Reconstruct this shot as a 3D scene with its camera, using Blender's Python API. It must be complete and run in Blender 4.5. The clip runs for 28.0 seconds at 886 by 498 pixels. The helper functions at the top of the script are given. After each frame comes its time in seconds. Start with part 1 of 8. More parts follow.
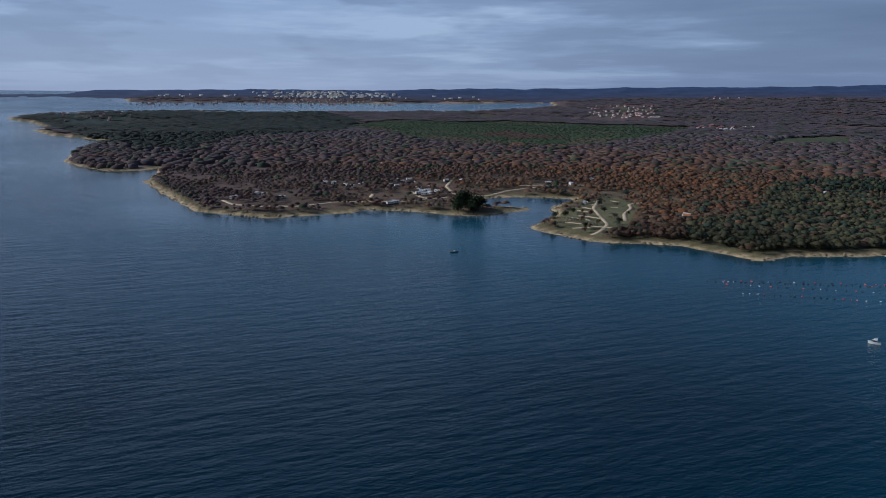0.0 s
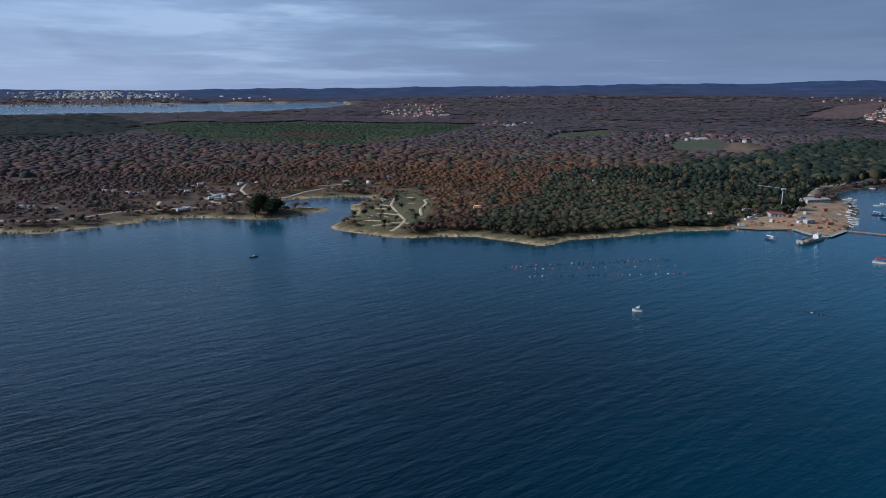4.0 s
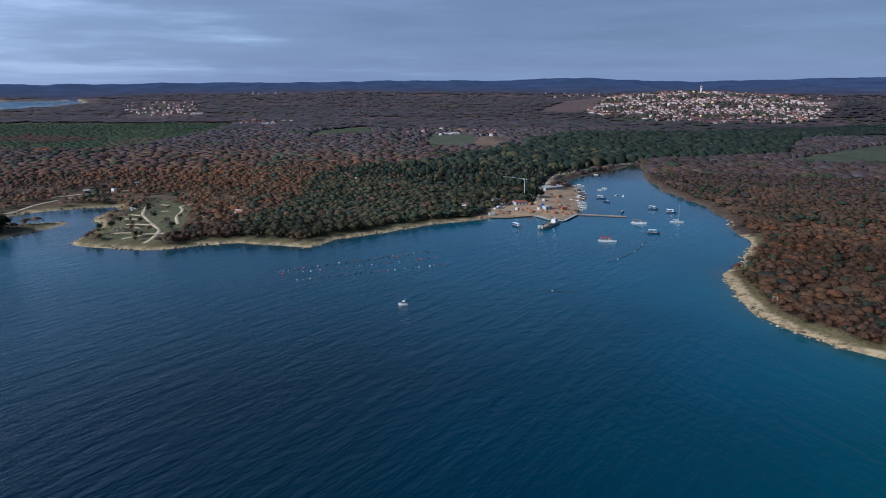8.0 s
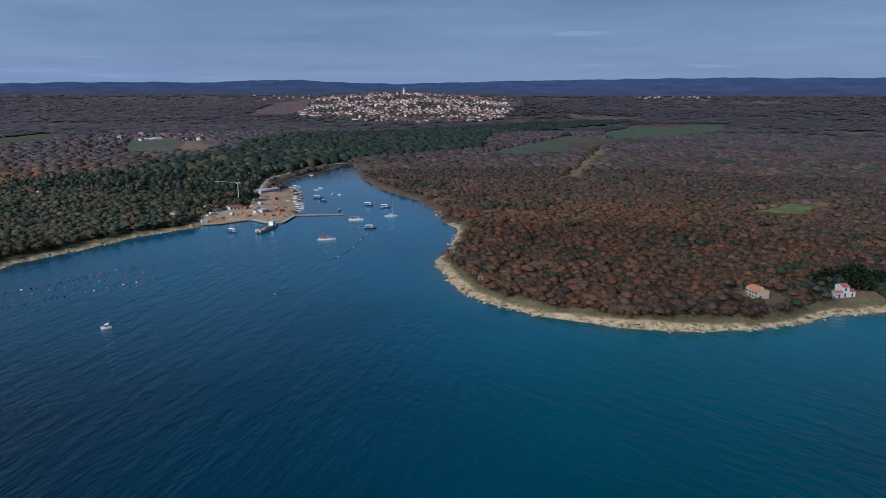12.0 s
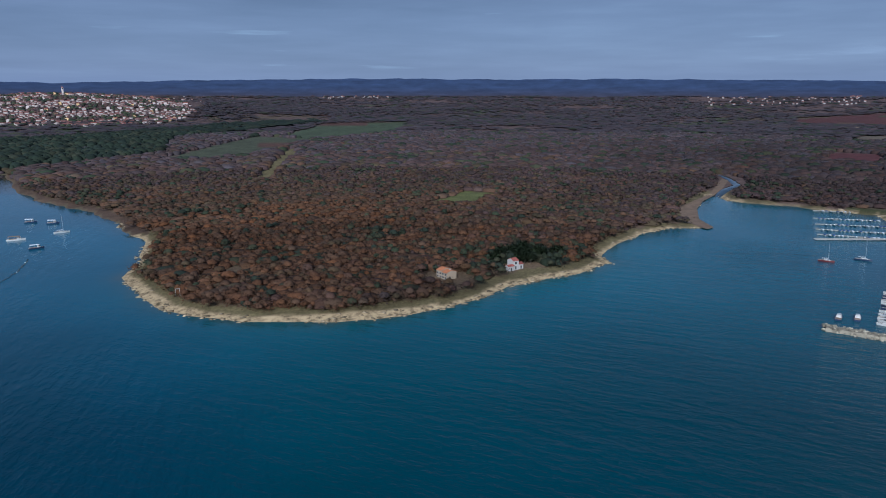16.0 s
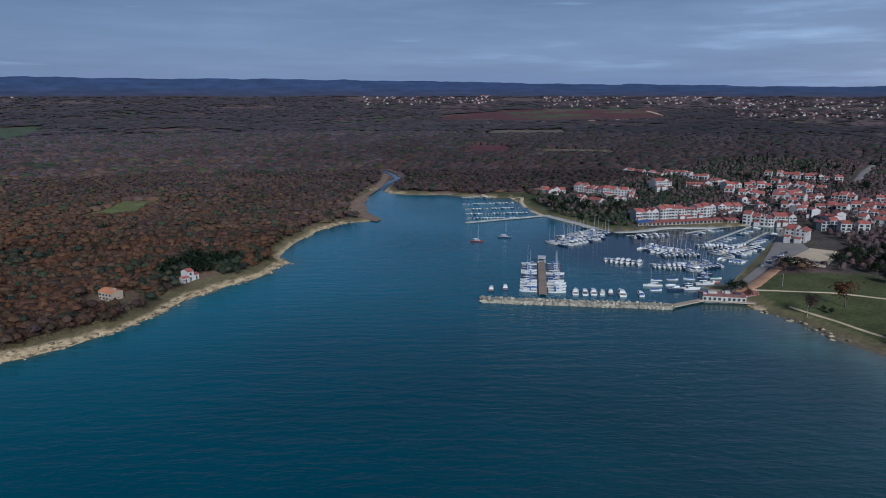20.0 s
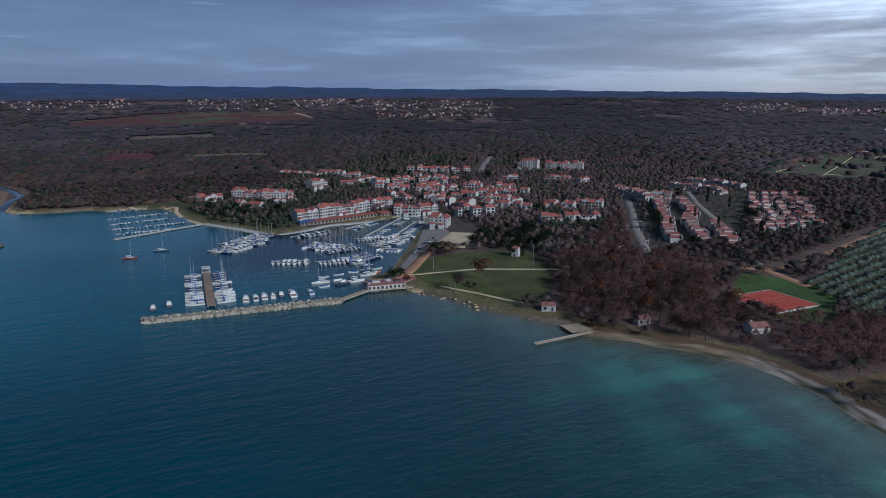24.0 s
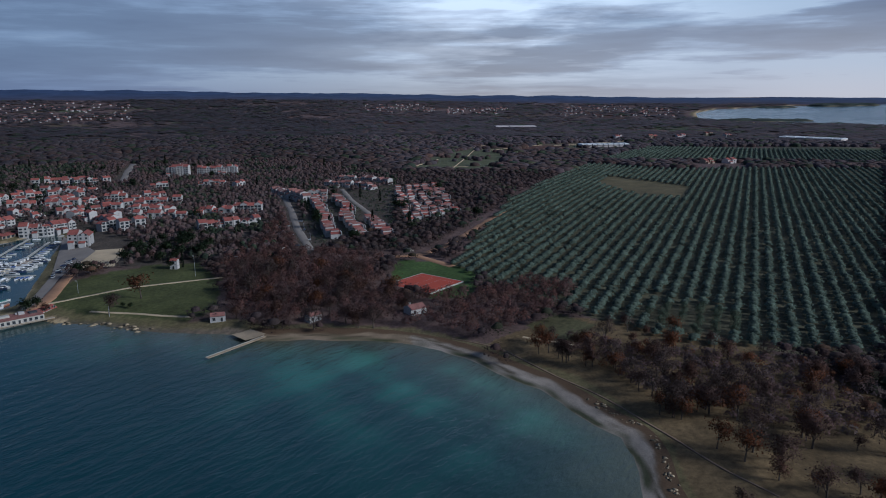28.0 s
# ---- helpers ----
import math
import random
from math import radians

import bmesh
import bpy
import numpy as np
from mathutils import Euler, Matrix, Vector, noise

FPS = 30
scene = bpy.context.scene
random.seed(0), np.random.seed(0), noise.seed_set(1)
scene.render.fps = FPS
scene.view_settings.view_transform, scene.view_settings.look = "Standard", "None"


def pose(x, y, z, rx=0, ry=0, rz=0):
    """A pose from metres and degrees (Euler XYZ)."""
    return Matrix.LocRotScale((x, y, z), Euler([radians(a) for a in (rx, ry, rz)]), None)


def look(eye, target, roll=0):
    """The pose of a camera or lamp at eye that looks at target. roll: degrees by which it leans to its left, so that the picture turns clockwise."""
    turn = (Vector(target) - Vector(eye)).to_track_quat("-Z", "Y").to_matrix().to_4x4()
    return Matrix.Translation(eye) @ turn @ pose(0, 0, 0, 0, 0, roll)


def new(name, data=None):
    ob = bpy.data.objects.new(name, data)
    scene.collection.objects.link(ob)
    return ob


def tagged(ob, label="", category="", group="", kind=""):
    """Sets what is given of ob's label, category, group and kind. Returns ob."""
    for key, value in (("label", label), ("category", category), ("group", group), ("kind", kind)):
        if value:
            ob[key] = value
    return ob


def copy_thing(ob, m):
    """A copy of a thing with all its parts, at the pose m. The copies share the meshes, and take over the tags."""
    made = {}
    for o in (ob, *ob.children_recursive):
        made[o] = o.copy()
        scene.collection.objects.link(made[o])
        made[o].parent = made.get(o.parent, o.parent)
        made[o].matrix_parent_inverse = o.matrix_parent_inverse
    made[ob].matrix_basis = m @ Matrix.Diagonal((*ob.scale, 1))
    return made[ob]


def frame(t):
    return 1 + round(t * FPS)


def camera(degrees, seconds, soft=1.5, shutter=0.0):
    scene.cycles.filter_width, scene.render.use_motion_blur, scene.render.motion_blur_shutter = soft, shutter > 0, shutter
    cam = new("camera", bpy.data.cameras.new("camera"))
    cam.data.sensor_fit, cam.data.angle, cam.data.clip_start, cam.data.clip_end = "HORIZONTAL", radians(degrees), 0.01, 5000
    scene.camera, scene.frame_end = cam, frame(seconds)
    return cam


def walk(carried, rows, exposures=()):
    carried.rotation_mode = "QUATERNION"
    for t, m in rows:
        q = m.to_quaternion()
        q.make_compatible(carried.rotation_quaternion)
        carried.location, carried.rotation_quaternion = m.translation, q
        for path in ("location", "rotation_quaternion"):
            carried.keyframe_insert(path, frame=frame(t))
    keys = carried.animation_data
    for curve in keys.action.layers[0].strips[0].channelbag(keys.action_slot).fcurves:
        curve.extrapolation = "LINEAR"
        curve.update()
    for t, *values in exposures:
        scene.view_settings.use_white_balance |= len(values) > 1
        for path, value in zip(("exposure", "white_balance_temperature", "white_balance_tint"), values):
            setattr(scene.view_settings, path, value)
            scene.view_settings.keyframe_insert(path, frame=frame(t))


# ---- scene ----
# seconds, stops, kelvin, tint
EXPOSURES = [(0.0, 0.42, 5350, 8), (5.0, 0.66, 5250, 8), (9.0, 0.80, 5200, 8), (14.0, 0.75, 5200, 8), (20.0, 0.60, 5200, 8), (24.5, 0.30, 5150, 8), (28.0, 0.15, 5150, 8)]
cam = camera(64.784, 28.0, soft=1.0)


def aim(x, y, z, yaw, pitch, roll):
    """A drone's pose: heading counted from +y to the left, pitch above the level, roll to its left."""
    return pose(x, y, z, 0, 0, yaw) @ pose(0, 0, 0, 90 + pitch) @ pose(0, 0, 0, 0, 0, roll)


# seconds, eye, heading, pitch, roll
FLIGHT = [
    (0, 0.03, 0.03, 117.12, 65.017, -12.719, 0.619),
    (0.5, 0.05, -0.06, 116.79, 63.048, -12.686, 0.558),
    (1, 0.32, -0.08, 116.57, 61.080, -12.601, 0.359),
    (1.5, 0.89, -0.16, 116.60, 59.087, -12.592, 0.303),
    (2, 1.70, -0.30, 116.83, 57.057, -12.597, 0.357),
    (2.5, 2.69, -0.55, 117.18, 55.002, -12.604, 0.391),
    (3, 3.75, -0.83, 117.52, 52.876, -12.620, 0.356),
    (3.5, 4.63, -1.10, 117.79, 50.742, -12.631, 0.341),
    (5.5, 5.90, -1.92, 118.78, 42.082, -12.651, 0.496),
    (6, 6.37, -2.10, 119.29, 39.744, -12.677, 0.444),
    (6.5, 7.09, -2.32, 119.95, 37.214, -12.702, 0.447),
    (7, 7.88, -2.45, 120.68, 34.666, -12.743, 0.375),
    (7.5, 8.72, -2.27, 121.50, 32.170, -12.809, 0.329),
    (8, 9.45, -1.63, 122.25, 29.507, -12.859, 0.306),
    (8.5, 10.05, -0.83, 122.75, 26.817, -12.858, 0.242),
    (9, 10.64, -0.12, 123.03, 24.069, -12.897, 0.160),
    (9.5, 11.04, 0.42, 122.97, 21.309, -12.877, 0.159),
    (10, 11.25, 0.76, 122.55, 18.472, -12.830, 0.141),
    (10.5, 11.39, 1.18, 121.78, 15.501, -12.731, 0.159),
    (11, 11.60, 1.80, 120.87, 12.517, -12.652, 0.116),
    (11.5, 11.77, 2.49, 120.09, 9.582, -12.594, 0.132),
    (13.5, 11.23, 1.36, 119.81, -2.329, -12.595, 0.198),
    (14, 11.18, 1.33, 119.76, -5.376, -12.592, 0.153),
    (14.5, 11.11, 1.39, 119.72, -8.519, -12.584, 0.077),
    (15, 10.99, 1.41, 119.71, -11.753, -12.557, 0.101),
    (15.5, 10.88, 1.56, 119.65, -14.985, -12.539, 0.080),
    (16, 10.89, 1.81, 119.54, -18.210, -12.520, 0.083),
    (16.5, 11.07, 1.91, 119.55, -21.473, -12.496, 0.077),
    (17, 11.29, 1.92, 119.71, -24.755, -12.494, 0.046),
    (17.5, 11.31, 1.79, 119.87, -28.079, -12.495, 0.016),
    (18, 11.12, 1.55, 119.96, -31.351, -12.494, -0.003),
    (18.5, 10.91, 1.44, 119.95, -34.714, -12.506, -0.016),
    (19, 10.75, 1.60, 119.99, -38.103, -12.500, -0.053),
    (19.5, 10.62, 1.89, 120.09, -41.478, -12.500, 0.004),
    (20, 10.60, 2.22, 120.21, -44.865, -12.508, 0.019),
    (20.5, 10.64, 2.40, 120.24, -48.270, -12.525, -0.051),
    (21, 10.57, 2.44, 120.28, -51.703, -12.502, -0.061),
    (21.5, 10.33, 2.37, 120.32, -55.140, -12.459, -0.095),
    (23.5, 10.40, 2.67, 120.25, -69.085, -12.374, -0.189),
    (24, 9.88, 2.77, 120.41, -72.515, -12.362, -0.260),
    (24.5, 9.29, 2.83, 120.58, -75.830, -12.357, -0.229),
    (25, 8.73, 2.90, 120.82, -79.292, -12.366, -0.238),
    (25.5, 8.49, 2.97, 120.92, -82.714, -12.379, -0.180),
    (26, 8.60, 3.03, 120.97, -86.135, -12.377, -0.237),
    (26.5, 8.81, 3.10, 120.89, -89.534, -12.383, -0.247),
    (27, 9.15, 3.09, 120.83, -92.960, -12.372, -0.269),
    (27.5, 9.47, 3.24, 120.85, -96.597, -12.397, -0.295),
    (28, 9.60, 3.53, 120.77, -100.264, -12.362, -0.261),
]
walk(cam, [(t, aim(*v)) for t, *v in FLIGHT], EXPOSURES)
# ---- sky and sun ----
SUN_HEADING, SUN_UP = 152.0, 27.0
BRIGHT_HEADING, BRIGHT_UP = -104.0, 6.0
world = bpy.data.worlds.new("overcast_sky")
scene.world = world
world.use_nodes = True
wn, wl = world.node_tree.nodes, world.node_tree.links
wn.clear()


def wnode(kind, **sets):
    n = wn.new(kind)
    for k, v in sets.items():
        if k in n.inputs:
            n.inputs[k].default_value = v
    return n


def wmath(op, a, b=None, clamp=False):
    n = wn.new("ShaderNodeMath")
    n.operation, n.use_clamp = op, clamp
    for i, v in enumerate((a, b)):
        if v is None:
            continue
        if isinstance(v, (int, float)):
            n.inputs[i].default_value = v
        else:
            wl.new(v, n.inputs[i])
    return n.outputs[0]


def wramp(src, stops):
    n = wn.new("ShaderNodeValToRGB")
    el = n.color_ramp.elements
    while len(el) < len(stops):
        el.new(0.5)
    for e, (p, c) in zip(el, stops):
        e.position, e.color = p, (*c, 1) if len(c) == 3 else c
    wl.new(src, n.inputs[0])
    return n.outputs[0]


def wmix(fac, a, b):
    n = wn.new("ShaderNodeMix")
    n.data_type = "RGBA"
    for sock, v in ((n.inputs[0], fac), (n.inputs[6], a), (n.inputs[7], b)):
        if isinstance(v, (int, float)):
            sock.default_value = v
        elif isinstance(v, tuple):
            sock.default_value = (*v, 1)
        else:
            wl.new(v, sock)
    return n.outputs[2]


def wtimes(a, b):
    n = wn.new("ShaderNodeMix")
    n.data_type, n.blend_type = "RGBA", "MULTIPLY"
    n.inputs[0].default_value = 1.0
    wl.new(a, n.inputs[6])
    wl.new(b, n.inputs[7])
    return n.outputs[2]


sky = wn.new("ShaderNodeTexSky")
sky.sky_type, sky.sun_disc = "NISHITA", False
sky.sun_elevation, sky.sun_rotation = radians(SUN_UP), radians(-SUN_HEADING)
clear = wn.new("ShaderNodeBackground")
clear.inputs["Strength"].default_value = 0.10
wl.new(sky.outputs[0], clear.inputs["Color"])

way = wn.new("ShaderNodeTexCoord").outputs["Generated"]
split = wn.new("ShaderNodeSeparateXYZ")
wl.new(way, split.inputs[0])
dx, dy, dz = split.outputs
up = wmath("MAXIMUM", dz, 0.0)
# the cloud deck is flat: it is drawn on a plane overhead
lift_z = wmath("ADD", up, 0.055)
deck = wn.new("ShaderNodeCombineXYZ")
wl.new(wmath("DIVIDE", dx, lift_z), deck.inputs[0])
wl.new(wmath("DIVIDE", dy, lift_z), deck.inputs[1])


def cloud_noise(scale, detail, rough, offset):
    m = wn.new("ShaderNodeMapping")
    m.inputs["Location"].default_value = (offset, offset * 0.7, 0)
    wl.new(deck.outputs[0], m.inputs[0])
    n = wn.new("ShaderNodeTexNoise")
    n.inputs["Scale"].default_value, n.inputs["Detail"].default_value, n.inputs["Roughness"].default_value = scale, detail, rough
    wl.new(m.outputs[0], n.inputs["Vector"])
    return n.outputs[0]


big, fine = cloud_noise(0.15, 5, 0.5, 3.1), cloud_noise(0.55, 6, 0.55, 8.4)
# how near a heading is to the thin, bright part of the deck in the south-west


def heading_dir(th, up_deg):
    c = math.cos(radians(up_deg))
    return (-math.sin(radians(th)) * c, math.cos(radians(th)) * c, math.sin(radians(up_deg)))


sun_dir = heading_dir(SUN_HEADING, SUN_UP)
dot = wn.new("ShaderNodeVectorMath")
dot.operation = "DOT_PRODUCT"
wl.new(way, dot.inputs[0])
dot.inputs[1].default_value = heading_dir(BRIGHT_HEADING, BRIGHT_UP)
near_sun = wmath("POWER", wmath("MAXIMUM", dot.outputs["Value"], 0.0), 14.0)
west = wn.new("ShaderNodeVectorMath")
west.operation = "DOT_PRODUCT"
wl.new(way, west.inputs[0])
west.inputs[1].default_value = (-0.98, 0.12, 0.15)
open_west = wmath("POWER", wmath("MAXIMUM", west.outputs["Value"], 0.0), 9.0)
thick = wmath("ADD", wmath("MULTIPLY", big, 0.62), wmath("MULTIPLY", fine, 0.38))


def layer_noise(wide, tall, detail, rough, offset):
    """Noise drawn out along the horizon: the edges of cloud layers seen from the side."""
    m = wn.new("ShaderNodeMapping")
    m.inputs["Location"].default_value = (offset, offset * 1.7, offset * 0.3)
    m.inputs["Scale"].default_value = (wide, wide, tall)
    wl.new(way, m.inputs[0])
    n = wn.new("ShaderNodeTexNoise")
    n.inputs["Scale"].default_value, n.inputs["Detail"].default_value, n.inputs["Roughness"].default_value = 1.0, detail, rough
    wl.new(m.outputs[0], n.inputs["Vector"])
    return n.outputs[0]


layers = layer_noise(2.6, 30.0, 6, 0.56, 4.3)
shelves = layer_noise(6.0, 75.0, 4, 0.5, 11.9)
thick = wmath("ADD", thick, wmath("MULTIPLY", wmath("SUBTRACT", layers, 0.5), 0.42))
south = wn.new("ShaderNodeVectorMath")
south.operation = "DOT_PRODUCT"
wl.new(way, south.inputs[0])
south.inputs[1].default_value = heading_dir(-131.0, 4.0)
open_south = wmath("POWER", wmath("MAXIMUM", south.outputs["Value"], 0.0), 22.0)
thick = wmath("ADD", thick, wmath("MULTIPLY", wmath("MULTIPLY", wmath("SUBTRACT", layers, 0.5), wmath("MAXIMUM", near_sun, open_south)), 0.62))
# an even deck over the land, broken cloud over the sea
broken = wmath("ADD", wmath("MULTIPLY", wmath("MAXIMUM", wmath("MAXIMUM", open_west, near_sun), open_south), 0.45), 0.84)
thick = wmath("ADD", wmath("MULTIPLY", wmath("SUBTRACT", thick, 0.5), broken), 0.518)
thick = wmath("SUBTRACT", thick, wmath("MULTIPLY", open_west, 0.18))
thick = wmath("SUBTRACT", thick, wmath("MULTIPLY", open_south, 0.16))
thick = wmath("SUBTRACT", thick, wmath("MULTIPLY", near_sun, 0.09))
north = wn.new("ShaderNodeVectorMath")
north.operation = "DOT_PRODUCT"
wl.new(way, north.inputs[0])
north.inputs[1].default_value = heading_dir(-10.0, 10.0)
thick = wmath("ADD", thick, wmath("MULTIPLY", wmath("POWER", wmath("MAXIMUM", north.outputs["Value"], 0.0), 7.0), 0.105))
deck_col = wramp(thick, [(0.34, (0.62, 0.70, 0.78)), (0.41, (0.33, 0.40, 0.52)), (0.47, (0.205, 0.25, 0.345)), (0.56, (0.16, 0.195, 0.285)), (0.68, (0.115, 0.145, 0.22))])
core = wn.new("ShaderNodeVectorMath")
core.operation = "DOT_PRODUCT"
wl.new(way, core.inputs[0])
core.inputs[1].default_value = heading_dir(-107.0, 6.5)
gap = wmath("MULTIPLY", wmath("SUBTRACT", 0.56, fine, True), 5.0, True)
core_f = wmath("MULTIPLY", wmath("POWER", wmath("MAXIMUM", core.outputs["Value"], 0.0), 55.0), gap)
slit = wmath("MULTIPLY", wmath("MULTIPLY", wmath("SUBTRACT", shelves, 0.665), 7.0, True), wramp(dz, [(0.015, (0, 0, 0)), (0.04, (1, 1, 1)), (0.10, (0.6, 0.6, 0.6)), (0.2, (0, 0, 0))]))
glow = wmix(wmath("ADD", wmath("MULTIPLY", near_sun, 0.26), wmath("MULTIPLY", core_f, 1.1)), (0.0, 0.0, 0.0), (0.66, 0.62, 0.56))
add = wn.new("ShaderNodeMix")
add.data_type, add.blend_type = "RGBA", "ADD"
add.inputs[0].default_value = 1.0
puffs = layer_noise(5.5, 30.0, 4, 0.5, 2.2)
puff_f = wmath("MULTIPLY", wmath("MULTIPLY", wmath("SUBTRACT", puffs, 0.545), 12.0, True), wmath("MULTIPLY", open_west, 0.75))
deck_col = wmix(wmath("MULTIPLY", open_west, 0.72), deck_col, (0.37, 0.445, 0.60))
deck_col = wmix(puff_f, wmix(wmath("MULTIPLY", slit, 0.55), deck_col, (0.50, 0.66, 0.78)), (0.21, 0.26, 0.375))
wl.new(deck_col, add.inputs[6])
wl.new(glow, add.inputs[7])
# air light above the horizon
haze = wramp(dz, [(0.0, (1, 1, 1)), (0.035, (0.55, 0.55, 0.55)), (0.13, (0, 0, 0))])
rim = wmix(near_sun, (0.20, 0.255, 0.40), (0.60, 0.52, 0.47))
rim = wmix(open_south, wmix(open_west, rim, (0.46, 0.50, 0.62)), (1.0, 0.85, 0.76))
dim = wramp(dz, [(0.12, (1, 1, 1)), (0.42, (0.42, 0.50, 0.62))])
seen = wmix(wmath("MULTIPLY", haze, 0.85), wtimes(add.outputs[2], dim), rim)
clouds = wn.new("ShaderNodeBackground")
clouds.inputs["Strength"].default_value = 0.61
wl.new(seen, clouds.inputs["Color"])
both = wn.new("ShaderNodeMixShader")
both.inputs[0].default_value = 0.93
wl.new(clear.outputs[0], both.inputs[1])
wl.new(clouds.outputs[0], both.inputs[2])
out = wn.new("ShaderNodeOutputWorld")
wl.new(both.outputs[0], out.inputs[0])

sun = new("sun", bpy.data.lights.new("sun", "SUN"))
sun.data.energy, sun.data.angle, sun.data.color = 2.9, radians(16), (1.0, 0.92, 0.82)
sun.matrix_world = look([900 * c for c in sun_dir], (0, 0, 0))
# ---- materials ----
def shader(name):
    m = bpy.data.materials.new(name)
    m.use_nodes = True
    nt = m.node_tree
    return m, nt.nodes, nt.links, nt.nodes["Principled BSDF"]


def noise_node(n, l, scale, detail=4, rough=0.55, vec=None):
    t = n.new("ShaderNodeTexNoise")
    t.inputs["Scale"].default_value, t.inputs["Detail"].default_value, t.inputs["Roughness"].default_value = scale, detail, rough
    if vec is None:
        vec = n.new("ShaderNodeNewGeometry").outputs["Position"]
    l.new(vec, t.inputs["Vector"])
    return t.outputs["Fac"]


def ramp_node(n, l, src, stops):
    r = n.new("ShaderNodeValToRGB")
    el = r.color_ramp.elements
    while len(el) < len(stops):
        el.new(0.5)
    for e, (p, c) in zip(el, stops):
        e.position, e.color = p, (*c, 1) if isinstance(c, tuple) else (c, c, c, 1)
    l.new(src, r.inputs[0])
    return r.outputs[0]


def mix_node(n, l, fac, a, b, blend="MIX"):
    m = n.new("ShaderNodeMix")
    m.data_type, m.blend_type = "RGBA", blend
    for sock, v in ((m.inputs[0], fac), (m.inputs[6], a), (m.inputs[7], b)):
        if isinstance(v, (int, float)):
            sock.default_value = v
        elif isinstance(v, tuple):
            sock.default_value = (*v, 1)
        else:
            l.new(v, sock)
    return m.outputs[2]


def bump_node(n, l, src, strength, dist, bsdf):
    b = n.new("ShaderNodeBump")
    b.inputs["Strength"].default_value, b.inputs["Distance"].default_value = strength, dist
    l.new(src, b.inputs["Height"])
    l.new(b.outputs[0], bsdf.inputs["Normal"])


def surface(name, col, rough=0.7, metal=0.0, vary=0.25, size=1.0, relief_m=0.02, per_thing=0.0, dirt=0.0):
    """Painted, rendered or natural matter: two scales of noise on the colour, fine relief, and a little change from piece to piece."""
    m, n, l, p = shader(name)
    coarse, grain = noise_node(n, l, 0.35 / size, 5), noise_node(n, l, 4.0 / size, 3)
    lo, hi = tuple(c * (1 - vary) for c in col), tuple(min(c * (1 + vary), 0.95) for c in col)
    c = ramp_node(n, l, coarse, [(0.3, lo), (0.7, hi)])
    c = mix_node(n, l, 0.35, c, ramp_node(n, l, grain, [(0.3, lo), (0.7, hi)]))
    if dirt:
        spot = ramp_node(n, l, noise_node(n, l, 0.9 / size, 6, 0.7), [(0.52, 0.0), (0.66, 1.0)])
        fac = n.new("ShaderNodeMath")
        fac.operation = "MULTIPLY"
        l.new(spot, fac.inputs[0])
        fac.inputs[1].default_value = dirt
        c = mix_node(n, l, fac.outputs[0], c, tuple(v * 0.45 for v in col))
    if per_thing:
        info = n.new("ShaderNodeObjectInfo").outputs["Random"]
        c = mix_node(n, l, 1.0, c, ramp_node(n, l, info, [(0.0, 1 - per_thing), (1.0, 1 + per_thing)]), "MULTIPLY")
    l.new(c, p.inputs["Base Color"])
    p.inputs["Roughness"].default_value, p.inputs["Metallic"].default_value = rough, metal
    if relief_m:
        bump_node(n, l, grain, 0.5, relief_m, p)
    return m


def tinted(name, rough=0.85, grain=0.4, size=1.0, relief_m=0.05, spread=0.2):
    """Ground and foliage: the colour comes with the mesh, the grain from noise, and each clump differs a little."""
    m, n, l, p = shader(name)
    a = n.new("ShaderNodeAttribute")
    a.attribute_name = "Col"
    g = noise_node(n, l, 1.4 / size, 6, 0.65)
    c = mix_node(n, l, 1.0, a.outputs["Color"], ramp_node(n, l, g, [(0.28, 1 - grain), (0.72, 1 + grain)]), "MULTIPLY")
    if spread:
        isl = n.new("ShaderNodeNewGeometry").outputs["Random Per Island"]
        c = mix_node(n, l, 1.0, c, ramp_node(n, l, isl, [(0.0, 1 - spread), (1.0, 1 + spread)]), "MULTIPLY")
    l.new(c, p.inputs["Base Color"])
    p.inputs["Roughness"].default_value = rough
    p.inputs["Specular IOR Level"].default_value = 0.15
    if relief_m:
        bump_node(n, l, g, 0.6, relief_m, p)
    return m


def ground_material():
    """Soil and leaf litter in the colours of the plan; along the water broken pale rock, weed and shingle."""
    m, n, l, p = shader("ground_soil")
    a, sh = n.new("ShaderNodeAttribute"), n.new("ShaderNodeAttribute")
    a.attribute_name, sh.attribute_name = "Col", "Shore"
    g, coarse = noise_node(n, l, 0.45, 6, 0.65), noise_node(n, l, 0.06, 4, 0.6)
    c = mix_node(n, l, 1.0, a.outputs["Color"], ramp_node(n, l, g, [(0.28, 0.6), (0.72, 1.4)]), "MULTIPLY")
    c = mix_node(n, l, 1.0, c, ramp_node(n, l, coarse, [(0.3, 0.75), (0.7, 1.25)]), "MULTIPLY")
    slabs = noise_node(n, l, 0.22, 8, 0.72)
    rock = ramp_node(n, l, slabs, [(0.36, (0.07, 0.056, 0.030)), (0.44, (0.27, 0.20, 0.115)), (0.54, (0.46, 0.345, 0.195)), (0.7, (0.53, 0.41, 0.245))])
    l.new(mix_node(n, l, sh.outputs["Fac"], c, rock), p.inputs["Base Color"])
    p.inputs["Roughness"].default_value = 0.95
    p.inputs["Specular IOR Level"].default_value = 0.15
    bump_node(n, l, slabs, 0.7, 0.5, p)
    return m


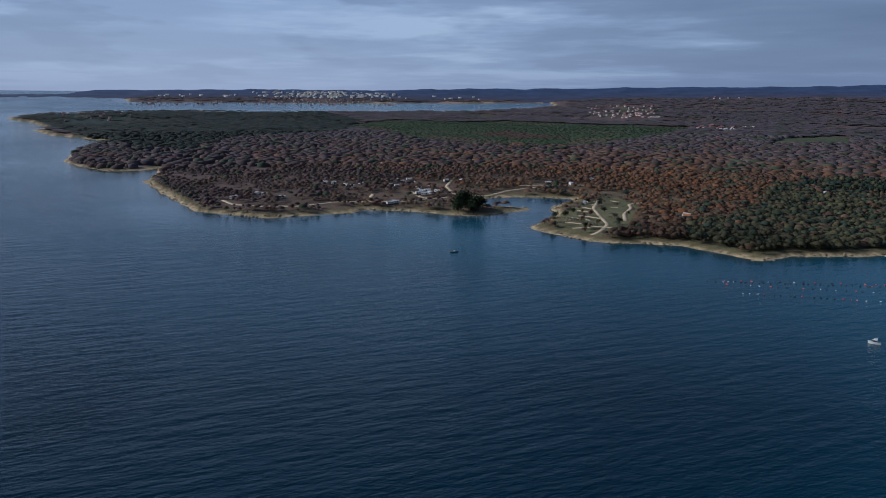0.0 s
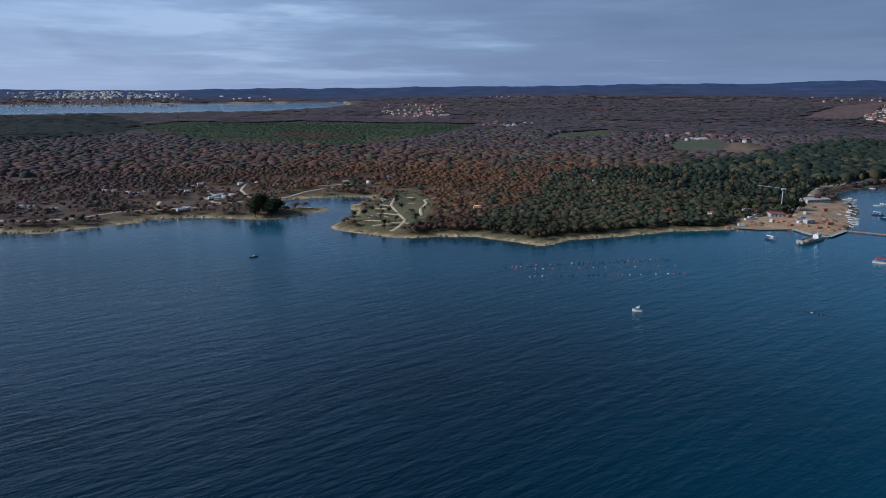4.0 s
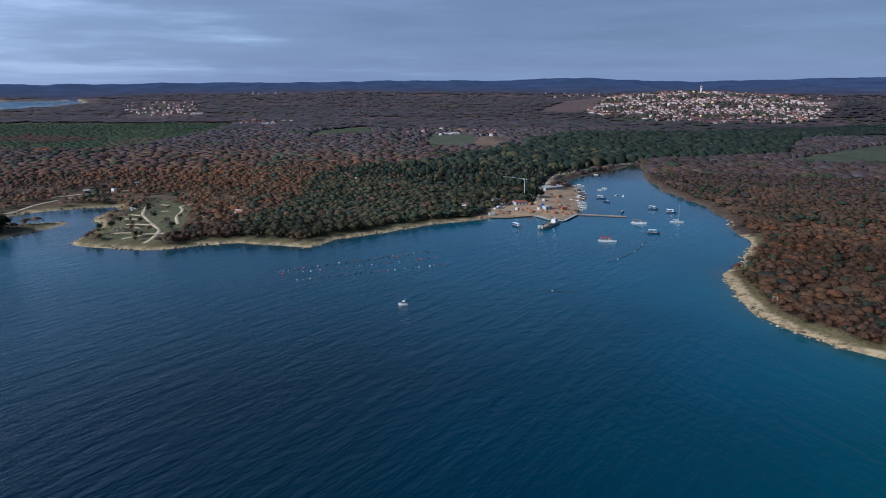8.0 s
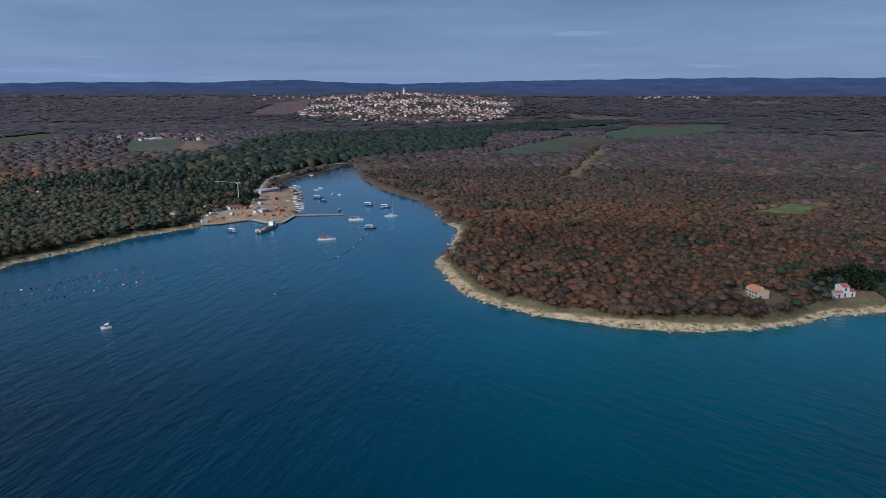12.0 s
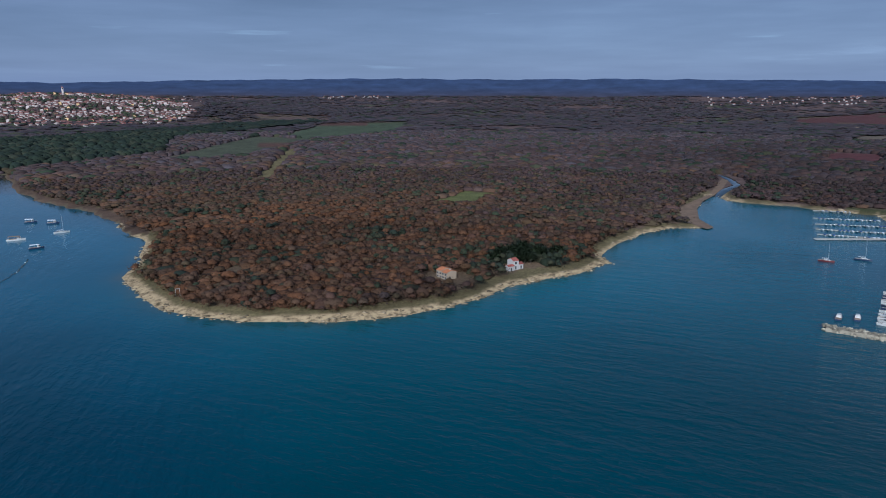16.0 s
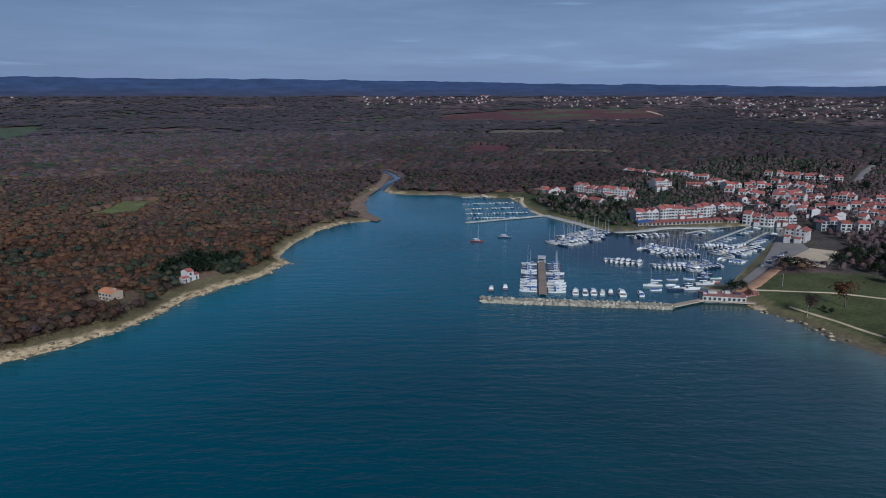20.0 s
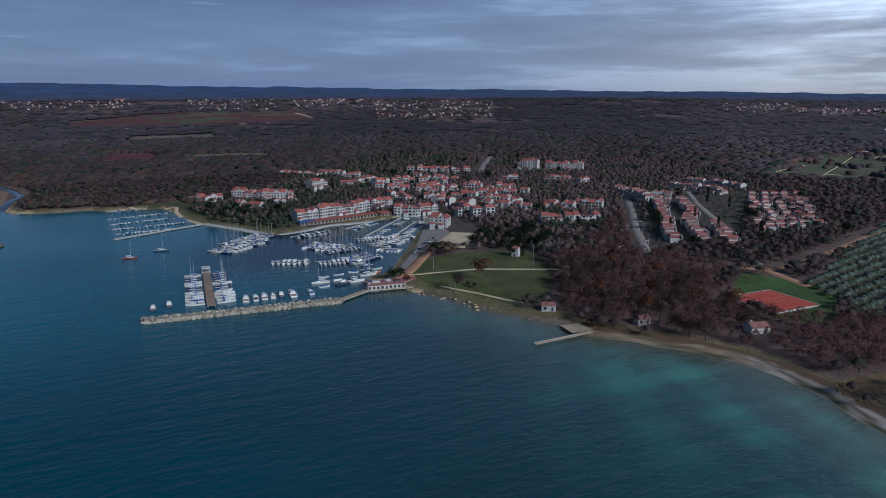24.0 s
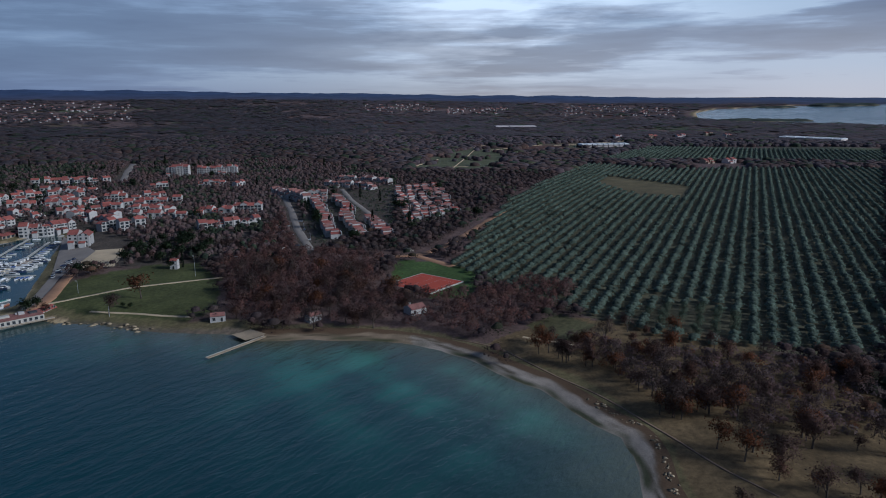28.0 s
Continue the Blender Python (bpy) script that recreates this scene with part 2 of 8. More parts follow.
def leaf_material():
    """Twigs and leaves: they let part of the light through."""
    m = tinted("foliage", 0.9, 0.15, 4.0, 0.0, 0.13)
    n, l = m.node_tree.nodes, m.node_tree.links
    p, out = n["Principled BSDF"], n["Material Output"]
    tl, mx = n.new("ShaderNodeBsdfTranslucent"), n.new("ShaderNodeMixShader")
    l.new(p.inputs["Base Color"].links[0].from_socket, tl.inputs["Color"])
    mx.inputs[0].default_value = 0.45
    l.new(p.outputs[0], mx.inputs[1])
    l.new(tl.outputs[0], mx.inputs[2])
    l.new(mx.outputs[0], out.inputs["Surface"])
    return m


M_CROWN = tinted("twig_mass", 0.95, 0.5, 1.1, 0.3, 0.22)
M_GROUND = ground_material()
M_LEAF = leaf_material()


def water_material():
    m, n, l, p = shader("sea_water")
    a, lee = n.new("ShaderNodeAttribute"), n.new("ShaderNodeAttribute")
    a.attribute_name, lee.attribute_name = "Col", "Lee"
    pos = n.new("ShaderNodeNewGeometry").outputs["Position"]

    def crests(turn, length, scale, detail, rough):
        mp = n.new("ShaderNodeMapping")
        mp.vector_type = "TEXTURE"
        mp.inputs["Rotation"].default_value = (0, 0, radians(turn))
        mp.inputs["Location"].default_value = (913.7, -1277.3, 51.6)
        mp.inputs["Scale"].default_value = (1.0, length, 1.0)
        l.new(pos, mp.inputs[0])
        return noise_node(n, l, scale, detail, rough, mp.outputs[0])

    xyz = n.new("ShaderNodeSeparateXYZ")
    l.new(pos, xyz.inputs[0])
    span = n.new("ShaderNodeMapRange")
    span.inputs["From Min"].default_value, span.inputs["From Max"].default_value = -140.0, 130.0
    l.new(xyz.outputs[0], span.inputs["Value"])
    east = span.outputs["Result"]
    ripple = mix_node(n, l, east, crests(-6, 2.6, 0.42, 4, 0.6), crests(42, 2.4, 0.42, 4, 0.6))
    swell = mix_node(n, l, east, crests(-3, 5.0, 0.17, 3, 0.5), crests(48, 4.0, 0.17, 3, 0.5))
    calm = noise_node(n, l, 0.006, 4, 0.55, pos)
    c = mix_node(n, l, 1.0, a.outputs["Color"], ramp_node(n, l, calm, [(0.3, 0.8), (0.7, 1.2)]), "MULTIPLY")
    l.new(c, p.inputs["Base Color"])
    p.inputs["IOR"].default_value = 1.33
    p.inputs["Specular IOR Level"].default_value = 0.5
    p.inputs["Specular Tint"].default_value = (0.50, 0.86, 1.0, 1)
    still = ramp_node(n, l, lee.outputs["Fac"], [(0.0, 1.0), (1.0, 0.16)])
    l.new(mix_node(n, l, 1.0, ramp_node(n, l, calm, [(0.35, 0.10), (0.65, 0.20)]), still, "MULTIPLY"), p.inputs["Roughness"])
    h = n.new("ShaderNodeMath")
    h.operation = "MULTIPLY_ADD"
    l.new(swell, h.inputs[0])
    h.inputs[1].default_value = 1.5
    l.new(ripple, h.inputs[2])
    b = n.new("ShaderNodeBump")
    b.inputs["Distance"].default_value = 0.98
    l.new(ramp_node(n, l, lee.outputs["Fac"], [(0.0, 0.60), (0.5, 0.28), (1.0, 0.10)]), b.inputs["Strength"])
    l.new(h.outputs[0], b.inputs["Height"])
    l.new(b.outputs[0], p.inputs["Normal"])
    return m


M_WATER = water_material()
M_ROCK = surface("limestone_boulder", (0.27, 0.24, 0.18), 0.9, 0, 0.4, 1.2, 0.15, 0.45)
M_CONCRETE = surface("weathered_concrete", (0.36, 0.34, 0.30), 0.9, 0, 0.2, 2, 0.02, 0.05, 0.3)
M_PLASTER = surface("white_plaster", (0.35, 0.335, 0.32), 0.85, 0, 0.08, 3, 0.01, 0.1, 0.25)
M_CREAM = surface("cream_plaster", (0.31, 0.245, 0.175), 0.85, 0, 0.1, 3, 0.01, 0.1, 0.25)
M_TILES = surface("clay_roof_tiles", (0.235, 0.066, 0.050), 0.85, 0, 0.35, 1.5, 0.06, 0.22, 0.3)
M_TILES_ORANGE = surface("orange_roof_tiles", (0.42, 0.155, 0.065), 0.85, 0, 0.3, 1.5, 0.06, 0.1, 0.3)
M_TILES_OLD = surface("faded_roof_tiles", (0.205, 0.090, 0.074), 0.9, 0, 0.4, 1.5, 0.06, 0.2, 0.4)
M_GLASS = surface("dark_window_glass", (0.03, 0.035, 0.04), 0.12, 0, 0.2, 2, 0.0)
M_HULL = surface("white_gelcoat", (0.52, 0.515, 0.50), 0.3, 0, 0.05, 3, 0.0, 0.08)
M_DARK = surface("dark_rubber_and_shade", (0.03, 0.032, 0.036), 0.6, 0, 0.3, 1, 0.0)
M_CANVAS = surface("blue_canvas", (0.03, 0.07, 0.20), 0.8, 0, 0.2, 1, 0.01, 0.3)
M_METAL = surface("anodised_mast", (0.55, 0.56, 0.57), 0.4, 0.7, 0.1, 1, 0.0)
M_WOOD = surface("weathered_planks", (0.20, 0.14, 0.10), 0.85, 0, 0.3, 0.6, 0.01, 0.15)
M_RED = surface("red_paint", (0.42, 0.03, 0.02), 0.5, 0, 0.15, 1, 0.0)
M_CLAY = surface("red_clay_court", (0.34, 0.046, 0.020), 0.95, 0, 0.15, 3, 0.0, 0, 0.1)
M_GRAVEL = surface("pale_gravel_track", (0.45, 0.345, 0.215), 0.95, 0, 0.25, 4, 0.03)
M_EARTH = surface("red_earth_track", (0.32, 0.17, 0.09), 0.95, 0, 0.3, 4, 0.03)
M_ASPHALT = surface("grey_asphalt", (0.20, 0.17, 0.145), 0.9, 0, 0.2, 4, 0.01)
M_DECK = surface("worn_deck", (0.30, 0.27, 0.23), 0.8, 0, 0.25, 0.8, 0.01, 0.35)
M_BARK = surface("oak_bark", (0.075, 0.058, 0.045), 0.95, 0, 0.3, 0.6, 0.02)
# ---- the lie of the land ----
COAST = [
    # far shore across the outer bay, west to east, and back along the pine peninsula
    [(-4690, 140), (-4250, 60), (-4020, 75), (-3990, 420), (-3920, 900), (-3800, 1500), (-3650, 2000), (-3560, 2350), (-3300, 2200),
     (-3100, 1700), (-3150, 1200), (-3250, 700), (-3350, 300), (-3300, -60), (-3150, -300), (-2960, -345)],
    # the cape and the camp shore
    [(-2898, -341), (-2674, -240), (-2405, -188), (-2253, -204), (-2003, -146), (-1851, -66), (-1719, -6), (-1628, -49), (-1441, -77),
     (-1277, -77), (-1177, -46), (-1107, -8), (-1106, 37), (-1131, 58), (-982, 31), (-894, 38), (-794, 52), (-716, 62), (-685, 90),
     (-653, 121), (-651, 152), (-648, 202), (-663, 218), (-647, 242), (-640, 258), (-605, 285), (-587, 313), (-596, 353), (-601, 378)],
    # lagoon behind the spit
    [(-613, 381), (-640, 352), (-668, 352), (-690, 380), (-680, 415), (-652, 458), (-640, 462), (-621, 427), (-594, 395), (-580, 396),
     (-556, 376), (-535, 350), (-521, 326)],
    # headland, work quay, inner bay
    [(-484, 331), (-461, 337), (-438, 350), (-430, 376), (-408, 397), (-380, 406), (-349, 415), (-347, 451), (-335, 483), (-318, 531),
     (-303, 567), (-281, 608), (-269, 622), (-249, 636), (-228, 632), (-222, 652), (-213, 668), (-232, 744), (-250, 803), (-276, 845),
     (-315, 911), (-316, 986), (-305, 1060), (-296, 1123), (-300, 1194)],
    # east bank, the wooded point
    [(-288, 1206), (-252, 1094), (-223, 984), (-170, 872), (-122, 807), (-85, 732), (-61, 653), (-47, 614), (-44, 544), (-51, 494),
     (-41, 458), (-33, 433), (-19, 405), (0, 388), (21, 374), (40, 368), (62, 361), (88, 358), (113, 361), (135, 366), (161, 379),
     (184, 396), (212, 405), (242, 413), (281, 432), (284, 452), (316, 483), (360, 516), (407, 533), (437, 521), (440, 561), (520, 640)],
    # creek mouth, marina basin, breakwater root
    [(566, 690), (590, 700), (570, 655), (578, 635), (612, 601), (612, 574), (648, 529), (575, 428), (556, 378), (551, 326), (690, 243),
     (662, 225), (521, 195), (452, 181), (432, 190), (421, 170)],
    # bathing beach, then on to the south behind the drone
    [(408, 150), (401, 128), (389, 105), (377, 78), (369, 52), (356, 34), (354, 10), (349, -14), (340, -35), (325, -52), (308, -65),
     (286, -76), (272, -86), (254, -91), (238, -95), (226, -101), (212, -99), (198, -94), (188, -91), (160, -88), (120, -110), (90, -180),
     (110, -330), (200, -600), (600, -1100), (1300, -1700), (2000, -2080)],
    # southern sound and the islands' side
    [(2300, -1960), (2480, -1760), (2640, -1680), (2820, -1640), (3200, -1820), (3420, -2060), (3440, -2420), (3400, -2750), (3300, -3100)],
]
FAR_RIM = [(6200 * math.sin(radians(a)), 6200 * math.cos(radians(a))) for a in range(130, -100, -10)]
SHORE = np.array([p for run in COAST for p in run] + FAR_RIM, float)


def shore_distance(x, y):
    """Metres inland (+) or out to sea (-) of the shoreline."""
    ax, ay = SHORE[:, 0], SHORE[:, 1]
    bx, by = np.roll(ax, -1), np.roll(ay, -1)
    best, inside = np.full(x.shape, 1e18), np.zeros(x.shape, bool)
    for x0, y0, x1, y1 in zip(ax, ay, bx, by):
        dx, dy = x1 - x0, y1 - y0
        k = np.clip(((x - x0) * dx + (y - y0) * dy) / (dx * dx + dy * dy), 0, 1)
        best = np.minimum(best, (x - x0 - k * dx) ** 2 + (y - y0 - k * dy) ** 2)
        if dy:
            inside ^= ((y0 > y) != (y1 > y)) & (x < dx * (y - y0) / dy + x0)
    return np.sqrt(best) * np.where(inside, 1, -1)


# a table of it over heading and distance, which everything else looks up
TH0, TH_STEP, N_TH = -180.0, 0.25, 1441
RR = [60.0]
while RR[-1] < 4950:
    RR.append(RR[-1] + (13 if RR[-1] < 175 else min(max(RR[-1] ** 2 / 120 * 0.0026, 1.6), 90)))
RR = np.array(RR)
_th = np.radians(TH0 + TH_STEP * np.arange(N_TH))
GX, GY = -np.sin(_th)[None, :] * RR[:, None], np.cos(_th)[None, :] * RR[:, None]


def wobble(x, y, size, seed=0):
    """Cheap smooth noise of -1 to 1."""
    u, v = x / size, y / size
    return (np.sin(u * 1.7 + seed) * np.cos(v * 1.3 - seed * 2) + np.sin(u * 0.6 - v * 1.9 + seed * 3) + np.sin(u * 2.9 + v * 2.3 + 1.3 * seed) * 0.6
            + np.cos(v * 4.1 - u * 3.3 + seed) * 0.4) / 3.0


_jag = np.clip(np.hypot(GX, GY) / 500, 0.5, 3)
_s0 = shore_distance(GX, GY)
_cut = 1 - np.exp(-((GX - 540) ** 2 + (GY - 300) ** 2) / 190 ** 2) - np.exp(-((GX - 215) ** 2 * 0 + (GX + 225) ** 2 + (GY - 680) ** 2) / 70 ** 2)
SD = _s0 + (wobble(GX, GY, 9, 1) * 1.6 + wobble(GX, GY, 27, 2) * 2.6) * _jag * np.clip(_cut, 0, 1)


def table(grid, x, y):
    x, y = np.asarray(x, float), np.asarray(y, float)
    r = np.clip(np.hypot(x, y), RR[0], RR[-1] - 1)
    i = np.clip(np.searchsorted(RR, r) - 1, 0, len(RR) - 2)
    a = (r - RR[i]) / (RR[i + 1] - RR[i])
    f = (np.degrees(np.arctan2(-x, y)) - TH0) / TH_STEP
    j = np.clip(f.astype(int), 0, N_TH - 2)
    b = f - j
    return (grid[i, j] * (1 - a) + grid[i + 1, j] * a) * (1 - b) + (grid[i, j + 1] * (1 - a) + grid[i + 1, j + 1] * a) * b


def inland(x, y):
    return table(SD, x, y)


def far_rise(r):
    """The last kilometres climb a little, so the horizon fits the camera's view."""
    return 92 * np.clip((r - 2500) / 2400, 0, None) ** 1.5


def bump(x, y, cx, cy, rx, ry, turn, h):
    c, s = math.cos(radians(turn)), math.sin(radians(turn))
    u, v = ((x - cx) * c + (y - cy) * s) / rx, (-(x - cx) * s + (y - cy) * c) / ry
    return h * np.exp(-(u * u + v * v))


def relief(x, y, s):
    """Height of the bare ground, from the distance to the shore."""
    r = np.hypot(x, y)
    land = 0.22 * np.clip(s, 0, 6) + 0.10 * np.clip(s - 6, 0, 25) + 0.010 * np.clip(s - 30, 0, 400)
    th = np.degrees(np.arctan2(-x, y))
    inner = np.clip((62 - th) / 25, 0, 1) * np.clip((th + 112) / 25, 0, 1)
    land = land + inner * 34 * np.clip((r - 800) / 3400, 0, 1.3) * np.clip(s / 300, 0, 1)
    land = land + wobble(x, y, 160, 5) * np.clip(s / 60, 0, 1) * np.clip(r / 500 - 0.9, 0, 3)
    land = land + bump(x, y, -500, 2980, 620, 430, 8, 76) * np.clip(s / 100, 0, 1)
    sea = np.clip(s * 0.16, -4, 0)
    return np.where(s > 0, land, sea) + far_rise(r)


GZ = relief(GX, GY, SD)


def ground(x, y):
    return table(GZ, x, y)


def within(x, y, ring):
    x, y = np.asarray(x, float), np.asarray(y, float)
    inside = np.zeros(x.shape, bool)
    for (x0, y0), (x1, y1) in zip(ring, ring[1:] + ring[:1]):
        if y0 != y1:
            inside ^= ((y0 > y) != (y1 > y)) & (x < (x1 - x0) * (y - y0) / (y1 - y0) + x0)
    return inside
# ---- plan of things: metres east and north of the drone's start, placed to fit its view ----
HARBOUR_HOUSES = [(678, 520, 668, 490, 10, 2), (677, 495, 690, 480, 10, 2), (706, 480, 706, 433, 13, 3), (650, 439, 653, 409, 10, 2), (703, 438, 715, 406, 13, 3),
    (778, 412, 801, 402, 13, 4), (832, 400, 850, 376, 12, 2), (864, 382, 883, 372, 10, 2), (828, 347, 846, 337, 12, 3), (702, 403, 710, 396, 8, 2), (670,
    402, 676, 391, 8, 2)]
QUAY_HOUSES = [(589, 329, 598, 323, 12, 3), (598, 323, 608, 316, 12, 3), (608, 315, 624, 305, 12, 4), (624, 305, 636, 298, 12, 4), (636, 298, 648, 292, 12, 4),
    (648, 292, 661, 285, 12, 4), (685, 293, 704, 278, 12, 3), (666, 262, 670, 240, 12, 3), (671, 240, 689, 222, 12, 3)]
BACK_HOUSES = [(976, 346, 984, 313, 12, 3), (971, 308, 985, 283, 13, 3), (902, 311, 903, 279, 10, 2), (806, 325, 815, 299, 12, 2), (810, 296, 808, 270, 12, 2),
    (835, 279, 853, 271, 10, 2), (754, 259, 765, 236, 12, 2), (855, 323, 864, 309, 10, 3), (837, 238, 837, 215, 10, 3), (773, 221, 781, 208, 10, 2), (715,
    217, 700, 203, 9, 2), (661, 177, 666, 170, 9, 3)]
MORE_HOUSES = [(903, 532, 907, 511, 9, 2), (902, 507, 901, 472, 9, 2), (922, 480, 920, 440, 9, 2), (900, 430, 904, 407, 9, 2), (881, 396, 886, 374, 10, 2), (886,
    343, 901, 329, 9, 2), (733, 234, 755, 228, 9, 2), (665, 193, 676, 182, 9, 3), (685, 176, 694, 163, 9, 2), (767, 182, 775, 162, 9, 2), (743, 155, 750,
    145, 8, 2), (861, 200, 871, 178, 9, 2), (820, 251, 836, 242, 9, 2), (757, 300, 773, 289, 9, 2), (737, 275, 744, 265, 9, 2), (937, 210, 943, 189, 8,
    2)]
HILL_HOUSES = [(765, 197, 764, 184, 9, 2), (813, 196, 812, 166, 10, 2), (723, 181, 720, 142, 10, 2), (712, 139, 712, 129, 8, 2), (953, 155, 952, 121, 9, 2), (930,
    103, 945, 93, 8, 2), (737, 122, 728, 89, 11, 2), (650, 108, 660, 80, 11, 2), (735, 88, 733, 60, 11, 3), (660, 79, 672, 56, 10, 2)]
TOWER_BLOCKS = [(602, 202, 603, 186, 16, 4), (1049, 212, 1048, 182, 16, 5), (1060, 172, 1058, 145, 13, 4), (1058, 145, 1057, 116, 13, 4)]
SLOPE_HOUSES = [(878, 59, 826, 39, 10, 2), (835, 38, 790, 21, 10, 3), (829, 22, 825, -8, 9, 2), (793, 10, 791, -7, 8, 2), (918, -5, 899, -38, 9, 2), (898, -41, 871,
    -63, 9, 2), (967, -19, 952, -54, 9, 2), (952, -55, 910, -86, 9, 2), (806, -118, 804, -143, 10, 2)]
MARINA_ROWS_A = [(467.6, 326.0, 520.2, 320.7, 7, 's'), (490.7, 332.2, 543.0, 328.3, 7, 's'), (448.9, 274.5, 459.1, 248.9, 6, 'm'), (456.8, 240.1, 470.2, 220.4, 6,
    'm'), (464.2, 216.2, 493.5, 206.0, 6, 's'), (505.9, 278.6, 501.9, 249.1, 4, 's'), (492.9, 251.0, 515.5, 232.4, 6, 's'), (537.6, 303.4, 571.2, 286.1,
    6, 'm')]
MARINA_ROWS_B = [(586.8, 272.8, 628.4, 264.3, 6, 'o'), (543.3, 247.9, 556.4, 228.1, 7, 'm'), (565.2, 241.2, 663.3, 245.1, 9, 'o'), (525.3, 214.9, 574.7, 209.3, 7,
    'm'), (513.4, 216.9, 514.7, 197.4, 6, 'o'), (569.5, 217.3, 645.3, 223.3, 9, 'o')]
DINGHY_ROWS = [(609.2, 565.8, 635.4, 547.5, 8, 'o'), (572.3, 529.7, 618.1, 498.9, 14, 'o'), (548.3, 503.5, 596.1, 473.1, 15, 'o'), (528.2, 483.4, 575.4, 445.3, 16,
    'o'), (510.3, 463.9, 546.2, 433.2, 13, 'o')]
WALL_YACHTS = [(324.7, 276.2), (333.6, 272.3), (357.3, 235.5), (360.4, 230.8), (364.9, 227.5), (367.8, 223.0), (371.2, 219.4), (375.5, 214.1), (381.9, 204.8)]
BAY_BOATS = [(-151.0, 559.2), (-148.8, 653.5), (-125.4, 611.9), (-156.5, 742.3), (-135.4, 730.2), (-119.2, 678.6), (-179.1, 704.5), (-226.4, 786.8), (-213.3,
    765.4), (-241.2, 578.8), (-248.8, 855.0), (-248.5, 873.0), (-218.1, 822.8), (-209.3, 817.9), (-302.9, 1010.2)]
QUAY_BOATS = [(-282.8, 877.0), (-277.0, 855.5), (-270.9, 833.1), (-261.8, 804.4), (-255.0, 786.5), (-232.6, 744.6), (-228.9, 725.7), (-224.9, 709.9), (-221.4,
    696.1), (-257.4, 752.6), (-248.4, 748.2)]
BARGE = [(-217.3, 574.5), (-216.9, 616.0)]
WORK_JETTY = [(-213.8, 666.7), (-168.2, 679.2)]
WORK_QUAY = [(-246.8, 637.3), (-225.2, 622.8), (-213.6, 627.0), (-214.8, 669.5)]
CRANE_FOOT = [(-301.5, 736.9)]
SITE_HOUSES = [(-296, 789, -283, 818, 12, 1), (-282, 668, -272, 679, 9, 1), (-308, 670, -304, 677, 5, 1), (-306, 713, -287, 731, 4, 1), (-320, 628, -317, 638, 6,
    1), (-245, 660, -242, 669, 5, 1)]
YARD_BOATS = [(-300, 651), (-293, 664), (-288.9, 642.8)]
BAY_TRACK = [(-257.0, 657.6), (-282.0, 735.0), (-301.9, 803.1), (-333.0, 903.4), (-341.6, 959.4), (-332.4, 1032.9), (-318.8, 1104.6), (-302.5, 1204.5)]
SITE_GROUND = [(-250.3, 641.4), (-275.4, 713.7), (-294.5, 789.8), (-289.0, 817.6), (-286.6, 874.6), (-255.3, 791.7), (-231.5, 733.3), (-217.5, 673.9), (-215.0,
    633.9), (-228.8, 632.1)]
CAMP_TRACK = [(-614.7, 474.6), (-566.7, 430.7), (-522.9, 406.3), (-487.4, 387.4), (-465.6, 362.1), (-462.8, 351.8)]
CAMP_TRACK_B = [(-576.5, 502.7), (-573.0, 480.0), (-552.9, 467.8), (-526.2, 436.5), (-496.3, 413.8)]
HUT_HEAD = [(-482.1, 468.1), (-478.1, 473.6)]
CAMP_ROAD_W = [(-751.4, 96.4), (-722.2, 100.6), (-697.0, 124.1), (-684.3, 160.5), (-696.7, 204.9), (-688.8, 239.3), (-675.4, 272.2), (-683.8, 301.9), (-685.4,
    329.7)]
CAMP_ROAD_X = [(-734.7, 255.4), (-693.2, 235.8)]
CAMP_ROAD_Y = [(-735.9, 303.6), (-694.0, 296.3), (-681.0, 310.6)]
CAMP_ROAD_Z = [(-809.4, 389.0), (-765.9, 360.6), (-702.3, 341.3), (-693.9, 376.5), (-711.4, 416.2), (-719.8, 460.6)]
LAGOON_ROAD = [(-740.4, 447.6), (-731.9, 482.1), (-713.1, 530.5)]
PROMENADE = [(574.7, 422.9), (562.9, 388.9), (551.7, 348.6), (545.1, 328.5), (561.6, 316.5), (598.1, 302.5), (650.8, 259.8), (672.4, 227.9)]
ROAD_MAIN = [(544.3, 10.3), (588.2, 15.9), (638.9, 22.4), (736.1, 30.0), (838.9, 40.9)]
ROAD_EAST = [(523.6, -64.9), (574.9, -58.0), (692.3, -48.2), (799.7, -34.0), (889.9, -27.3)]
ROAD_BACK = [(1007.9, 260.9), (1138.0, 284.5), (1250.3, 301.8)]
TRACK_RED = [(507.0, -36.0), (510.9, -49.9), (511.3, -71.2), (545.0, -99.8), (620.9, -144.6), (682.1, -180.1)]
TRACK_RED_B = [(514.4, -63.8), (495.2, -74.6), (472.0, -87.1)]
LAWN_PATH = [(438.2, 161.8), (442.3, 148.1), (461.0, 121.7), (469.7, 87.7), (475.4, 64.9)]
LAWN_PATH_B = [(418.5, 133.0), (409.4, 108.5), (398.9, 85.0), (395.8, 74.2)]
LOT = [(524.9, 178.8), (583.9, 176.3), (586.3, 152.5), (523.3, 146.9)]
QUAY_YARD = [(665.5, 225.7), (589.9, 180.6), (579.0, 174.8), (500.7, 176.1), (441.2, 165.6), (429.3, 167.2), (431.1, 173.8), (511.8, 184.5)]
SAND_SPUR = [(643.5, 523.9), (649.7, 512.0), (628.6, 497.5), (602.5, 470.1), (601.5, 481.1)]
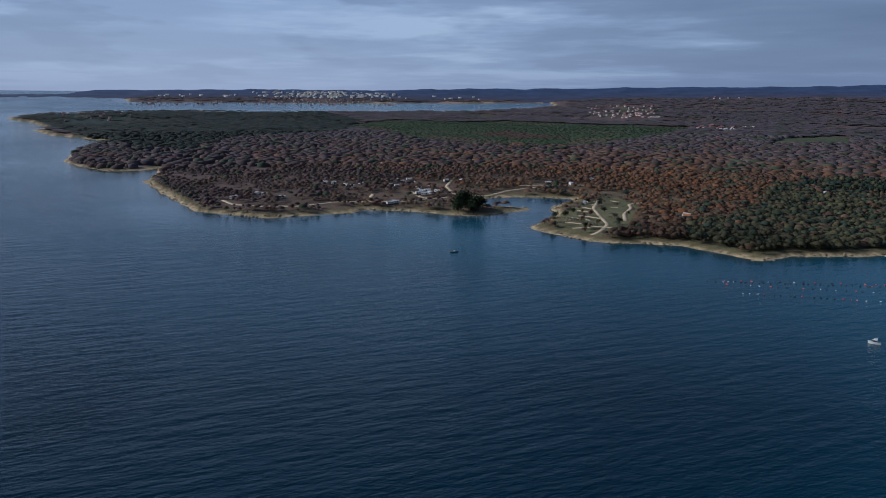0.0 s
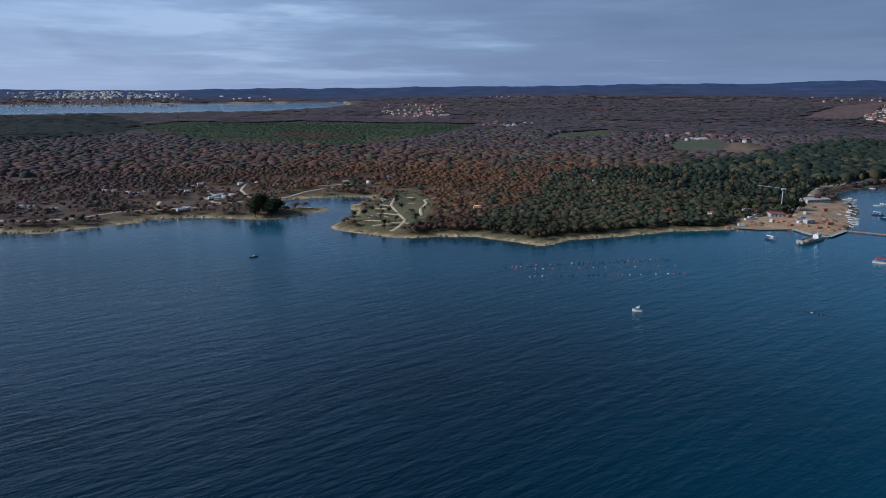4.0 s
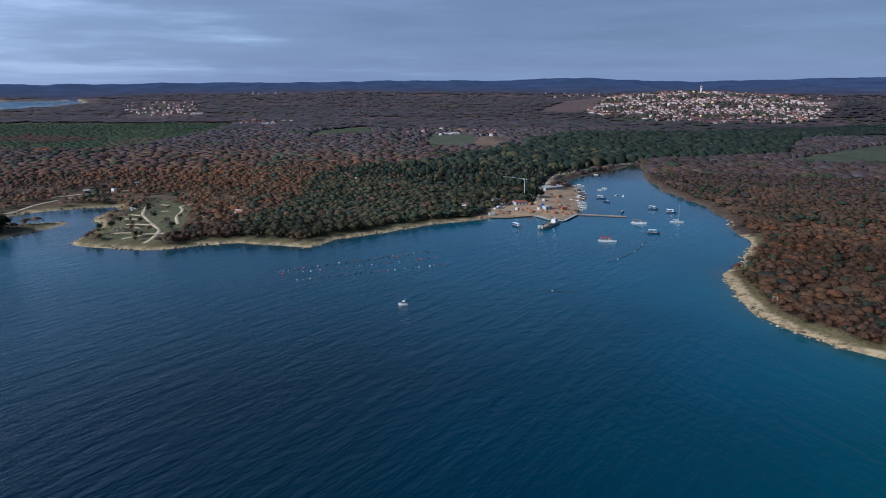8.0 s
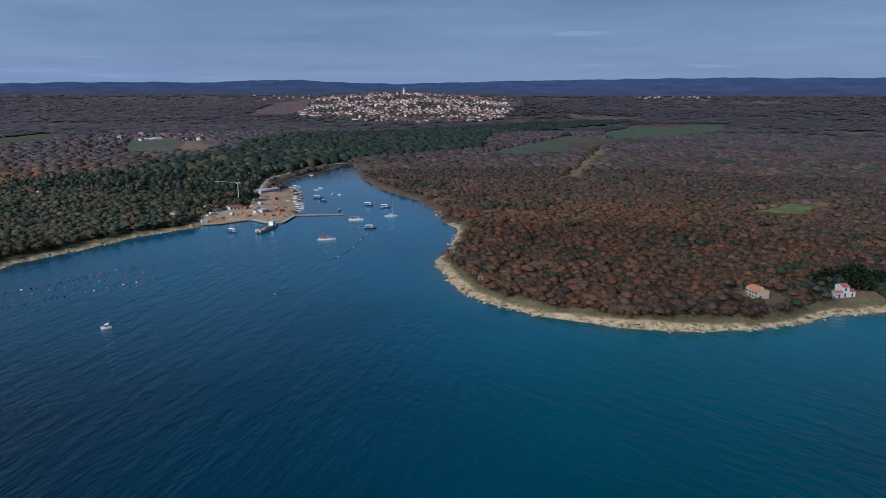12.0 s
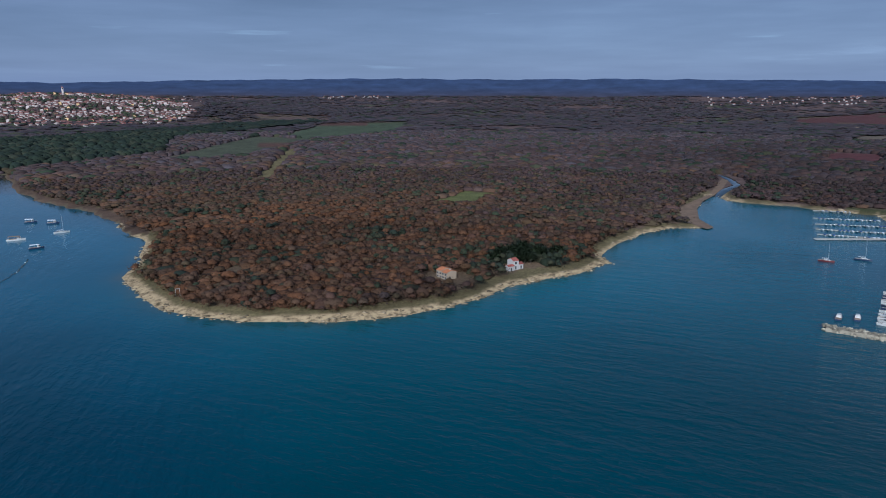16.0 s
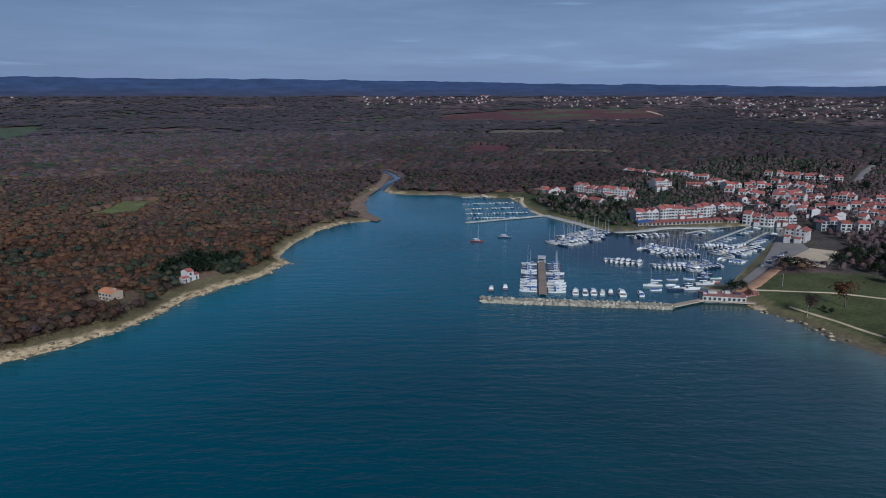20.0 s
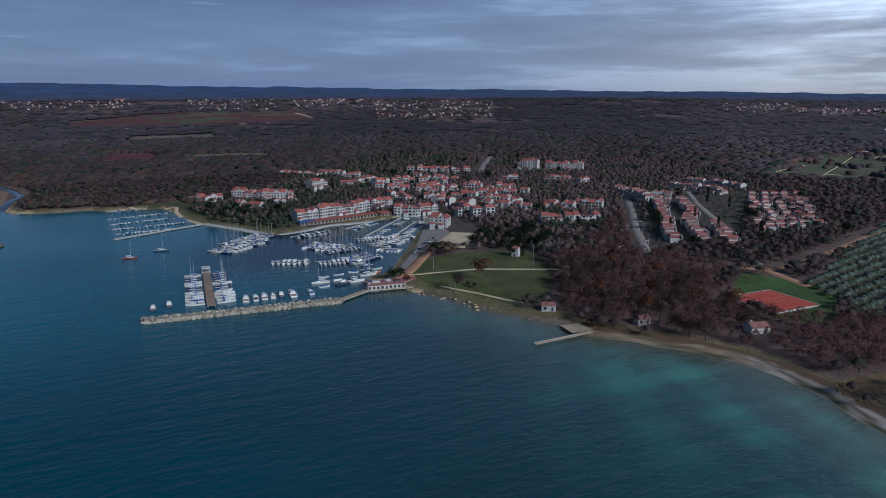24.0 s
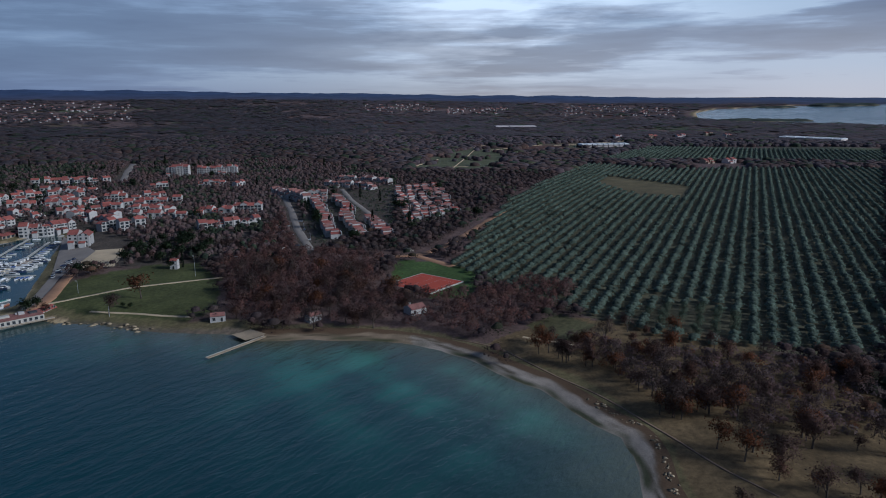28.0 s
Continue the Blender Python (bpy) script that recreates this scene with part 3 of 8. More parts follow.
BEACH_PATH = [(335.8, -59.9), (318.6, -78.8), (287.8, -91.4), (260.8, -104.2), (251.0, -107.3), (221.7, -116.0), (191.4, -121.3), (175.6, -127.9)]
PARK_PATH = [(326.0, -93.7), (315.6, -107.6), (307.3, -117.4)]
JETTY = [(333.9, 57.7), (359.8, 32.8)]
PLATFORM = [(365.0, 50.0), (354.2, 42.0), (360.9, 32.3), (369.6, 40.7)]
COURT = [(432.7, -40.5), (407.6, -62.9), (434.5, -83.3), (455.5, -59.2)]
BEACH_HUTS = [(371.8, 10.2, 376.2, 4.0, 5, 1), (370.3, -44.1, 374.4, -53.1, 8, 1), (384.8, 63.0, 386.0, 55.1, 5, 1)]
WHITE_TOWER_HOUSE = [(505.0, 105.9), (504.0, 100.7)]
POINT_HOUSE = [(143.8, 412.8), (152.9, 408.5)]
WHITE_HOUSE = [(197.4, 423.0), (211.8, 426.5)]
BUOY_LINES = [(-321.2, 335.9, -256.0, 450.4), (-318.1, 345.9, -261.0, 452.2), (-311.1, 341.2, -243.6, 437.4), (-292.2, 334.6, -227.6, 423.9), (-130.2, 485.2,
    -123.6, 574.7), (-145.0, 396.3, -125.2, 401.2)]
BOATA = [(-202.0, 325.1)]
DINGHY = [(-457.4, 222.5)]
ANCHORED = [(433.3, 386.8), (462.5, 381.3)]
OLIVE_GAP = [(873.3, -357.7), (950.8, -406.8), (820.2, -456.8), (728.3, -402.1), (751.2, -358.7)]
FARM_SHEDS = [(1650.2, -1177.5), (1516.6, -1252.6), (1476.6, -573.6), (1471.9, -684.1), (2309.5, -595.6), (2295.2, -732.8)]
SOUTH_VILLAGE = [(1778.9, -786.9), (1756.1, -872.5), (1789.7, -971.9), (1867.2, -1101.7), (1792.9, -1117.6), (1082.5, -638.7), (1074.0, -674.8)]
MAIN_SHEDS_N = [(-2540.2, 1876.0), (-2156.4, 1875.1), (-1490.3, 1555.9), (-1530.9, 1687.0), (-811.3, 1452.1)]
FAR_ROAD = [(1688.0, 1645.3), (2040.4, 1540.5), (2464.2, 1253.6), (2817.9, 1567.5)]
PIER = [(409, 301), (342, 249)]
VILLAGES = [(-93.7, -99.6, 3369, 4011, 46), (-100.5, -105.5, 3361, 3801, 34), (-109.1, -114.3, 3295, 4185, 40), (-114.3, -118.5, 3325, 3951, 24), (-38.5, -49.3,
    3638, 4300, 44), (-52.9, -59.4, 3504, 4300, 46), (-60.6, -68.3, 3689, 4300, 40), (-67.2, -76.8, 2840, 4142, 70), (80.0, 68.9, 3828, 4300, 70), (88.8,
    80.4, 3769, 4047, 30), (53.6, 48.3, 2997, 3701, 26), (45.7, 42.3, 2185, 2348, 10), (46.4, 41.5, 4561, 4300, 10), (53.2, 48.5, 2870, 3310, 24), (-8.6,
    -14.0, 4118, 4300, 18), (-47.9, -48.6, 4375, 4300, 8), (33.0, 25.0, 1628, 1891, 12), (93.3, 88.9, 2626, 3197, 14), (21.5, 17.1, 3958, 4300, 12), (2.7,
    0.1, 3135, 4300, 12)]
PARK_WOOD = [(319.3, -113.3), (293.0, -159.0), (253.6, -234.3), (196.1, -182.4), (223.7, -143.8), (248.0, -122.5), (285.6, -114.2)]
PITCHES = [(-580, 424, -562, 426), (-594, 439, -582, 444), (-564, 410, -546, 412), (-615, 457, -602, 460), (-525, 372, -522, 377), (-515, 360, -496, 369),
    (-539, 393, -510, 401), (-488, 369, -467, 387), (-599, 478, -587, 480), (-564, 450, -560, 456), (-541, 383, -509, 385), (-489, 351, -483, 365)]
CARAVANS_A = [(-824, 306), (-825, 317), (-809, 320), (-825, 336), (-796, 328), (-786, 295), (-779, 302), (-755, 320), (-729, 313), (-731, 320), (-715, 317), (-709,
    307), (-718, 304), (-669, 251), (-671, 258), (-804, 245), (-792, 250), (-811, 267), (-828, 237), (-836, 229)]
CARAVANS_B = [(-1322, 84), (-1338, 99), (-1355, 115), (-776, 136), (-764, 142), (-737, 155), (-755, 106), (-758, 110), (-592, 438), (-747, 561), (-722, 512),
    (-741, 491), (-796, 397), (-802, 377), (-764, 338), (-724, 330), (-490, 481), (-532, 728)]
FIELD_WALLS = [(1089, -135, 1228, -209), (1319, -208, 1560, -377), (1402, -338, 1536, -502), (1115, -212, 1103, -237), (1059, -236, 1053, -264), (1518, -523, 1670,
    -769), (1547, -361, 1082, -206)]
SITE_YARD = [(-295.2, 609.1), (-299.1, 634.6), (-289.1, 672.8), (-268.9, 694.5), (-245.9, 641.0), (-265.5, 613.7), (-284.6, 602.7)]
HARBOUR_LAWN = [(641.2, 559.7), (680.7, 536.5), (668.0, 465.8), (635.5, 399.8), (607.2, 338.4), (575.7, 323.1), (554.0, 333.7), (564.0, 383.9), (587.5, 434.9)]
POINT_GABLE = [(142.7, 418.6), (146.6, 408.6)]
YARD_TRACK = [(427.7, 168.2), (440.6, 164.2), (478.5, 168.5), (508.0, 171.4)]
FIELD_TAN = [(-640.0, 1261.6), (-717.1, 1453.7), (-701.7, 1512.2), (-613.3, 1396.2), (-579.8, 1253.9)]
FIELD_SAGE = [(-696.3, 1167.5), (-841.6, 1434.1), (-808.3, 1572.5), (-701.3, 1407.9), (-629.9, 1217.9)]
FIELD_STRIP = [(52.5, 930.9), (86.3, 1082.5), (146.2, 1388.3), (197.3, 1476.9), (125.2, 1158.1), (93.1, 1009.2)]
FIELD_WINE = [(958.1, 897.8), (1102.8, 1013.4), (1137.4, 941.7), (1015.5, 832.9)]
FIELD_PALE = [(1349.8, 1212.9), (1525.6, 1328.9), (1718.7, 1214.0), (1517.2, 1070.4)]
FIELD_PALE_B = [(1051.0, 801.4), (1136.9, 853.8), (1207.8, 737.0), (1137.3, 687.4)]
FIELD_S = [(1071.9, -134.9), (1294.2, -209.6), (1576.0, -381.0), (1478.5, -413.5), (1035.8, -266.3)]
FIELD_S_B = [(1397.3, -390.6), (1595.2, -522.0), (1669.8, -768.7), (1457.9, -671.0), (1360.9, -492.4)]
FIELD_N = [(-1241.0, 860.1), (-1401.7, 986.9), (-1356.7, 1076.9), (-1215.5, 958.3)]
FIELD_N_B = [(-1035.6, 1217.9), (-1177.5, 1426.3), (-1158.7, 1636.2), (-966.8, 1389.3)]
SITE_CLUTTER = [(-251.7, 659.7), (-255.5, 676.9), (-254.3, 715.2), (-239.7, 684.8), (-231.8, 676.8), (-235.9, 700.1), (-234.3, 654.2), (-221.2, 667.4), (-271.7,
    648.2), (-266.2, 657.2), (-275.3, 635.3), (-256.1, 648.0), (-280.5, 626.2), (-284.1, 614.3), (-289.6, 600.3), (-278.8, 762.2), (-263.4, 748.5),
    (-261.8, 782.1), (-268.5, 713.1), (-224.1, 658.9)]
CREEK_SAND = [(430.8, 515.1), (432.4, 551.7), (472.7, 614.1), (519.5, 653.3), (591.1, 709.9), (676.3, 794.2), (671.5, 775.8), (615.6, 719.9), (537.1, 657.1),
    (496.6, 614.4), (458.4, 562.0), (442.7, 521.1)]
LAID_UP = [(-287.7, 878.2), (-255.8, 803.9), (-241.6, 749.0), (-220.5, 705.6)]
CREEK = [(539.3, 656.6), (609.4, 707.9), (654.3, 738.6), (678.5, 779.0), (696.3, 818.2)]
MOLE_PATH = [(635.7, 562.7), (611.9, 506.7), (589.0, 451.2), (572.5, 424.4)]
# ---- mesh helpers ----
def grid_mesh(name, co, faces, mats, col=None):
    """One mesh from arrays: corners (n, 3) and faces (m, 3 or 4)."""
    me = bpy.data.meshes.new(name)
    k = faces.shape[1]
    me.vertices.add(len(co))
    me.vertices.foreach_set("co", np.ascontiguousarray(co, np.float32).ravel())
    me.loops.add(faces.size)
    me.loops.foreach_set("vertex_index", np.ascontiguousarray(faces, np.int32).ravel())
    me.polygons.add(len(faces))
    me.polygons.foreach_set("loop_start", np.arange(0, faces.size, k, dtype=np.int32))
    if col is not None:
        at = me.color_attributes.new("Col", "FLOAT_COLOR", "POINT")
        at.data.foreach_set("color", np.concatenate([col, np.ones((len(col), 1))], 1).astype(np.float32).ravel())
    for m in mats:
        me.materials.append(m)
    me.update(calc_edges=True)
    return me


def add_float(me, name, values):
    me.attributes.new(name, "FLOAT", "POINT").data.foreach_set("value", np.ascontiguousarray(values, np.float32))
    return me


def smooth(me):
    me.polygons.foreach_set("use_smooth", np.ones(len(me.polygons), bool))
    return me


def part(name, bm, material, parent, label=""):
    me = bpy.data.meshes.new(name)
    bm.to_mesh(me)
    bm.free()
    me.materials.append(material)
    ob = new(name, me)
    ob.parent = parent
    if label:
        ob["label"] = label
    return ob


def sheet_faces(rows, cols):
    i = np.arange(rows - 1)[:, None] * cols + np.arange(cols - 1)[None, :]
    return np.stack([i, i + 1, i + cols + 1, i + cols], -1).reshape(-1, 4)


# ---- regions of the plan ----
GREEN_FAR = [(-2207, 655), (-2477, 953), (-2299, 1336), (-1845, 1495), (-1652, 1621), (-1381, 1264), (-1159, 817), (-1285, 694), (-1438, 614), (-1697, 653)]
PINE_CAPE = [(-2960, -340), (-3420, 64), (-3153, 855), (-2435, 807), (-1805, 535), (-1703, 259), (-1333, 113), (-1604, -6), (-2418, -189)]
MAQUIS = [(-390, 386), (-340, 420), (-286, 600), (-240, 660), (-301, 774), (-330, 992), (-330, 1273), (-562, 1268), (-552, 946), (-611, 742), (-485, 553), (-447, 436)]
PINES = [(-454, 1064), (-340, 963), (-302, 1208), (-76, 1399), (-73, 1770), (388, 2374), (338, 2515), (-90, 2113), (-295, 1829), (-555, 1637), (-573, 1397)]
FIELD_A = [(-75, 1301), (122, 1782), (233, 1651), (80, 1297), (1, 1247)]
FIELD_B = [(177, 1766), (359, 2310), (662, 2345), (449, 1796), (233, 1651)]
FIELD_DRY = [(95, 1008), (66, 991), (71, 953), (88, 963)]
MEADOW = [(219, 694), (294, 786), (331, 761), (275, 685)]
PLOUGH = [(1779, 1777), (2470, 1279), (2993, 1652), (2516, 2095), (2047, 2062)]
OLIVE = [(476, -87), (769, -213), (1133, -449), (1020, -535), (950, -863), (262, -241), (301, -163), (387, -117)]
OLIVE_FAR = [(1175, -477), (1497, -744), (1323, -1199), (1033, -938)]
LAWN = [(429, 167), (482, 170), (508, 143), (534, 95), (466, 67), (401, 62), (387, 83), (402, 128)]
LAWN_COURT = [(499, -51), (488, -79), (451, -103), (395, -82), (400, -60), (440, -40)]
PARK = [(353, -126), (302, -193), (231, -214), (120, -190), (100, -120), (196, -96), (268, -88), (324, -75)]
VILLAGE = [(560, 425), (600, 480), (690, 500), (1250, 480), (1250, 40), (1000, -120), (620, -60), (520, 20), (520, 150), (670, 235), (560, 330)]
CAMP = [(-492, 335), (-560, 380), (-603, 450), (-640, 504), (-606, 503), (-533, 468), (-466, 396), (-453, 352)]
QUARRY = [(-3764, 1722), (-3663, 2018), (-3760, 2080), (-3880, 1790)]
PLOT = [(429, -97), (432, -108), (419, -126), (397, -115), (396, -99), (415, -91)]
GRASS_PLOT = [(344, -101), (357, -124), (336, -136), (316, -118), (324, -103)]
TOWN = [(-1010, 2500), (-1050, 3300), (-600, 3500), (0, 3250), (-60, 2480), (-400, 2380)]


# ---- ground ----
def ground_colour(x, y, s, z):
    c = np.empty((len(x), 3))
    mottled = wobble(x, y, 55, 3)[:, None] * 0.5 + wobble(x, y, 17, 4)[:, None] * 0.5
    c[:] = np.array((0.105, 0.070, 0.064)) * (1 + 0.25 * mottled)
    warm = np.clip(np.exp(-((x - 60) ** 2 + (y - 560) ** 2) / 480 ** 2) + np.exp(-((x + 540) ** 2 + (y - 480) ** 2) / 420 ** 2), 0, 1)[:, None]
    c = c * (1 - warm) + np.array((0.118, 0.084, 0.052)) * (1 + 0.25 * mottled) * warm
    r = np.hypot(x, y)
    for ring, col in ((GREEN_FAR, (0.045, 0.065, 0.030)), (PINE_CAPE, (0.025, 0.035, 0.028)), (MAQUIS, (0.055, 0.052, 0.032)), (PINES, (0.03, 0.036, 0.024)),
                      (FIELD_A, (0.068, 0.074, 0.046)), (FIELD_B, (0.064, 0.080, 0.046)), (FIELD_DRY, (0.115, 0.09, 0.05)), (MEADOW, (0.12, 0.125, 0.045)),
                      (PLOUGH, (0.085, 0.036, 0.034)), (OLIVE, (0.082, 0.074, 0.044)), (OLIVE_FAR, (0.048, 0.050, 0.034)), (LAWN, (0.066, 0.072, 0.026)),
                      (LAWN_COURT, (0.056, 0.088, 0.026)), (PARK, (0.135, 0.094, 0.048)), (VILLAGE, (0.070, 0.056, 0.044)), (HARBOUR_LAWN, (0.055, 0.062, 0.026)), (FIELD_TAN, (0.17, 0.115, 0.075)), (FIELD_SAGE, (0.085, 0.088, 0.055)), (FIELD_STRIP, (0.14, 0.115, 0.055)),
                      (FIELD_WINE, (0.085, 0.032, 0.032)), (FIELD_PALE, (0.12, 0.095, 0.070)), (FIELD_PALE_B, (0.12, 0.10, 0.065)), (FIELD_S, (0.085, 0.088, 0.050)), (FIELD_S_B, (0.092, 0.094, 0.052)),
                      (FIELD_N, (0.10, 0.085, 0.05)), (FIELD_N_B, (0.075, 0.08, 0.045)), (CAMP, (0.125, 0.115, 0.058)), (QUARRY, (0.34, 0.19, 0.13)), (OLIVE_GAP, (0.105, 0.086, 0.046)), (PLOT, (0.10, 0.056, 0.042)), (GRASS_PLOT, (0.088, 0.082, 0.040))):
        k = within(x, y, ring)
        c[k] = np.array(col) * (1 + 0.25 * mottled[k])
    # patchwork of fields and hedges in the distance
    far = (r > 1500) & ~within(x, y, TOWN)
    cell = np.floor(x / 190 + wobble(x, y, 400, 6)) * 12.9898 + np.floor(y / 130 + wobble(x, y, 500, 7)) * 78.233
    pick = np.abs(np.sin(cell) * 43758.5453) % 1
    for lo, hi, col in ((0.0, 0.10, (0.065, 0.075, 0.04)), (0.10, 0.16, (0.10, 0.075, 0.05)), (0.16, 0.22, (0.085, 0.045, 0.035))):
        k = far & (pick >= lo) & (pick < hi) & (r < 3800)
        c[k] = np.array(col) * (1 + 0.2 * mottled[k])
    # grass and scrub behind the rocks
    w = shore_width(x, y)
    k2 = (s >= w - 2) & (s < w + 10 + 5 * wobble(x, y, 45, 12))
    c[k2] = c[k2] * 0.15 + np.array((0.125, 0.105, 0.050)) * 0.85 * (1 + 0.4 * mottled[k2])
    mud = (x < -45) & (x > -330) & (y > 640) & (s < 14)
    c[mud] = np.array((0.085, 0.056, 0.040)) * (1 + 0.3 * mottled[mud])
    # shingle of the bathing beach, with lines of weed
    b = (on_beach(x, y) * np.clip((w - s) / 2.5, 0, 1))[:, None]
    grit = np.where((y > -60)[:, None], np.array((0.17, 0.13, 0.095)), np.array((0.28, 0.25, 0.23))) * (1 + 0.2 * mottled)
    c = c * (1 - b) + grit * b
    line = b * np.clip(1.2 - np.abs(s - w * 0.42 - 1.2 * wobble(x, y, 21, 71)) / 1.6, 0, 0.55)[:, None]
    c = c * (1 - line) + np.array((0.07, 0.06, 0.045)) * line
    line = b * np.clip((3.2 - s) / 2.5, 0, 0.6)[:, None] * np.clip(wobble(x, y, 34, 74) + 0.4, 0, 1)[:, None]
    c = c * (1 - line) + np.array((0.07, 0.068, 0.04)) * line
    wet = s < 0
    c[wet] = (0.10, 0.09, 0.06)
    return c


def on_beach(x, y):
    return (x > 90) & (y < 142) & (y > -330) & (x < 430)


def shore_width(x, y):
    """Breadth of the bare rock and shingle above the water."""
    r = np.hypot(x, y)
    w = 5.6 + 3.2 * wobble(x, y, 38, 8) + 1.5 * wobble(x, y, 9, 10) + np.clip(r / 300 - 2, 0, 8)
    w = w + np.where((x > -60) & (x < 130) & (y < 500), 3.0, 0.0)
    w = np.where(on_beach(x, y), np.where(y > 55, 4.5, 6.4) + 2.0 * wobble(x, y, 40, 75), w)
    w = w - np.where((x < -45) & (x > -330) & (y > 640), 4.2, 0)
    return w - np.where((x > 430) & (y > 170) & (y < 620), 5, 0)


def shore_mask(x, y, s):
    w = shore_width(x, y)
    muddy = np.where((x < -45) & (x > -330) & (y > 640), 0.15, 1.0)
    muddy = np.where(on_beach(x, y), 0.0, muddy)
    return np.clip((w - s) / 2.0, 0, 1) * np.clip((s + 12) / 10, 0, 1) * muddy


# fine where the flight looks, coarse behind it
keep = np.array([j for j in range(N_TH) if -142 <= TH0 + TH_STEP * j <= 106 or j % 8 == 0 or j == N_TH - 1])
gx, gy, gs, gz = (a[:, keep].ravel() for a in (GX, GY, SD, GZ))
ground_me = grid_mesh("ground", np.stack([gx, gy, gz], 1), sheet_faces(len(RR), len(keep))[:, ::-1], [M_GROUND], ground_colour(gx, gy, gs, gz))
ground_ob = new("ground", smooth(add_float(ground_me, "Shore", shore_mask(gx, gy, gs))))
tagged(ground_ob, "wooded coastal ground with pale rocky shores and fields", "ground", kind="structure")


# ---- water ----
def water_colour(x, y, s):
    deep = np.array((0.0005, 0.0110, 0.020))
    teal = np.array((0.0010, 0.062, 0.105))
    south = np.array((0.0070, 0.031, 0.036))
    shallow = np.array((0.045, 0.190, 0.145))
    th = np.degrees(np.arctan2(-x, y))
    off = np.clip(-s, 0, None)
    # tones shift with heading from the drone, to fit its view
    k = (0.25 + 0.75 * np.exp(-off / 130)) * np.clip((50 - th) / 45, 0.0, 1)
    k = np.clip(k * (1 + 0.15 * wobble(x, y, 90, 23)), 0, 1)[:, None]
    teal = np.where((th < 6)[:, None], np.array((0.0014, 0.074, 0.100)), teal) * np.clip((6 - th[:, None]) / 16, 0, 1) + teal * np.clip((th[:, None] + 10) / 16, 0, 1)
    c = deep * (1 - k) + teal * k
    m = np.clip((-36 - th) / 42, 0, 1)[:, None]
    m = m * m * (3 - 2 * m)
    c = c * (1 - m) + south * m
    rim = (np.exp(-off / 22) * np.exp(-((x - 120) ** 2 / 260 ** 2 + (y - 400) ** 2 / 130 ** 2)) * (0.5 + 0.3 * wobble(x, y, 40, 27)))[:, None]
    c = c * (1 - rim) + np.array((0.012, 0.105, 0.115)) * rim
    # sky reflection put into the colour: bluer with distance, less near shores
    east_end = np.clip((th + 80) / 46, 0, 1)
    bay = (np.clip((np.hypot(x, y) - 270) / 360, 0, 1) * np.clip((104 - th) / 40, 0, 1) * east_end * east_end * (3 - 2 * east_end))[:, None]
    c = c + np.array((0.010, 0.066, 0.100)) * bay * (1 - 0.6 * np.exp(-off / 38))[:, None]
    # trees mirrored at the bay head, as darkness put into the water colour
    head_mirror = (np.exp(-((x + 290) / 90) ** 4) * np.clip((y - 965 + 18 * wobble(x, y, 20, 93)) / 45, 0, 1) * (y < 1300))[:, None]
    c = c * (1 - head_mirror) + np.array((0.010, 0.017, 0.022)) * head_mirror
    # marina water darkened in colour for the buildings mirrored in it
    basin = np.exp(-(((x - 520) / 95) ** 2 + ((y - 290) / 75) ** 2) ** 2)[:, None]
    c = c * (1 - basin) + deep * 1.2 * basin
    sandy = np.exp(-((x - 298) ** 2 + (y + 32) ** 2) / 72 ** 2) + 0.6 * np.exp(-((x - 380) ** 2 + (y - 100) ** 2) / 40 ** 2)
    patch = np.clip(0.30 + wobble(x, y, 11, 21) * 0.7 + wobble(x, y, 31, 22) * 0.8, 0, 1.1)
    q = np.clip(np.clip(sandy, 0, 1) * (1.9 * np.exp(-off / 50) * patch + 0.15 * np.exp(-off / 60)) * np.clip(off / 14, 0.2, 1), 0, 1)[:, None]
    edge = (np.exp(-off / 6.0) * (0.45 + 0.3 * wobble(x, y, 14, 24)))[:, None]
    c = c * (1 - q) + shallow * q
    beachy = (np.exp(-off / 24) * np.clip((-62 - th) / 10, 0, 1) * np.clip((480 - np.hypot(x, y)) / 60, 0, 1) * (0.78 + 0.2 * wobble(x, y, 15, 28)))[:, None]
    c = c * (1 - beachy) + np.array((0.105, 0.108, 0.076)) * beachy
    return c * (1 - edge) + np.array((0.085, 0.085, 0.058)) * edge


def lee_water(x, y, s):
    """How sheltered the water is: 1 under the shore and deep in the bays, 0 in the open."""
    off = np.clip(-s, 0, None)
    k = np.exp(-(off / 85) ** 1.4) * (0.85 + 0.3 * wobble(x, y, 60, 91))
    bay = np.exp(-((x + 190) / 130) ** 2 - ((y - 820) / 260) ** 2)
    basin = np.exp(-(((x - 520) / 120) ** 2 + ((y - 310) / 110) ** 2) ** 2)
    beach_side = np.clip((x - 120) / 60, 0, 1) * np.clip((150 - y) / 60, 0, 1)
    return np.clip(np.maximum(k, np.maximum(bay, basin)) * (1 - 0.7 * beach_side), 0, 1)


wi, wj = np.arange(0, len(RR), 2), np.arange(0, N_TH, 4)
wx, wy = GX[np.ix_(wi, wj)], GY[np.ix_(wi, wj)]
centre = np.zeros((1, len(wj)))
wx, wy = np.concatenate([centre, wx]), np.concatenate([centre, wy])
wz = far_rise(np.hypot(wx, wy))
ws = np.concatenate([centre - 150, SD[np.ix_(wi, wj)]])
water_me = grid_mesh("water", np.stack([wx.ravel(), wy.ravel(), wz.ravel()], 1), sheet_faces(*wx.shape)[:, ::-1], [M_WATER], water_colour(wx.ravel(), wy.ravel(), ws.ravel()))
add_float(water_me, "Lee", lee_water(wx.ravel(), wy.ravel(), ws.ravel()))
water_ob = tagged(new("water", smooth(water_me)), "dark blue rippled sea, turquoise over sand near the beach", "sea", kind="structure")

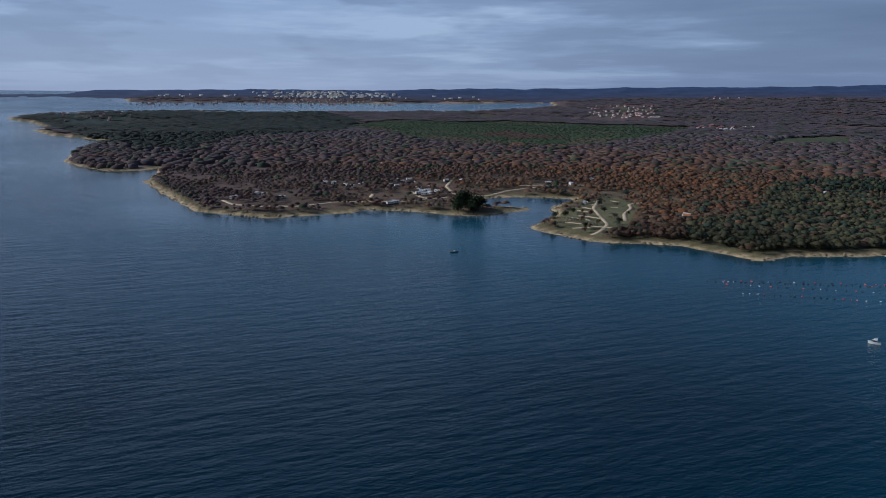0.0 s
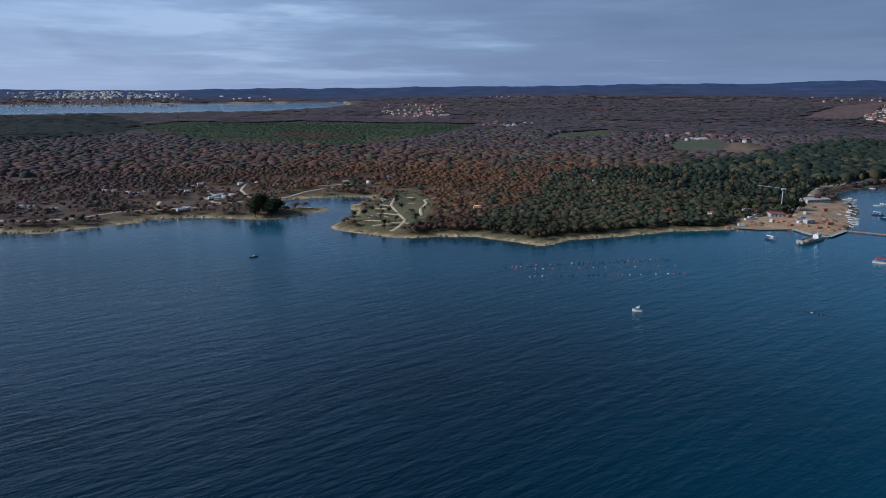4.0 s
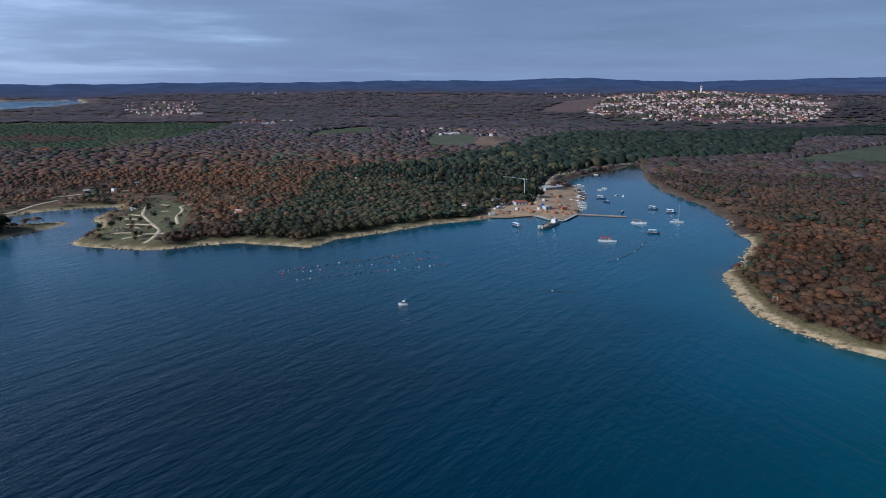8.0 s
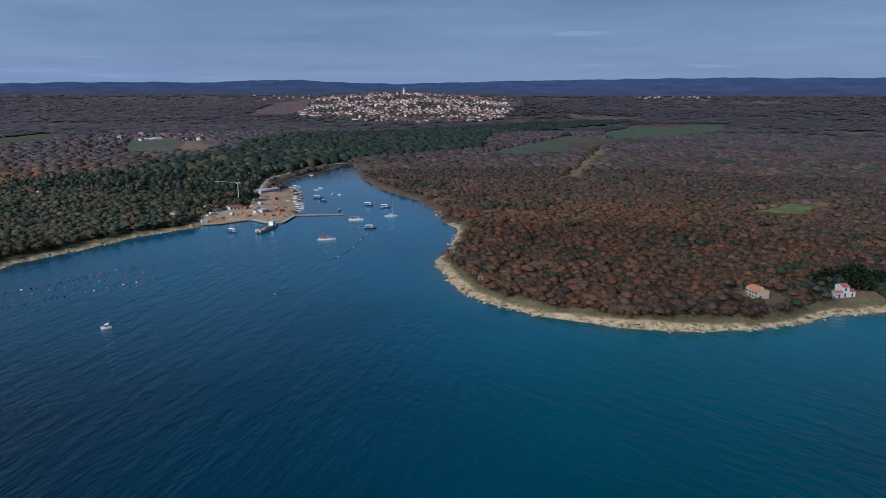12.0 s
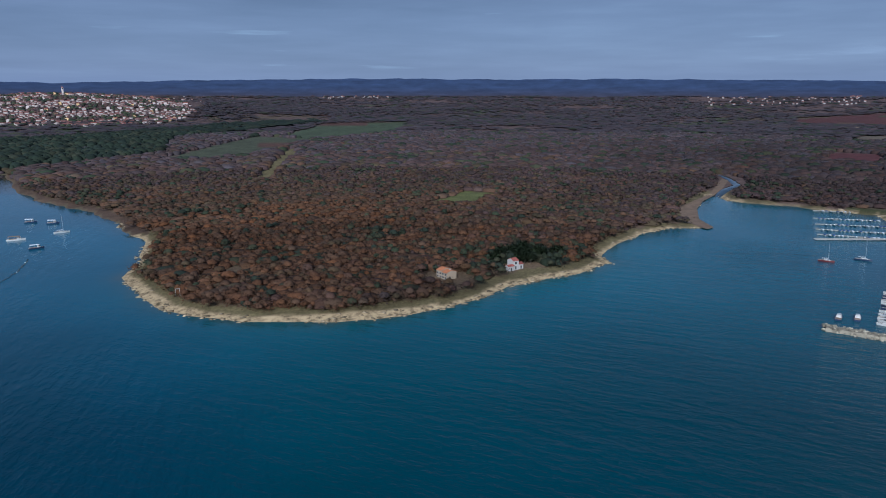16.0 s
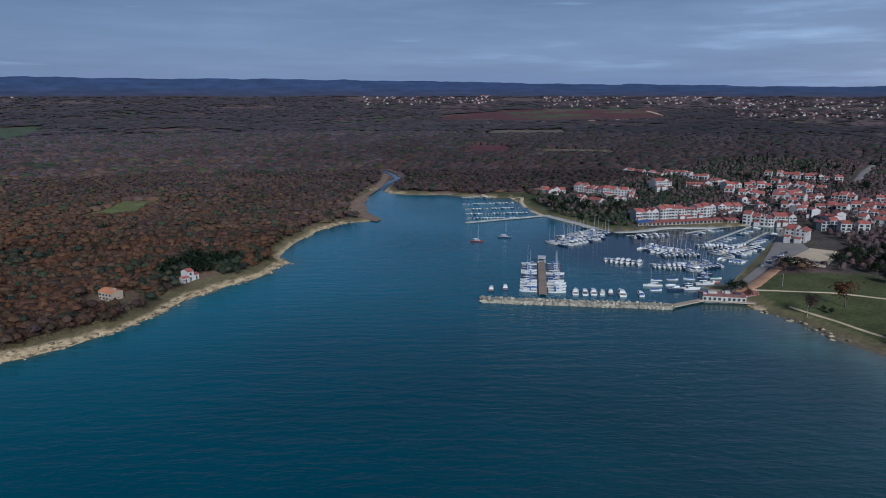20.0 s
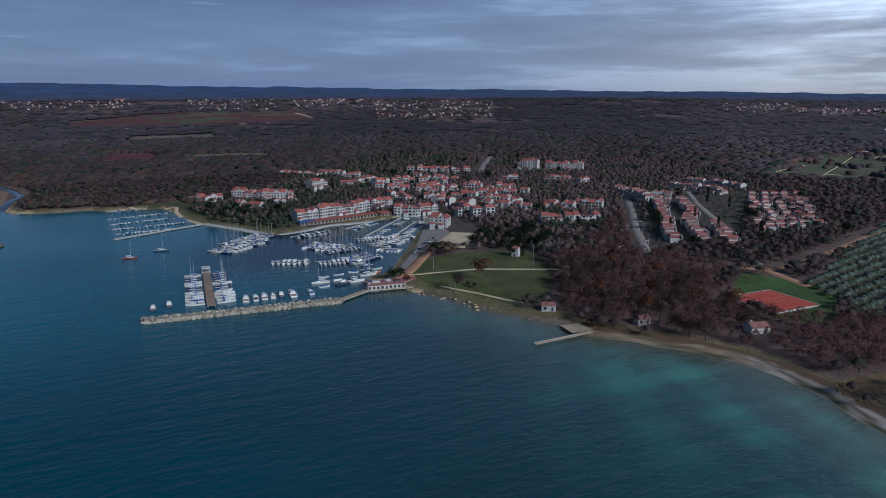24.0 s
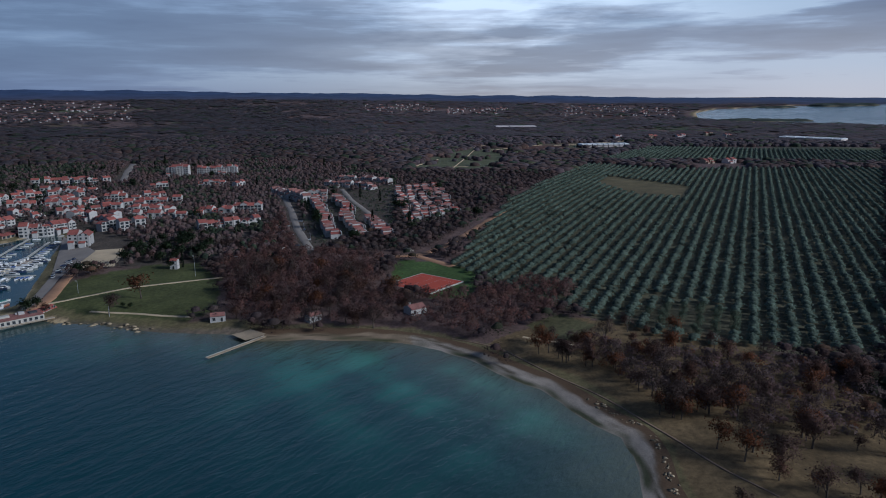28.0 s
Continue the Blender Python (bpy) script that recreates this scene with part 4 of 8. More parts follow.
# ---- low wooded islands in the southern sound ----
def island(x0, y0, x1, y1, half, high, label):
    u, v = np.meshgrid(np.linspace(-1, 1, 61), np.linspace(-1, 1, 17))
    ln = math.hypot(x1 - x0, y1 - y0)
    dx, dy = (x1 - x0) / ln, (y1 - y0) / ln
    wide = half * (1 - 0.75 * u ** 2 + 0.2 * np.sin(u * 9))
    x, y = (x0 + x1) / 2 + dx * u * ln / 2 - dy * v * wide, (y0 + y1) / 2 + dy * u * ln / 2 + dx * v * wide
    e = np.clip(1 - np.maximum(np.abs(u) ** 3, v ** 2), 0, 1)
    z = far_rise(np.hypot(x, y)) - 2.5 + np.sqrt(e) * high * (0.8 + 0.25 * wobble(x, y, 70, 61) + 0.2 * wobble(x, y, 18, 62))
    k = np.clip(e * 14, 0, 1).ravel()[:, None]
    c = np.array((0.30, 0.24, 0.16)) * (1 - k) + np.array((0.040, 0.048, 0.038)) * k * (1 + 0.3 * wobble(x, y, 25, 63).ravel()[:, None])
    tagged(new("island", smooth(grid_mesh("island", np.stack([x.ravel(), y.ravel(), z.ravel()], 1), sheet_faces(17, 61), [M_ISLE], c))), label, "island", kind="structure")


M_ISLE = tinted("island_scrub", 0.95, 0.35, 8, 0.5, 0.0)
island(2730, -1600, 2570, -1990, 55, 15, "low wooded headland reaching into the sound")
island(3420, -2590, 3290, -2930, 60, 18, "low dark island in the pale southern sound")
island(3440, -2300, 3370, -2510, 40, 11, "small flat island in the pale southern sound")

# ---- far hills ----
def hill_top(th):
    """Skyline height at the rim, by heading."""
    knots = [(-180, 80), (-133, 84), (-122, 100), (-105, 122), (-85, 150), (-68, 172), (-50, 195), (-38, 214), (-24, 218), (-8, 218), (2, 198), (12, 182), (20, 205),
             (24, 188), (35, 176), (45, 160), (58, 142), (70, 122), (84, 112), (91, 104), (93, 80), (180, 80)]
    xs, ys = zip(*knots)
    return np.interp(th, xs, ys) + (wobble(th * 60, th * 0 + 3, 90, 13) * 7 + wobble(th * 60, th * 0, 28, 14) * 2.5) * np.clip((92 - th) / 10, 0, 1) * np.clip((th + 134) / 10, 0, 1)


M_HILLS = tinted("distant_hills", 1.0, 0.25, 120, 0.0, 0.0)
th = np.arange(-180, 180.01, 0.2)
near_rim = 4280 + 60 * np.clip((-108 - th) / 8, 0, 1) + 120 * wobble(th * 60, th * 0 + 9, 200, 17)
rows, tint = [], []
for k in range(9):
    f = k / 8.0
    r = near_rim + (4900 - near_rim) * f
    x, y = -np.sin(np.radians(th)) * r, np.cos(np.radians(th)) * r
    base = ground(x, y) + np.where(f > 0, 3.0, -4.0)
    top = hill_top(th)
    h = base + np.maximum(top - base, 0) * f ** 2.2 + wobble(th * 60, th * 0 + k, 60, 15 + k) * 5 * f * (1 - f)
    rows.append(np.stack([x, y, h], 1))
    # haze put into the hill colour: bluer towards the skyline
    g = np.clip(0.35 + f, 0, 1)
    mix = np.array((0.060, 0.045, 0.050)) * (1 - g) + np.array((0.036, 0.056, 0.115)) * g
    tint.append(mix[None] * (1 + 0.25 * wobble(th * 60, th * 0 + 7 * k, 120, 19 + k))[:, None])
hill_co = np.concatenate(rows)
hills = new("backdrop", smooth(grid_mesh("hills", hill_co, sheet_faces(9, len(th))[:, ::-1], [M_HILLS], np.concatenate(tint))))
tagged(hills, "low blue wooded hills along the horizon", "hills", kind="structure")
# ---- woods ----
rng = np.random.default_rng(7)


def clump_proto(n, seed, leaf, flat=0.75, low=0.0, ragged=0.0):
    """A crown as n loose clumps of twigs and leaves in an uneven, open ball of radius 1 (triangles: corners (n*3, 3))."""
    g = np.random.default_rng(seed)
    d = g.normal(size=(n, 3))
    d /= np.linalg.norm(d, axis=1)[:, None]
    d[:, 2] = np.abs(d[:, 2]) * 1.0 - low
    rad = g.uniform(0.45, 1.0, n) ** 0.6
    c = d * rad[:, None] * np.array((1, 1, flat)) * (1 + 0.22 * np.sin(d[:, :1] * 5 + seed) * np.cos(d[:, 1:2] * 4))
    c = c + g.normal(size=(n, 3)) * ragged * np.array((1, 1, 0.6))
    nrm = d * 0.5 + g.normal(size=(n, 3)) * 0.34 + np.array((0, 0, 0.7))
    nrm /= np.linalg.norm(nrm, axis=1)[:, None]
    t = np.cross(nrm, g.normal(size=(n, 3)))
    t /= np.linalg.norm(t, axis=1)[:, None]
    b = np.cross(nrm, t)
    s = leaf * g.uniform(0.6, 1.4, n)[:, None]
    q = g.uniform(0.5, 1.1, (n, 1))
    soft = d * np.array((0.75, 0.75, 0.5)) + np.array((0, 0, 0.75)) + g.normal(size=(n, 3)) * 0.12
    soft /= np.linalg.norm(soft, axis=1)[:, None]
    return np.stack([c - t * s - b * s * 0.5 * q, c + t * s - b * s * 0.6 * q, c + b * s * 1.1 * q], 1).reshape(-1, 3), np.repeat(soft, 3, 0)


def dome_proto(sides, rings, seed):
    """The dense inside of a crown: an uneven rounded heap of twigs of radius 1; corners and triangles."""
    g = np.random.default_rng(seed)
    co, tri = [], []
    for k, (r, z) in enumerate(rings):
        a = (np.arange(sides) + 0.5 * (k % 2)) * 6.2832 / sides + g.uniform(-0.2, 0.2, sides)
        q = r * g.uniform(0.78, 1.18, sides)
        co += [(math.cos(u) * v, math.sin(u) * v, z + w) for u, v, w in zip(a, q, g.uniform(-0.09, 0.09, sides))]
    top = len(co)
    co.append((g.uniform(-0.15, 0.15), g.uniform(-0.15, 0.15), 1.0))
    for k in range(len(rings) - 1):
        for i in range(sides):
            p, q = k * sides + i, k * sides + (i + 1) % sides
            tri += [(p, q, p + sides), (q, q + sides, p + sides)]
    o = (len(rings) - 1) * sides
    tri += [(o + i, o + (i + 1) % sides, top) for i in range(sides)]
    return np.array(co), np.array(tri)


DOME_MID = (6, ((0.95, -0.2), (0.74, 0.58)))
DOME_FAR = (5, ((0.95, -0.15), (0.72, 0.6)))
DOME_LAST = (6, ((1.0, -0.1),))
DOME_LOW = (5, ((1.0, -2.4), (0.86, 0.1)))


def canopy(name, x, y, size, height, col, shape, label, category="trees", protos=5, deep=0.6):
    """The rounded insides of many crowns as one mesh."""
    allco, alltri, allcol, o = [], [], [], 0
    kind = rng.integers(0, protos, len(x))
    z = ground(x, y)
    for p in range(protos):
        k = np.nonzero(kind == p)[0]
        if not len(k):
            continue
        proto, tri = dome_proto(shape[0], shape[1], 300 + p)
        a = rng.uniform(0, 6.283, len(k))
        ca, sa = np.cos(a)[:, None], np.sin(a)[:, None]
        px, py, pz = proto[None, :, 0], proto[None, :, 1], proto[None, :, 2]
        sx, sy = (size[k] * rng.uniform(0.85, 1.15, len(k)))[:, None], (size[k] * rng.uniform(0.85, 1.15, len(k)))[:, None]
        co = np.stack([px * sx * ca - py * sy * sa + x[k][:, None], px * sx * sa + py * sy * ca + y[k][:, None], pz * height[k][:, None] * deep + (z[k] + height[k] * (0.96 - deep))[:, None]], -1)
        n = proto.shape[0]
        allco.append(co.reshape(-1, 3))
        alltri.append((tri[None] + (np.arange(len(k)) * n)[:, None, None]).reshape(-1, 3) + o)
        allcol.append(np.repeat(col[k], n, 0))
        o += n * len(k)
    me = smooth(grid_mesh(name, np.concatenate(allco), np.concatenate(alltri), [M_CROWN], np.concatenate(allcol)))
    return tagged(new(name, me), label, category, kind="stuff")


def spots(ring_lo, ring_hi, step, th_lo=-140, th_hi=102):
    """Jittered places between two distances."""
    n = int(2 * ring_hi / step)
    u = (np.arange(n) - n / 2) * step
    x, y = np.meshgrid(u, u)
    x, y = x.ravel() + rng.uniform(-0.45, 0.45, n * n) * step, y.ravel() + rng.uniform(-0.45, 0.45, n * n) * step
    r, t = np.hypot(x, y), np.degrees(np.arctan2(-x, y))
    k = (r >= ring_lo) & (r < ring_hi) & (t > th_lo) & (t < th_hi)
    return x[k], y[k]


def woods(name, x, y, size, height, col, n_leaf, leaf, label, flat=0.8, protos=5, category="trees", ragged=0.0):
    """Many crowns as one mesh of loose clumps."""
    allco, allcol, alln = [], [], []
    kind = rng.integers(0, protos, len(x))
    z = ground(x, y)
    for p in range(protos):
        k = np.nonzero(kind == p)[0]
        if not len(k):
            continue
        proto, soft = clump_proto(n_leaf, 100 + p * 7 + n_leaf, leaf, flat, 0.0, ragged)
        a = rng.uniform(0, 6.283, len(k))
        ca, sa = np.cos(a)[:, None], np.sin(a)[:, None]
        px, py, pz = proto[None, :, 0], proto[None, :, 1], proto[None, :, 2]
        sx = size[k][:, None]
        co = np.stack([(px * ca - py * sa) * sx + x[k][:, None], (px * sa + py * ca) * sx + y[k][:, None],
                       pz * height[k][:, None] * 0.62 + (z[k] + height[k] * 0.36)[:, None]], -1)
        allco.append(co.reshape(-1, 3))
        nx, ny, nz = soft[None, :, 0], soft[None, :, 1], soft[None, :, 2]
        alln.append(np.stack([nx * ca - ny * sa, nx * sa + ny * ca, nz + 0 * ca], -1).reshape(-1, 3))
        allcol.append(np.repeat(col[k], proto.shape[0], 0))
    co, cl = np.concatenate(allco), np.concatenate(allcol)
    faces = np.arange(len(co)).reshape(-1, 3)
    me = grid_mesh(name, co, faces, [M_LEAF], cl)
    # crowns are shaded as soft rounded masses of twigs
    me.normals_split_custom_set_from_vertices(np.concatenate(alln).astype(np.float32))
    ob = new(name, me)
    return tagged(ob, label, category, kind="stuff")


BARE = np.array([(0.138, 0.090, 0.086), (0.146, 0.092, 0.084), (0.124, 0.090, 0.090), (0.130, 0.096, 0.088)])
BROWN = np.array([(0.172, 0.106, 0.074), (0.184, 0.110, 0.072), (0.150, 0.108, 0.078), (0.140, 0.110, 0.066)])
# bare oaks with distance haze put into the colour
HAZED = np.array([(0.138, 0.104, 0.114), (0.146, 0.108, 0.114), (0.126, 0.106, 0.122), (0.130, 0.110, 0.118)])
RUST = np.array([(0.258, 0.112, 0.050), (0.228, 0.106, 0.054), (0.20, 0.106, 0.060)])
GREENS = np.array([(0.064, 0.086, 0.054), (0.080, 0.100, 0.058), (0.108, 0.112, 0.066), (0.060, 0.080, 0.056)])
OPEN = [HARBOUR_LAWN, FIELD_TAN, FIELD_SAGE, FIELD_STRIP, FIELD_WINE, FIELD_PALE, FIELD_PALE_B, FIELD_N, FIELD_N_B, GREEN_FAR, FIELD_A, FIELD_B, FIELD_DRY, MEADOW, PLOUGH, OLIVE, OLIVE_FAR, LAWN, LAWN_COURT, PARK, VILLAGE, CAMP, TOWN, SITE_GROUND, SITE_YARD, CREEK_SAND, LOT, QUAY_YARD]
CLEAR_LINES = [(YARD_TRACK, 5), (BAY_TRACK, 7), (CAMP_TRACK, 5), (CAMP_TRACK_B, 5), (CAMP_ROAD_W, 7), (CAMP_ROAD_X, 6), (CAMP_ROAD_Y, 7), (CAMP_ROAD_Z, 6), (LAGOON_ROAD, 6), (TRACK_RED, 9), (TRACK_RED_B, 9),
               (ROAD_MAIN, 9), (BEACH_PATH, 4), (POINT_HOUSE, 13), ([(148, 411), (146, 402)], 9), (WHITE_HOUSE, 10), (HUT_HEAD, 11), (COURT + COURT[:1], 6), (CREEK, 17)]
CLEAR_LINES += [([p, (p[0] - 60, p[1] + 30)], 24) for p in SOUTH_VILLAGE]
CLEAR_LINES += [([b[0:2], b[2:4]], 8) for b in BEACH_HUTS + SITE_HOUSES] + [([p, p], 9) for p in CARAVANS_A + CARAVANS_B + CRANE_FOOT]


GROVE = [(405, 60), (470, 64), (480, 20), (470, -30), (385, -48), (350, -40), (358, -15), (366, 20), (385, 50)]


GROVE_ROAD = [(470, -30), (480, 20), (475, 64), (500, 70), (530, 62), (590, 50), (700, 44), (700, 34), (590, 24), (540, 8), (512, -20), (500, -45)]
GROVE_COURT = [(350, -40), (385, -48), (404, -56), (398, -88), (420, -130), (400, -150), (352, -118), (330, -80), (332, -58)]


def in_grove(x, y):
    return within(x, y, GROVE) | within(x, y, GROVE_ROAD) | within(x, y, GROVE_COURT)


def leaf_colours(x, y):
    """Which trees grow where: bare oaks, rust-leaved oaks, evergreens; distance haze is in the colours."""
    n = len(x)
    c = BARE[rng.integers(0, 4, n)]
    rust = wobble(x, y, 75, 31) * 0.6 + wobble(x, y, 23, 32) * 0.5
    point = np.exp(-((x - 60) ** 2 / 300 ** 2 + (y - 560) ** 2 / 260 ** 2))
    point = point + 0.75 * np.exp(-((x + 560) ** 2 / 330 ** 2 + (y - 620) ** 2 / 260 ** 2))
    point = point + 0.42 * np.exp(-((x + 950) ** 2 / 650 ** 2 + (y - 560) ** 2 / 420 ** 2))
    # farther crowns take the hazy palette more often
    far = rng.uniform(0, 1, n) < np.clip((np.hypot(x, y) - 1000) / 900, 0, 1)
    c = np.where(far[:, None], HAZED[rng.integers(0, 4, n)], c)
    warm = np.exp(-((x - 60) ** 2 / 420 ** 2 + (y - 620) ** 2 / 420 ** 2)) + np.exp(-((x + 560) ** 2 / 400 ** 2 + (y - 560) ** 2 / 350 ** 2))
    c = np.where((rng.uniform(0, 1, n) < warm)[:, None], BROWN[rng.integers(0, 4, n)], c)
    k = np.clip(rust * 0.50 + 0.82 * point - 0.12, 0.0, 0.78) * np.where(within(x, y, MAQUIS), 0.25, 1.0)
    k = np.clip((k + 0.8 * wobble(x, y, 11, 34) * np.clip(k * 2, 0, 0.7)) + rng.normal(0, 0.09, n) * (k > 0.03), 0, 1)[:, None]
    c = c * (1 - k) + RUST[rng.integers(0, 3, n)] * k
    ev = 0.07 + 0.85 * within(x, y, PINES) + 0.97 * within(x, y, PINE_CAPE) + 0.62 * within(x, y, MAQUIS)
    ev = ev + 1.1 * np.exp(-((x - 218) ** 2 + (y - 436) ** 2) / 40 ** 2) + 0.30 * (wobble(x, y, 60, 33) > 0.5)
    k = rng.uniform(0, 1, n) < ev
    c = np.where(k[:, None], GREENS[rng.integers(0, 4, n)], c)
    c = np.where((k & (within(x, y, PINES) | (within(x, y, MAQUIS) & (y > 720))))[:, None], c * np.array((0.62, 0.70, 0.78)), c)
    # haze put into the cape pines' colour: darker and bluer
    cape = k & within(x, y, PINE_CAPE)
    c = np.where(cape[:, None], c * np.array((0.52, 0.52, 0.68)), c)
    olive = within(x, y, MAQUIS) & (rng.uniform(0, 1, n) < np.where(y > 720, 0.22, 0.45))
    c = np.where(olive[:, None], np.array((0.125, 0.114, 0.058)), c)
    # all kinds toned darker towards the east
    c = c * (1 - 0.34 * np.clip((x - 480) / 350, 0, 1) * np.clip((1500 - y) / 500, 0, 1) * np.clip((y + 160) / 160, 0, 1))[:, None]
    return c * rng.uniform(0.86, 1.14, (n, 1)) * (1 + 0.16 * wobble(x, y, 70, 38) + 0.10 * wobble(x, y, 21, 39))[:, None], k


def wooded_lines(x, y, more=0.0):
    """True where no track, house or clearing is in the way."""
    k = np.ones(len(x), bool)
    for line, gap in CLEAR_LINES:
        for (x0, y0), (x1, y1) in zip(line, line[1:]):
            dx, dy = x1 - x0, y1 - y0
            t = np.clip(((x - x0) * dx + (y - y0) * dy) / max(dx * dx + dy * dy, 1e-6), 0, 1)
            k &= (x - x0 - t * dx) ** 2 + (y - y0 - t * dy) ** 2 > (gap + more) ** 2
    return k


def wooded(x, y, edge):
    s = inland(x, y)
    k = s > edge + wobble(x, y, 30, 35) * 4
    for ring in OPEN:
        k &= ~within(x, y, ring)
    k &= wooded_lines(x, y)
    scrub = within(x, y, FIELD_S) | within(x, y, FIELD_S_B)
    k &= ~(scrub & (rng.uniform(0, 1, len(x)) + 0.6 * wobble(x, y, 40, 99) < 1.0))
    r, a = np.hypot(x, y), np.degrees(np.arctan2(-x, y))
    for a0, a1, r0, r1, n in VILLAGES:
        k &= ~((a > min(a0, a1)) & (a < max(a0, a1)) & (r > min(r0, r1) - 260) & (r < max(r0, r1)) & (rng.uniform(0, 1, len(x)) < 0.6))
    # open ground: the camp shore, glades
    thin = (x < -540) & (y > 20) & (y < 560) & (s < 170)
    glade = wobble(x, y, 48, 36) + 0.5 * wobble(x, y, 19, 37) > 0.72
    return k & ~(thin & (wobble(x, y, 33, 98) + rng.uniform(-0.5, 0.5, len(x)) > 0.12)) & ~(glade & (rng.uniform(0, 1, len(x)) < 0.85))


# distance from and to, spacing, leaf clumps and their size, crown radius and height, inner shape, its breadth and depth
for lo, hi, step, bits, leaf, crown, tall, dome, broad, deep in ((150, 620, 6.4, 88, 0.11, 4.7, 7.8, DOME_FAR, 0.62, 0.30), (620, 1050, 7.4, 20, 0.20, 5.2, 7.4, DOME_FAR, 0.64, 0.30),
                                                                 (1050, 1900, 10.0, 0, 0, 8.0, 7.2, DOME_LOW, 1.0, 0.27), (1900, 3300, 17, 0, 0, 14.6, 6.8, DOME_LAST, 1.0, 0.32),
                                                                 (3300, 4350, 26, 0, 0, 20, 6.8, DOME_LAST, 1.0, 0.5)):
    x, y = spots(lo, hi, step)
    k = wooded(x, y, 9 if lo < 1500 else (22 if lo < 3000 else 60)) & ~in_grove(x, y)
    if lo >= 1900:
        k &= (wobble(x, y, 260, 41) + rng.uniform(-0.5, 0.5, len(x))) > -0.35
    x, y = x[k], y[k]
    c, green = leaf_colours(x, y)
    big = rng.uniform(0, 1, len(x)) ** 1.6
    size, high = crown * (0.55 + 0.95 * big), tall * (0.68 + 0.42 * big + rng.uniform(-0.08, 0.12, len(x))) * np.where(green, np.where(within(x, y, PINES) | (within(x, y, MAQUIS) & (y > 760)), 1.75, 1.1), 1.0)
    # toned by distance and region; the insides darker than the leaf clumps
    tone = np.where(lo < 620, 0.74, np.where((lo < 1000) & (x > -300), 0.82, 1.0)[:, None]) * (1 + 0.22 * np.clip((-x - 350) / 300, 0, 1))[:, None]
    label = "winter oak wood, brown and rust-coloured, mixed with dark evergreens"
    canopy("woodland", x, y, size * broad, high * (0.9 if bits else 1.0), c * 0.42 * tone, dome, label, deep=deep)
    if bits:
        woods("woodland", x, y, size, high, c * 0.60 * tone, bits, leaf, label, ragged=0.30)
        # coppice and brambles that close the gaps between the crowns
        x, y = spots(lo, hi, step * 1.1)
        k = wooded(x, y, 19) & wooded_lines(x, y, 7.0) & ~in_grove(x, y) & ~((x > 250) & (y < 200)) & ~((x < -540) & (y < 620))
        x, y = x[k], y[k]
        c, green = leaf_colours(x, y)
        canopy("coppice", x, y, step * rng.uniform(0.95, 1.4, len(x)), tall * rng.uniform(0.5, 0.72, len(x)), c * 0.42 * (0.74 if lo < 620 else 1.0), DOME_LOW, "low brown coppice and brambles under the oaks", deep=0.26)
# ---- builders ----
def box_bm(bm, x0, y0, z0, x1, y1, z1, bevel=0.0):
    """A block with its edges broken."""
    v = [bm.verts.new(p) for p in ((x0, y0, z0), (x1, y0, z0), (x1, y1, z0), (x0, y1, z0), (x0, y0, z1), (x1, y0, z1), (x1, y1, z1), (x0, y1, z1))]
    f = [bm.faces.new([v[i] for i in q]) for q in ((3, 2, 1, 0), (4, 5, 6, 7), (0, 1, 5, 4), (1, 2, 6, 5), (2, 3, 7, 6), (3, 0, 4, 7))]
    if bevel:
        bmesh.ops.bevel(bm, geom=list({e for g in f for e in g.edges}), offset=bevel, segments=1, affect="EDGES")
    return bm


def block(x0, y0, z0, x1, y1, z1, bevel=0.0):
    return box_bm(bmesh.new(), x0, y0, z0, x1, y1, z1, bevel)


def prism(bm, pts, y0, y1):
    """A profile in x and z drawn out along y."""
    a, b = [bm.verts.new((x, y0, z)) for x, z in pts], [bm.verts.new((x, y1, z)) for x, z in pts]
    n = len(pts)
    bm.faces.new(a)
    bm.faces.new(b[::-1])
    for i in range(n):
        bm.faces.new((a[i], b[i], b[(i + 1) % n], a[(i + 1) % n]))
    bmesh.ops.recalc_face_normals(bm, faces=bm.faces)
    return bm


def tube(bm, p0, p1, r0, r1, n=6):
    """A tapered round bar."""
    p0, p1 = Vector(p0), Vector(p1)
    q = (p1 - p0).to_track_quat("Z", "Y")
    rings = [[bm.verts.new(p + q @ Vector((r * math.cos(6.2832 * i / n), r * math.sin(6.2832 * i / n), 0))) for i in range(n)] for p, r in ((p0, r0), (p1, r1))]
    for i in range(n):
        bm.faces.new((rings[0][i], rings[0][(i + 1) % n], rings[1][(i + 1) % n], rings[1][i]))
    bm.faces.new(rings[0][::-1])
    bm.faces.new(rings[1])
    return bm


def mesh_of(name, bm, *mats):
    me = bpy.data.meshes.new(name)
    bm.to_mesh(me)
    bm.free()
    for m in mats:
        me.materials.append(m)
    return me


def piece(name, me, parent, m=None, label=""):
    ob = new(name, me)
    ob.parent = parent
    if m is not None:
        ob.matrix_local = m
    if label:
        ob["label"] = label
    return ob


def thing(name, x, y, turn=0.0, z=None, label="", category="", group=""):
    ob = new(name)
    ob.empty_display_size = 0.5
    ob.matrix_basis = pose(x, y, max(float(ground(x, y)), 0.9) if z is None else z, 0, 0, turn)
    return tagged(ob, label, category, group)


